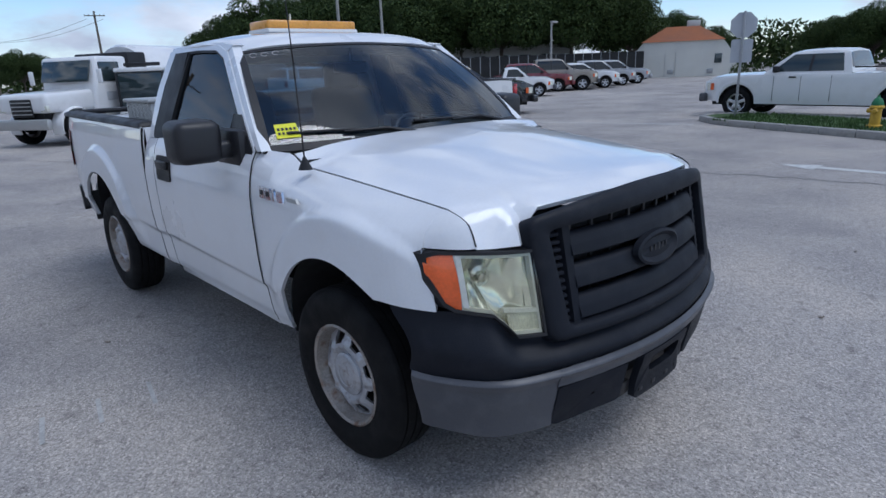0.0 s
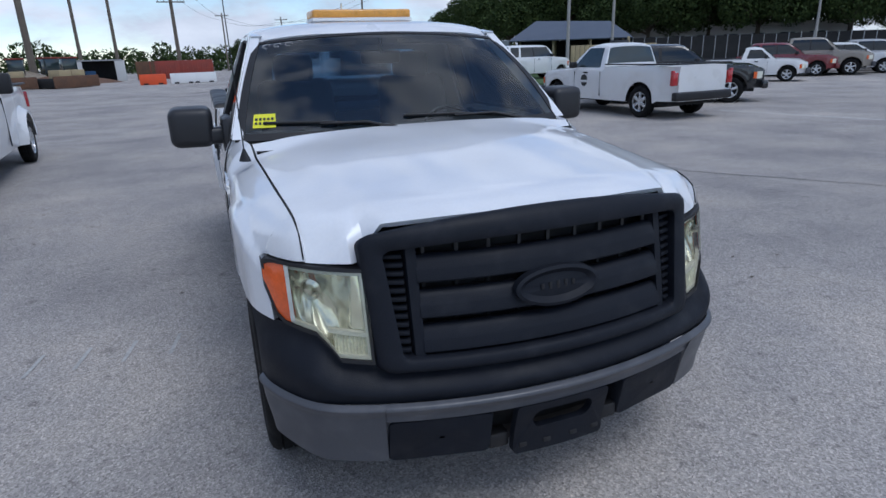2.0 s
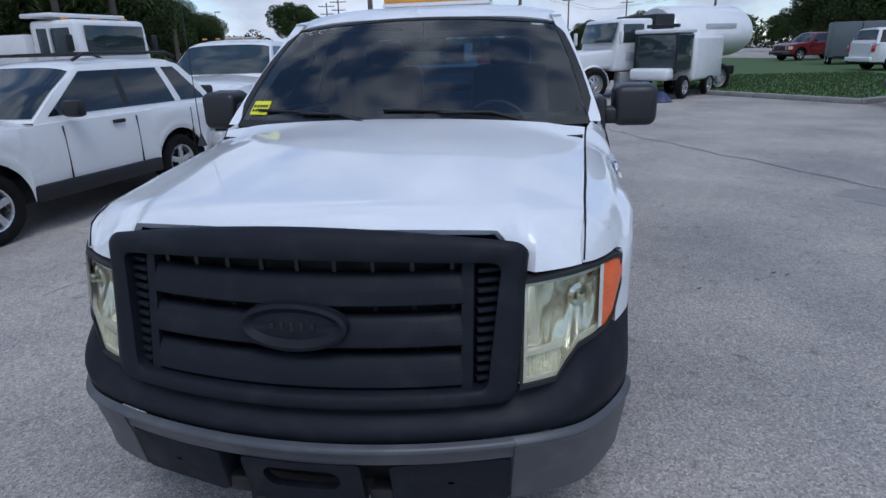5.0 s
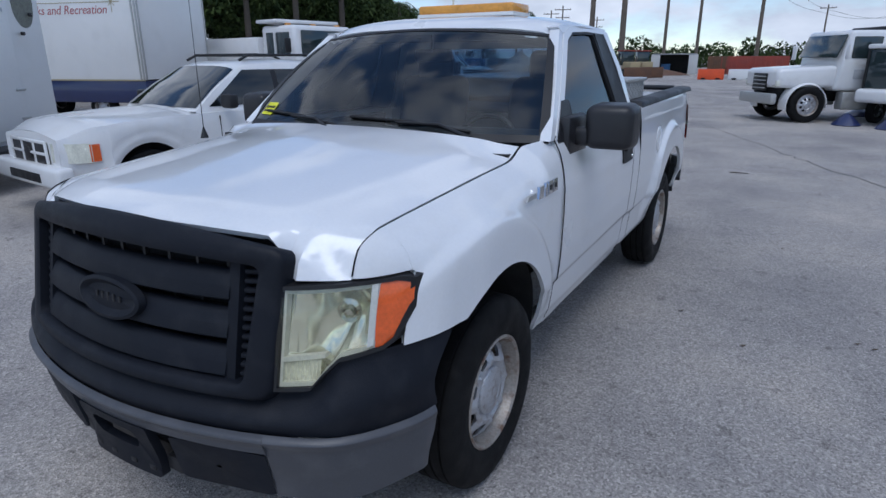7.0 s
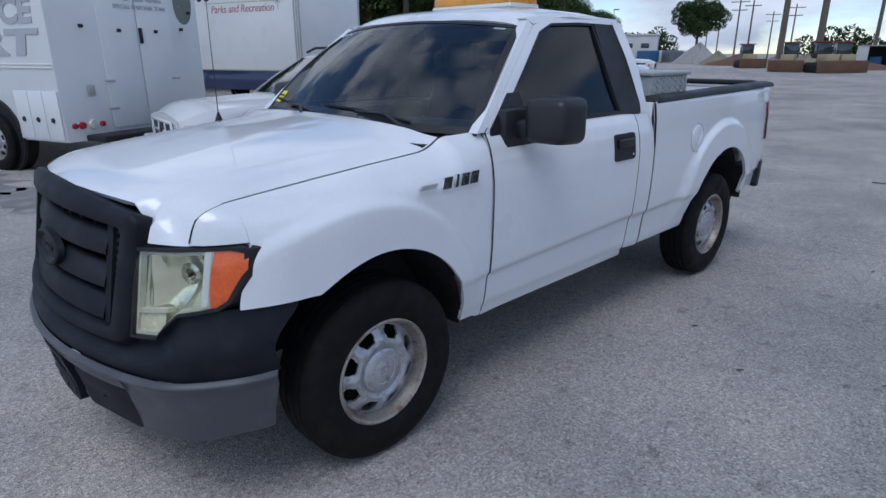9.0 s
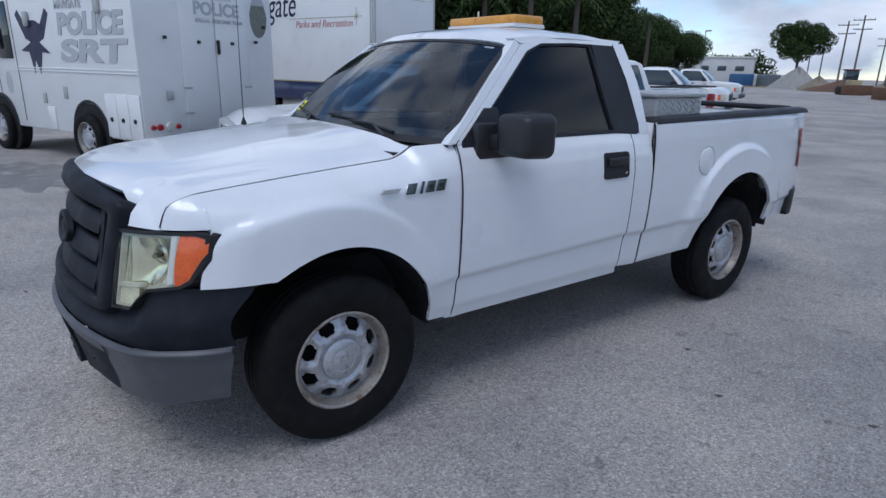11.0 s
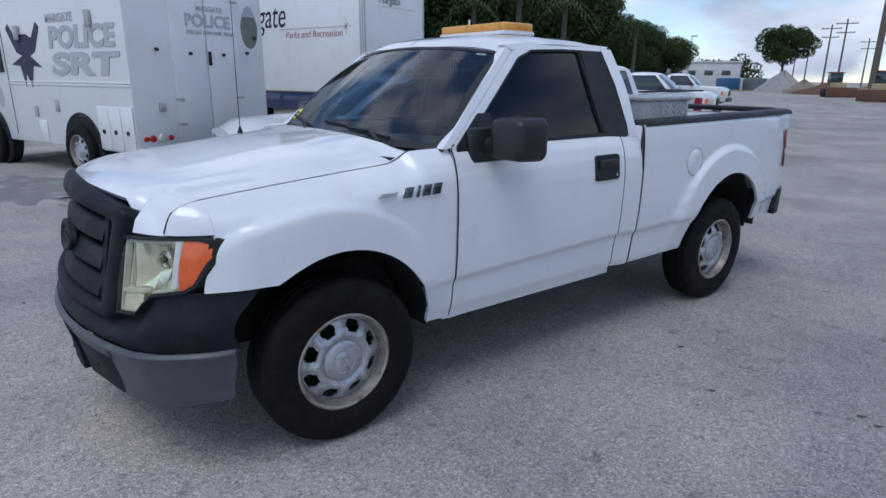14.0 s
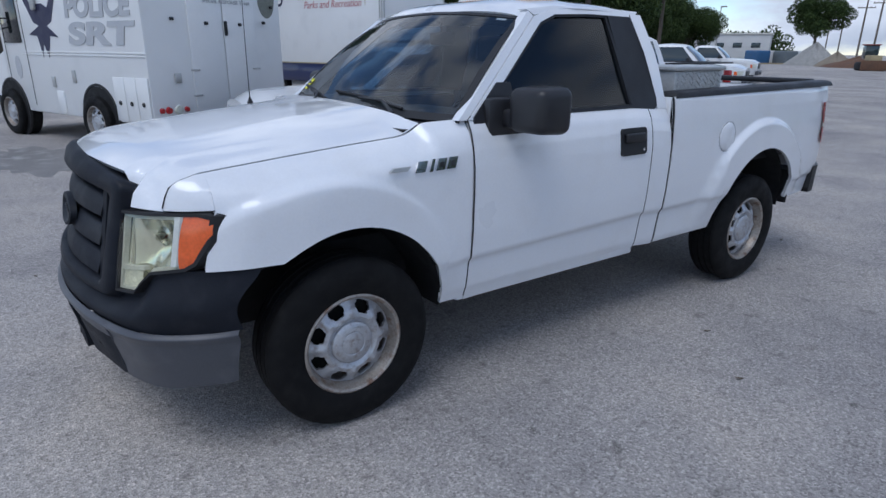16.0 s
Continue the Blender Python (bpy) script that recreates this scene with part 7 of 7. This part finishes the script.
# white hall with an orange hipped roof
hx, hy_ = ray_at(63.2, 60, -2.2, -2.0)
hall = thing("hall", "white hall with curved flanks and a rust-orange roof", "building", m=pose(hx, hy_, 0, 0, 0, -62))
arch = [(-4.6, 0.0), (-4.55, 0.9), (-4.2, 1.9), (-3.5, 2.85), (-3.3, 3.05), (3.3, 3.05), (3.5, 2.85), (4.2, 1.9), (4.55, 0.9), (4.6, 0.0)]
part("wall", slab(arch, lambda a, b, d: (a, d, b), 9.0), STUCCO, hall)
bm = bmesh.new()
v = [bm.verts.new(p) for p in ((-3.5, -0.15, 3.05), (3.5, -0.15, 3.05), (3.5, 9.2, 3.05), (-3.5, 9.2, 3.05), (-1.4, 1.6, 4.35), (1.4, 1.6, 4.35), (1.4, 7.4, 4.35), (-1.4, 7.4, 4.35))]
for q in ((0, 1, 5, 4), (1, 2, 6, 5), (2, 3, 7, 6), (3, 0, 4, 7), (4, 5, 6, 7), (3, 2, 1, 0)):
    bm.faces.new([v[i] for i in q])
rf = part("roof", bm, ORANGE_ROOF, hall, "rust-orange roof", smooth=0)
part("roof_unit", block((0.9, 2.2, 4.6), (1.1, 0.8, 0.5), 0.05), PALEWALL, rf)
for x in (-1.4, -0.5):
    part("door", block((x, -0.03, 1.05), (0.03, 0.04, 2.1)), GALV, hall)
for x in (-0.9, 2.4):
    part("wall_vent", block((x, -0.04, 0.45), (0.5, 0.06, 0.4), 0.02), GALV, hall)
part("window", block((3.0, -0.03, 1.5), (0.6, 0.05, 0.8), 0.02), GLASSY, hall)

# open shed with blue roof
sx, sy_ = ray_at(32.2, 48, -0.15, -2.6)
shed = thing("open_shed", "open shed with a blue-grey metal roof and tan board wall", "shed", m=pose(sx, sy_, 0.05, 0, 0, -33))
bm = bmesh.new()
v = [bm.verts.new(p) for p in ((-4.3, -3.2, 2.35), (4.3, -2.2, 2.35), (4.6, 3.2, 2.45), (-4.3, 3.2, 2.45), (-2.6, 0.3, 3.75), (2.8, 0.3, 3.55))]
for q in ((0, 1, 5, 4), (1, 2, 5), (2, 3, 4, 5), (3, 0, 4)):
    bm.faces.new([v[i] for i in q])
thick(part("roof", bm, BLUEROOF, shed, "blue-grey sheet metal roof", smooth=0), 0.08)
for x in (-4.0, -1.2, 1.4, 4.0):
    for y in (-2.2, 2.8):
        part("post", block((x, y, 1.2), (0.16, 0.16, 2.4), 0.01), TANBOARD, shed)
for k in range(18):
    part("wall_board", block((0.2 + 0.36 * k * 0.9, -2.6, 0.95), (0.30, 0.04, 1.9), 0.008), TANBOARD, shed)
part("rear_wall", block((0, 2.9, 1.2), (8.4, 0.08, 2.3)), VOID, shed)

# fence with dark screen
fe = thing("screen_fence", "long fence covered with black screen cloth", "fence", kind="structure")
fa, fb = Vector((*ray_at(38.5, 50), 0)), Vector((*ray_at(59.5, 58), 0))
nb = 26
for k in range(nb):
    c = fa.lerp(fb, (k + 0.5) / nb)
    d = fb - fa
    o = part("screen_panel", block((0, 0, 1.2), (d.length / nb - 0.06, 0.03, 2.3), 0.0), FENCE, fe)
    o.matrix_basis = Matrix.Translation(c) @ Matrix.Rotation(math.atan2(d.y, d.x), 4, "Z")
    o = part("post", tube(bmesh.new(), [(0, 0, 0), (0, 0, 2.45)], 0.035, 8), GALV, fe)
    o.matrix_basis = Matrix.Translation(fa.lerp(fb, k / nb))

# long pale low building behind the fence
lx, ly = ray_at(44, 64)
lob = thing("low_building", "long pale low building behind the fence", "building", m=pose(lx, ly, 0, 0, 0, -47))
part("wall", block((0, 0, 1.6), (22, 4, 3.2), 0.02), PALEWALL, lob)
part("roof", block((0, 0, 3.3), (22.6, 4.6, 0.25), 0.03), STUCCO, lob)
for k in range(9):
    part("window", block((-9 + 2.2 * k, -2.03, 2.1), (1.1, 0.06, 0.9), 0.02), GLASSY, lob)

# trailer, van and clutter behind the verge
tx_, ty_ = ray_at(24.8, 44, -0.15, -2.6)
tr = thing("cargo_trailer", "dark grey enclosed cargo trailer behind the grass", "trailer", m=pose(tx_, ty_, VERGE_Z, 0, 0, -15))
part("box", block((0, 0, 1.35), (2.6, 2.0, 1.9), 0.05), CONT_GREY, tr)
part("door_line", block((0.1, -1.01, 1.35), (0.03, 0.03, 1.8)), VOID, tr)
for y in (-0.6, 0.6):
    for s in (1, -1):
        wheel(tr, s * 1.2, y, s, 0.32, 0.2, 0.19, "five")
part("chassis", block((0, 0, 0.42), (2.2, 2.2, 0.12), 0.01), BLACK, tr)
vx_, vy_ = ray_at(30.3, 38, -0.15, -2.6)
vehicle("panel_van", "white panel van by the shed", pose(vx_, vy_, VERGE_Z, 0, 0, 100), 4.8, 1.9, 1.9, 3.0, 0.8, 0.34, 1.1, 1.2, 0.5, 0.9, 3.7, 3.9, None, "suv", 1.2, category="van")
fx_, fy_ = ray_at(27.8, 44, -0.15, -2.6)
vehicle("suv", "dark SUV by the trailer", pose(fx_, fy_, VERGE_Z, 0, 0, 20), 4.6, 1.85, 1.75, 2.7, 0.9, 0.35, 1.0, 1.08, 0.6, 1.3, 3.0, 3.4, CONT_GREY, "suv", 1.1, category="SUV")

# barriers, storage shelter, containers
for k in range(3):
    bx_, by_ = at_az(-5.6 + 1.6 * k, 56)
    b = thing("barrier", "orange water-filled plastic barrier" if k < 1 else "white water-filled plastic barrier", "barrier", "barriers", pose(bx_ + 0.7 * (k > 0), by_, 0, 0, 0, 4))
    bm = block((0, 0, 0.42), (2.0, 0.5, 0.84), 0.05)
    for vv_ in bm.verts:
        if vv_.co.z > 0.5:
            vv_.co.y *= 0.5
    part("shell", bm, ORANGE if k == 0 else WHITE_BOX, b)
    for s in (-0.55, 0.55):
        part("fork_slot", block((s, -0.26, 0.08), (0.35, 0.04, 0.12), 0.01), VOID, b)
qx, qy = at_az(-8.5, 76)
shl = thing("storage_shelter", "open storage shelter with white end panels", "shelter", m=pose(qx, qy, 0, 0, 0, 8))
for x in (-2.0, 2.0):
    part("end_panel", block((x, -0.6, 1.05), (0.95, 0.12, 2.1), 0.02), PALEWALL, shl)
part("roof", block((0, 0.6, 2.15), (4.6, 2.6, 0.12), 0.02), GALV, shl)
part("back", block((0, 1.8, 1.05), (4.5, 0.08, 2.1)), VOID, shl)
part("pallet_load", block((-0.9, 0.6, 0.55), (1.0, 1.0, 1.1), 0.05), TARP, shl)
for az, w, mt, lab in ((-4.6, 3.4, REDBOX, "rusty red container"), (-2.2, 3.4, REDBOX, "rusty red container"), (-6.0, 2.0, RUST, "rusty steel bin")):
    cx_, cy_ = at_az(az + 0.8, 76)
    c = thing("container", lab + " at the edge of the lot", "container", "containers", pose(cx_, cy_, 0, 0, 0, 5))
    part("shell", block((0, 0, 0.95), (w, 2.0, 1.9), 0.03), mt, c)
    for k in range(7):
        part("rib", block((-w / 2 + 0.2 + k * (w - 0.4) / 6, -1.02, 0.95), (0.08, 0.06, 1.8), 0.01), mt, c)

# machines, heaps and scrap
rnd = random.Random(21)
for az, d in ((-14.8, 60), (-12.5, 58), (-17.7, 72), (-11.3, 60)):
    mx, my = at_az(az, d, 2.2, -1.5)
    dz = thing("crawler_tractor", "weathered orange and rust crawler machine", "machine", "machines", pose(mx, my, 0, 0, 0, rnd.random() * 60))
    for s in (1, -1):
        part("track", block((s * 0.8, 0, 0.4), (0.4, 2.6, 0.8), 0.25, None, 3), VOID, dz)
    part("engine_hood", block((0, -0.5, 1.05), (1.0, 1.5, 0.7), 0.06), TANBOARD, dz)
    part("cab_frame", block((0, 0.6, 1.7), (1.1, 0.9, 1.2), 0.05), GLASSY, dz)
    part("cab_roof", block((0, 0.6, 2.35), (1.3, 1.1, 0.1), 0.03), REDBOX, dz)
    part("blade", block((0, -1.7, 0.5), (2.6, 0.15, 0.9), 0.03), RUST, dz)


def heap(x, y, rx, ry, h, mat, label, seed):
    r0 = random.Random(seed)
    ph = [r0.random() * 6 for _ in range(4)]
    bm = bmesh.new()
    n, mrow = 28, 9
    rows = []
    for j in range(mrow):
        q = j / (mrow - 1)
        rows.append([bm.verts.new((rx * (1 - q) * (1 + 0.15 * math.sin(3 * t + ph[0]) + 0.1 * math.sin(7 * t + ph[1])) * math.cos(t), ry * (1 - q) * (1 + 0.15 * math.sin(2 * t + ph[2])) * math.sin(t), h * q ** 0.8 * (1 + 0.12 * math.sin(5 * t + ph[3] + 3 * q)))) for t in [2 * math.pi * k / n for k in range(n)]])
    for j in range(mrow - 1):
        for k in range(n):
            bm.faces.new((rows[j][k], rows[j][(k + 1) % n], rows[j + 1][(k + 1) % n], rows[j + 1][k]))
    bmesh.ops.remove_doubles(bm, verts=bm.verts, dist=0.001)
    o = tagged(part("mound", bm, mat, None), label, "mound", "mounds")
    o.matrix_world = pose(x, y, -0.02)
    return o


for i, (az, d, rx, h, mt, lab) in enumerate(((-21.6, 92, 3.2, 2.6, CONCRETE, "mound of grey rubble"), (-20.2, 88, 2.6, 1.6, SOIL, "mound of brown soil"), (-18.6, 84, 4.0, 1.3, RUST, "mound of rusty scrap"), (-15.8, 78, 4.0, 1.2, SOIL, "mound of brown soil"), (-12.0, 70, 4.5, 1.0, RUST, "mound of rusty scrap"), (-14.0, 74, 4.0, 1.3, SOIL, "mound of brown soil"))):
    hx2, hy2 = at_az(az, d, 2.6, -1.3)
    heap(hx2, hy2, rx, rx * 0.7, h, mt, lab + " at the far edge of the lot", i)
for az, d, w, mt in ((-26.0, 100, 3.0, TARP), (-25.0, 104, 3.0, PALEWALL), (-24.0, 100, 2.6, CONT_GREY), (-23.3, 104, 3.0, PALEWALL), (-25.5, 112, 6.0, PALEWALL)):
    jx, jy = at_az(az, d, 3.2, -1.15)
    c = thing("stored_load", "covered stored load at the far end of the lot", "stored goods", "stored goods", pose(jx, jy, 0, 0, 0, az))
    part("cover", block((0, 0, 0.9), (w, 2.0, 1.8), 0.2, None, 3), mt, c)
    part("pallet", block((0, 0, 0.08), (w + 0.1, 2.1, 0.16), 0.02), TANBOARD, c)
wx, wy = at_az(-28.0, 140, 3.2, -1.15)
wb_ = thing("warehouse", "pale distant warehouse with a flat roof", "building", m=pose(wx, wy, 0, 0, 0, 25))
part("wall", block((0, 0, 2.4), (14, 9, 4.8), 0.05), PALEWALL, wb_)
part("roof", block((0, 0, 4.9), (14.4, 9.4, 0.25), 0.05), STUCCO, wb_)
for k in range(4):
    part("window", block((-5 + 3.2 * k, -4.53, 2.8), (1.6, 0.08, 0.9), 0.02), GLASSY, wb_)
px_, py_ = at_az(-29.2, 75, 3.2, -1.15)
light_pole(px_, py_, 6.2, 0.08, "slim grey lamp pole at the far end", True)

# ---- trees ----
LEAVES = bpy.data.materials.new("tree_leaves")
LEAVES.use_nodes = True
_nt = LEAVES.node_tree
_b = _nt.nodes["Principled BSDF"]
_g = _nt.nodes.new("ShaderNodeNewGeometry")
_r = _nt.nodes.new("ShaderNodeValToRGB")
_r.color_ramp.elements[0].color = (0.016, 0.032, 0.010, 1)
_r.color_ramp.elements[1].color = (0.062, 0.090, 0.026, 1)
_nt.links.new(_g.outputs["Random Per Island"], _r.inputs["Fac"])
_nt.links.new(_r.outputs["Color"], _b.inputs["Base Color"])
_b.inputs["Roughness"].default_value = 0.75
_b.inputs["Specular IOR Level"].default_value = 0.15
BARK = material("grey_brown_bark", (0.10, 0.082, 0.065), 0.95, vary=0.35, scale=2, fine=30, bump=0.5)


def leaf_cloud(centres, per, size, seed):
    """Many small bent leaves about clump centres (x, y, z, r)."""
    r = np.random.RandomState(seed)
    verts, faces = [], []
    for cx, cy, cz, cr in centres:
        n = int(per * cr * cr)
        d = r.normal(size=(n, 3))
        d /= np.linalg.norm(d, axis=1)[:, None]
        p = d * (cr * r.uniform(0.55, 1.08, (n, 1)) ** 0.6) * np.array([1, 1, 0.8]) + np.array([cx, cy, cz])
        a = r.normal(size=(n, 3))
        a /= np.linalg.norm(a, axis=1)[:, None]
        b = np.cross(a, d + 0.5 * r.normal(size=(n, 3)))
        b /= np.linalg.norm(b, axis=1)[:, None] + 1e-6
        s = size * r.uniform(0.6, 1.4, (n, 1))
        for k in range(n):
            i = len(verts)
            verts += [tuple(p[k] - a[k] * s[k]), tuple(p[k] - b[k] * s[k] * 0.5), tuple(p[k] + a[k] * s[k]), tuple(p[k] + b[k] * s[k] * 0.5)]
            faces.append((i, i + 1, i + 2, i + 3))
    me = bpy.data.meshes.new("crown")
    me.from_pydata(verts, [], faces)
    me.materials.append(LEAVES)
    return me


def tree(name, label, m, h, spread, seed, clumps=26, per=150, leaf_size=0.16, trunk=0.28, group=""):
    r = random.Random(seed)
    t = thing(name, label, "tree", group, m)
    fork = h * 0.30
    bm = tube(bmesh.new(), [(0, 0, -0.05), (0.05, 0.03, fork * 0.5), (0.1, 0, fork), (0.12, 0.05, h * 0.62)], trunk, 10, trunk * 0.35)
    centres = []
    for k in range(clumps):
        a, q = 2.4 * k + r.random(), math.sqrt((k + 0.5) / clumps)
        z = h * (0.42 + 0.50 * r.random() * (1 - 0.45 * q) + 0.06 * (1 - q))
        rad = spread * q * (0.75 + 0.25 * r.random())
        c = (rad * math.cos(a), rad * math.sin(a), z, spread * (0.24 + 0.16 * r.random()))
        centres.append(c)
        if k % 3 == 0:
            tube(bm, [(0.1, 0, fork + 0.3 * r.random()), (c[0] * 0.45, c[1] * 0.45, fork + (z - fork) * 0.55), (c[0] * 0.9, c[1] * 0.9, z)], trunk * 0.35, 6, 0.03)
    part("trunk", bm, BARK, t)
    o = new("crown", leaf_cloud(centres, per, leaf_size, seed))
    o.parent = t
    o["label"] = "dense dark green leaves"
    return t


oak = tree("tree", "broad dark green leafy tree behind the parked cars", pose(*ray_at(28.0, 64), 0), 9.0, 5.2, 1, 38, 480, 0.115, group="trees behind the lot")
oak2 = tree("tree", "tall dark green leafy tree behind the fence", pose(*ray_at(44.0, 62), 0), 10.0, 5.6, 2, 40, 480, 0.115, group="trees behind the lot")
for az, d, turn, sc, src in ((24.5, 72, 40, 0.85, oak), (33.0, 66, 100, 1.15, oak), (36.5, 70, 200, 1.05, oak2), (39.5, 60, 290, 1.0, oak), (47.5, 60, 20, 1.1, oak), (50.5, 64, 130, 1.2, oak2), (53.5, 60, 230, 1.05, oak), (56.0, 64, 310, 0.95, oak2), (58.5, 75, 70, 0.9, oak),
                             (62.0, 85, 170, 0.72, oak2), (65.0, 92, 60, 0.62, oak), (73.5, 62, 150, 0.50, oak), (76.0, 60, 15, 0.52, oak2), (79.5, 58, 240, 0.50, oak), (83.0, 60, 100, 0.52, oak2),
                             (21.0, 95, 30, 0.62, oak), (16.5, 98, 160, 0.55, oak2), (9.5, 100, 80, 0.60, oak2), (5.5, 95, 210, 0.55, oak)):
    x, y = ray_at(az, d)
    c = copy_thing(src, pose(x, y, 0, 0, 0, turn))
    c.scale = (sc, sc, sc)
for az, d, turn, sc in ((-52.0, 34, 0, 0.95), (-48.0, 36, 90, 0.9), (-44.5, 38, 180, 0.85), (-41.0, 40, 270, 0.85), (-56.5, 34, 130, 1.0), (-62, 34, 300, 1.0), (-70, 34, 20, 1.0), (-37.5, 52, 60, 0.75), (-34.5, 60, 210, 0.7), (-31.8, 66, 130, 0.6), (-80, 36, 250, 1.0), (-90, 38, 110, 1.0)):
    x, y = at_az(az, d, 3.2, -1.15)
    c = copy_thing(oak2 if turn % 60 else oak, pose(x, y, 0, 0, 0, turn))
    c.scale = (sc, sc, sc)
tree("tree", "dark green leafy tree beyond the police van", pose(-24.0, -0.8, 0), 7.0, 3.6, 11, 26, 300, 0.13, group="trees behind the lot")
rt_ = tree("tree", "round dense tree standing alone far along the lot", pose(*at_az(-22.2, 118, 3.2, -1.15), 0), 11.8, 4.1, 7, 44, 420, 0.13, 0.35)


def far_wood(name, az0, az1, d, h, n, seed, label, ex=0.0, ey=-2.0):
    r = random.Random(seed)
    cs_ = []
    for k in range(n):
        az = az0 + (az1 - az0) * (k + r.random()) / n
        dd = d * (1 + 0.12 * (r.random() - 0.5))
        x, y = ray_at(az, dd, ex, ey)
        top_ = h * (0.55 + 0.45 * r.random())
        rr = 1.6 + 1.6 * r.random()
        for z in np.arange(0.8, top_, 1.7):
            cs_.append((x + r.random(), y + r.random(), float(z), rr * (1.15 - 0.4 * z / top_)))
    o = new(name, leaf_cloud(cs_, 34, 0.34, seed))
    return tagged(o, label, "trees", kind="stuff")


far_wood("far_wood", -14, 40, 130, 4.6, 70, 31, "distant line of dark green trees")
far_wood("far_wood", -40, -24, 150, 6.5, 24, 32, "distant dark green trees by the warehouse")
far_wood("far_wood", 58, 100, 95, 5.0, 40, 33, "distant hedge of dark trees")
for az, d, rr in ((59.3, 56, 0.55), (66.9, 54, 0.75), (68.2, 55, 0.65)):
    x, y = ray_at(az, d)
    o = new("bush", leaf_cloud([(0, 0, rr * 0.7, rr), (rr * 0.9, 0.1, rr * 0.6, rr * 0.8), (-rr * 0.8, 0, rr * 0.55, rr * 0.7)], 260, 0.10, int(az)))
    o.matrix_world = pose(x, y, 0)
    tagged(o, "low green bush beside the hall", "bush", "bushes")


def palm(x, y, h, seed):
    r = random.Random(seed)
    p = thing("palm_tree", "slim palm tree with drooping fronds", "palm tree", "palm trees", pose(x, y, 0))
    part("trunk", tube(bmesh.new(), [(0, 0, -0.05), (0.08, 0, h * 0.5), (0.05, 0.05, h)], 0.16, 10, 0.11), BARK, p)
    for k in range(16):
        a, lift = 2 * math.pi * k / 16 + r.random() * 0.3, 0.9 * r.random()
        bm = bmesh.new()
        for i in range(9):
            t = i / 8
            c = Vector((1.5 * t * math.cos(a), 1.5 * t * math.sin(a), h + lift * t - 1.3 * t * t))
            for s in (1, -1):
                side_v = Vector((-math.sin(a), math.cos(a), -0.6)) * s * (0.45 * (1 - 0.6 * t))
                fw = Vector((math.cos(a), math.sin(a), -0.3)) * 0.22
                side_v.z = -0.22
                q = [bm.verts.new(c - fw * 0.22), bm.verts.new(c + side_v + fw), bm.verts.new(c + fw * 0.22)]
                bm.faces.new(q)
        me = bpy.data.meshes.new("frond")
        bm.to_mesh(me)
        bm.free()
        me.materials.append(LEAVES)
        f_ = new("frond", me)
        f_.parent = p
    return p


for i, (az, d, h) in enumerate(((-33.8, 48, 5.6), (-36.5, 44, 5.0), (-40, 30, 5.0), (-44, 29, 5.4), (-48, 29, 4.9))):
    x, y = at_az(az, d, 3.2, -1.15)
    palm(x, y, h, 40 + i)
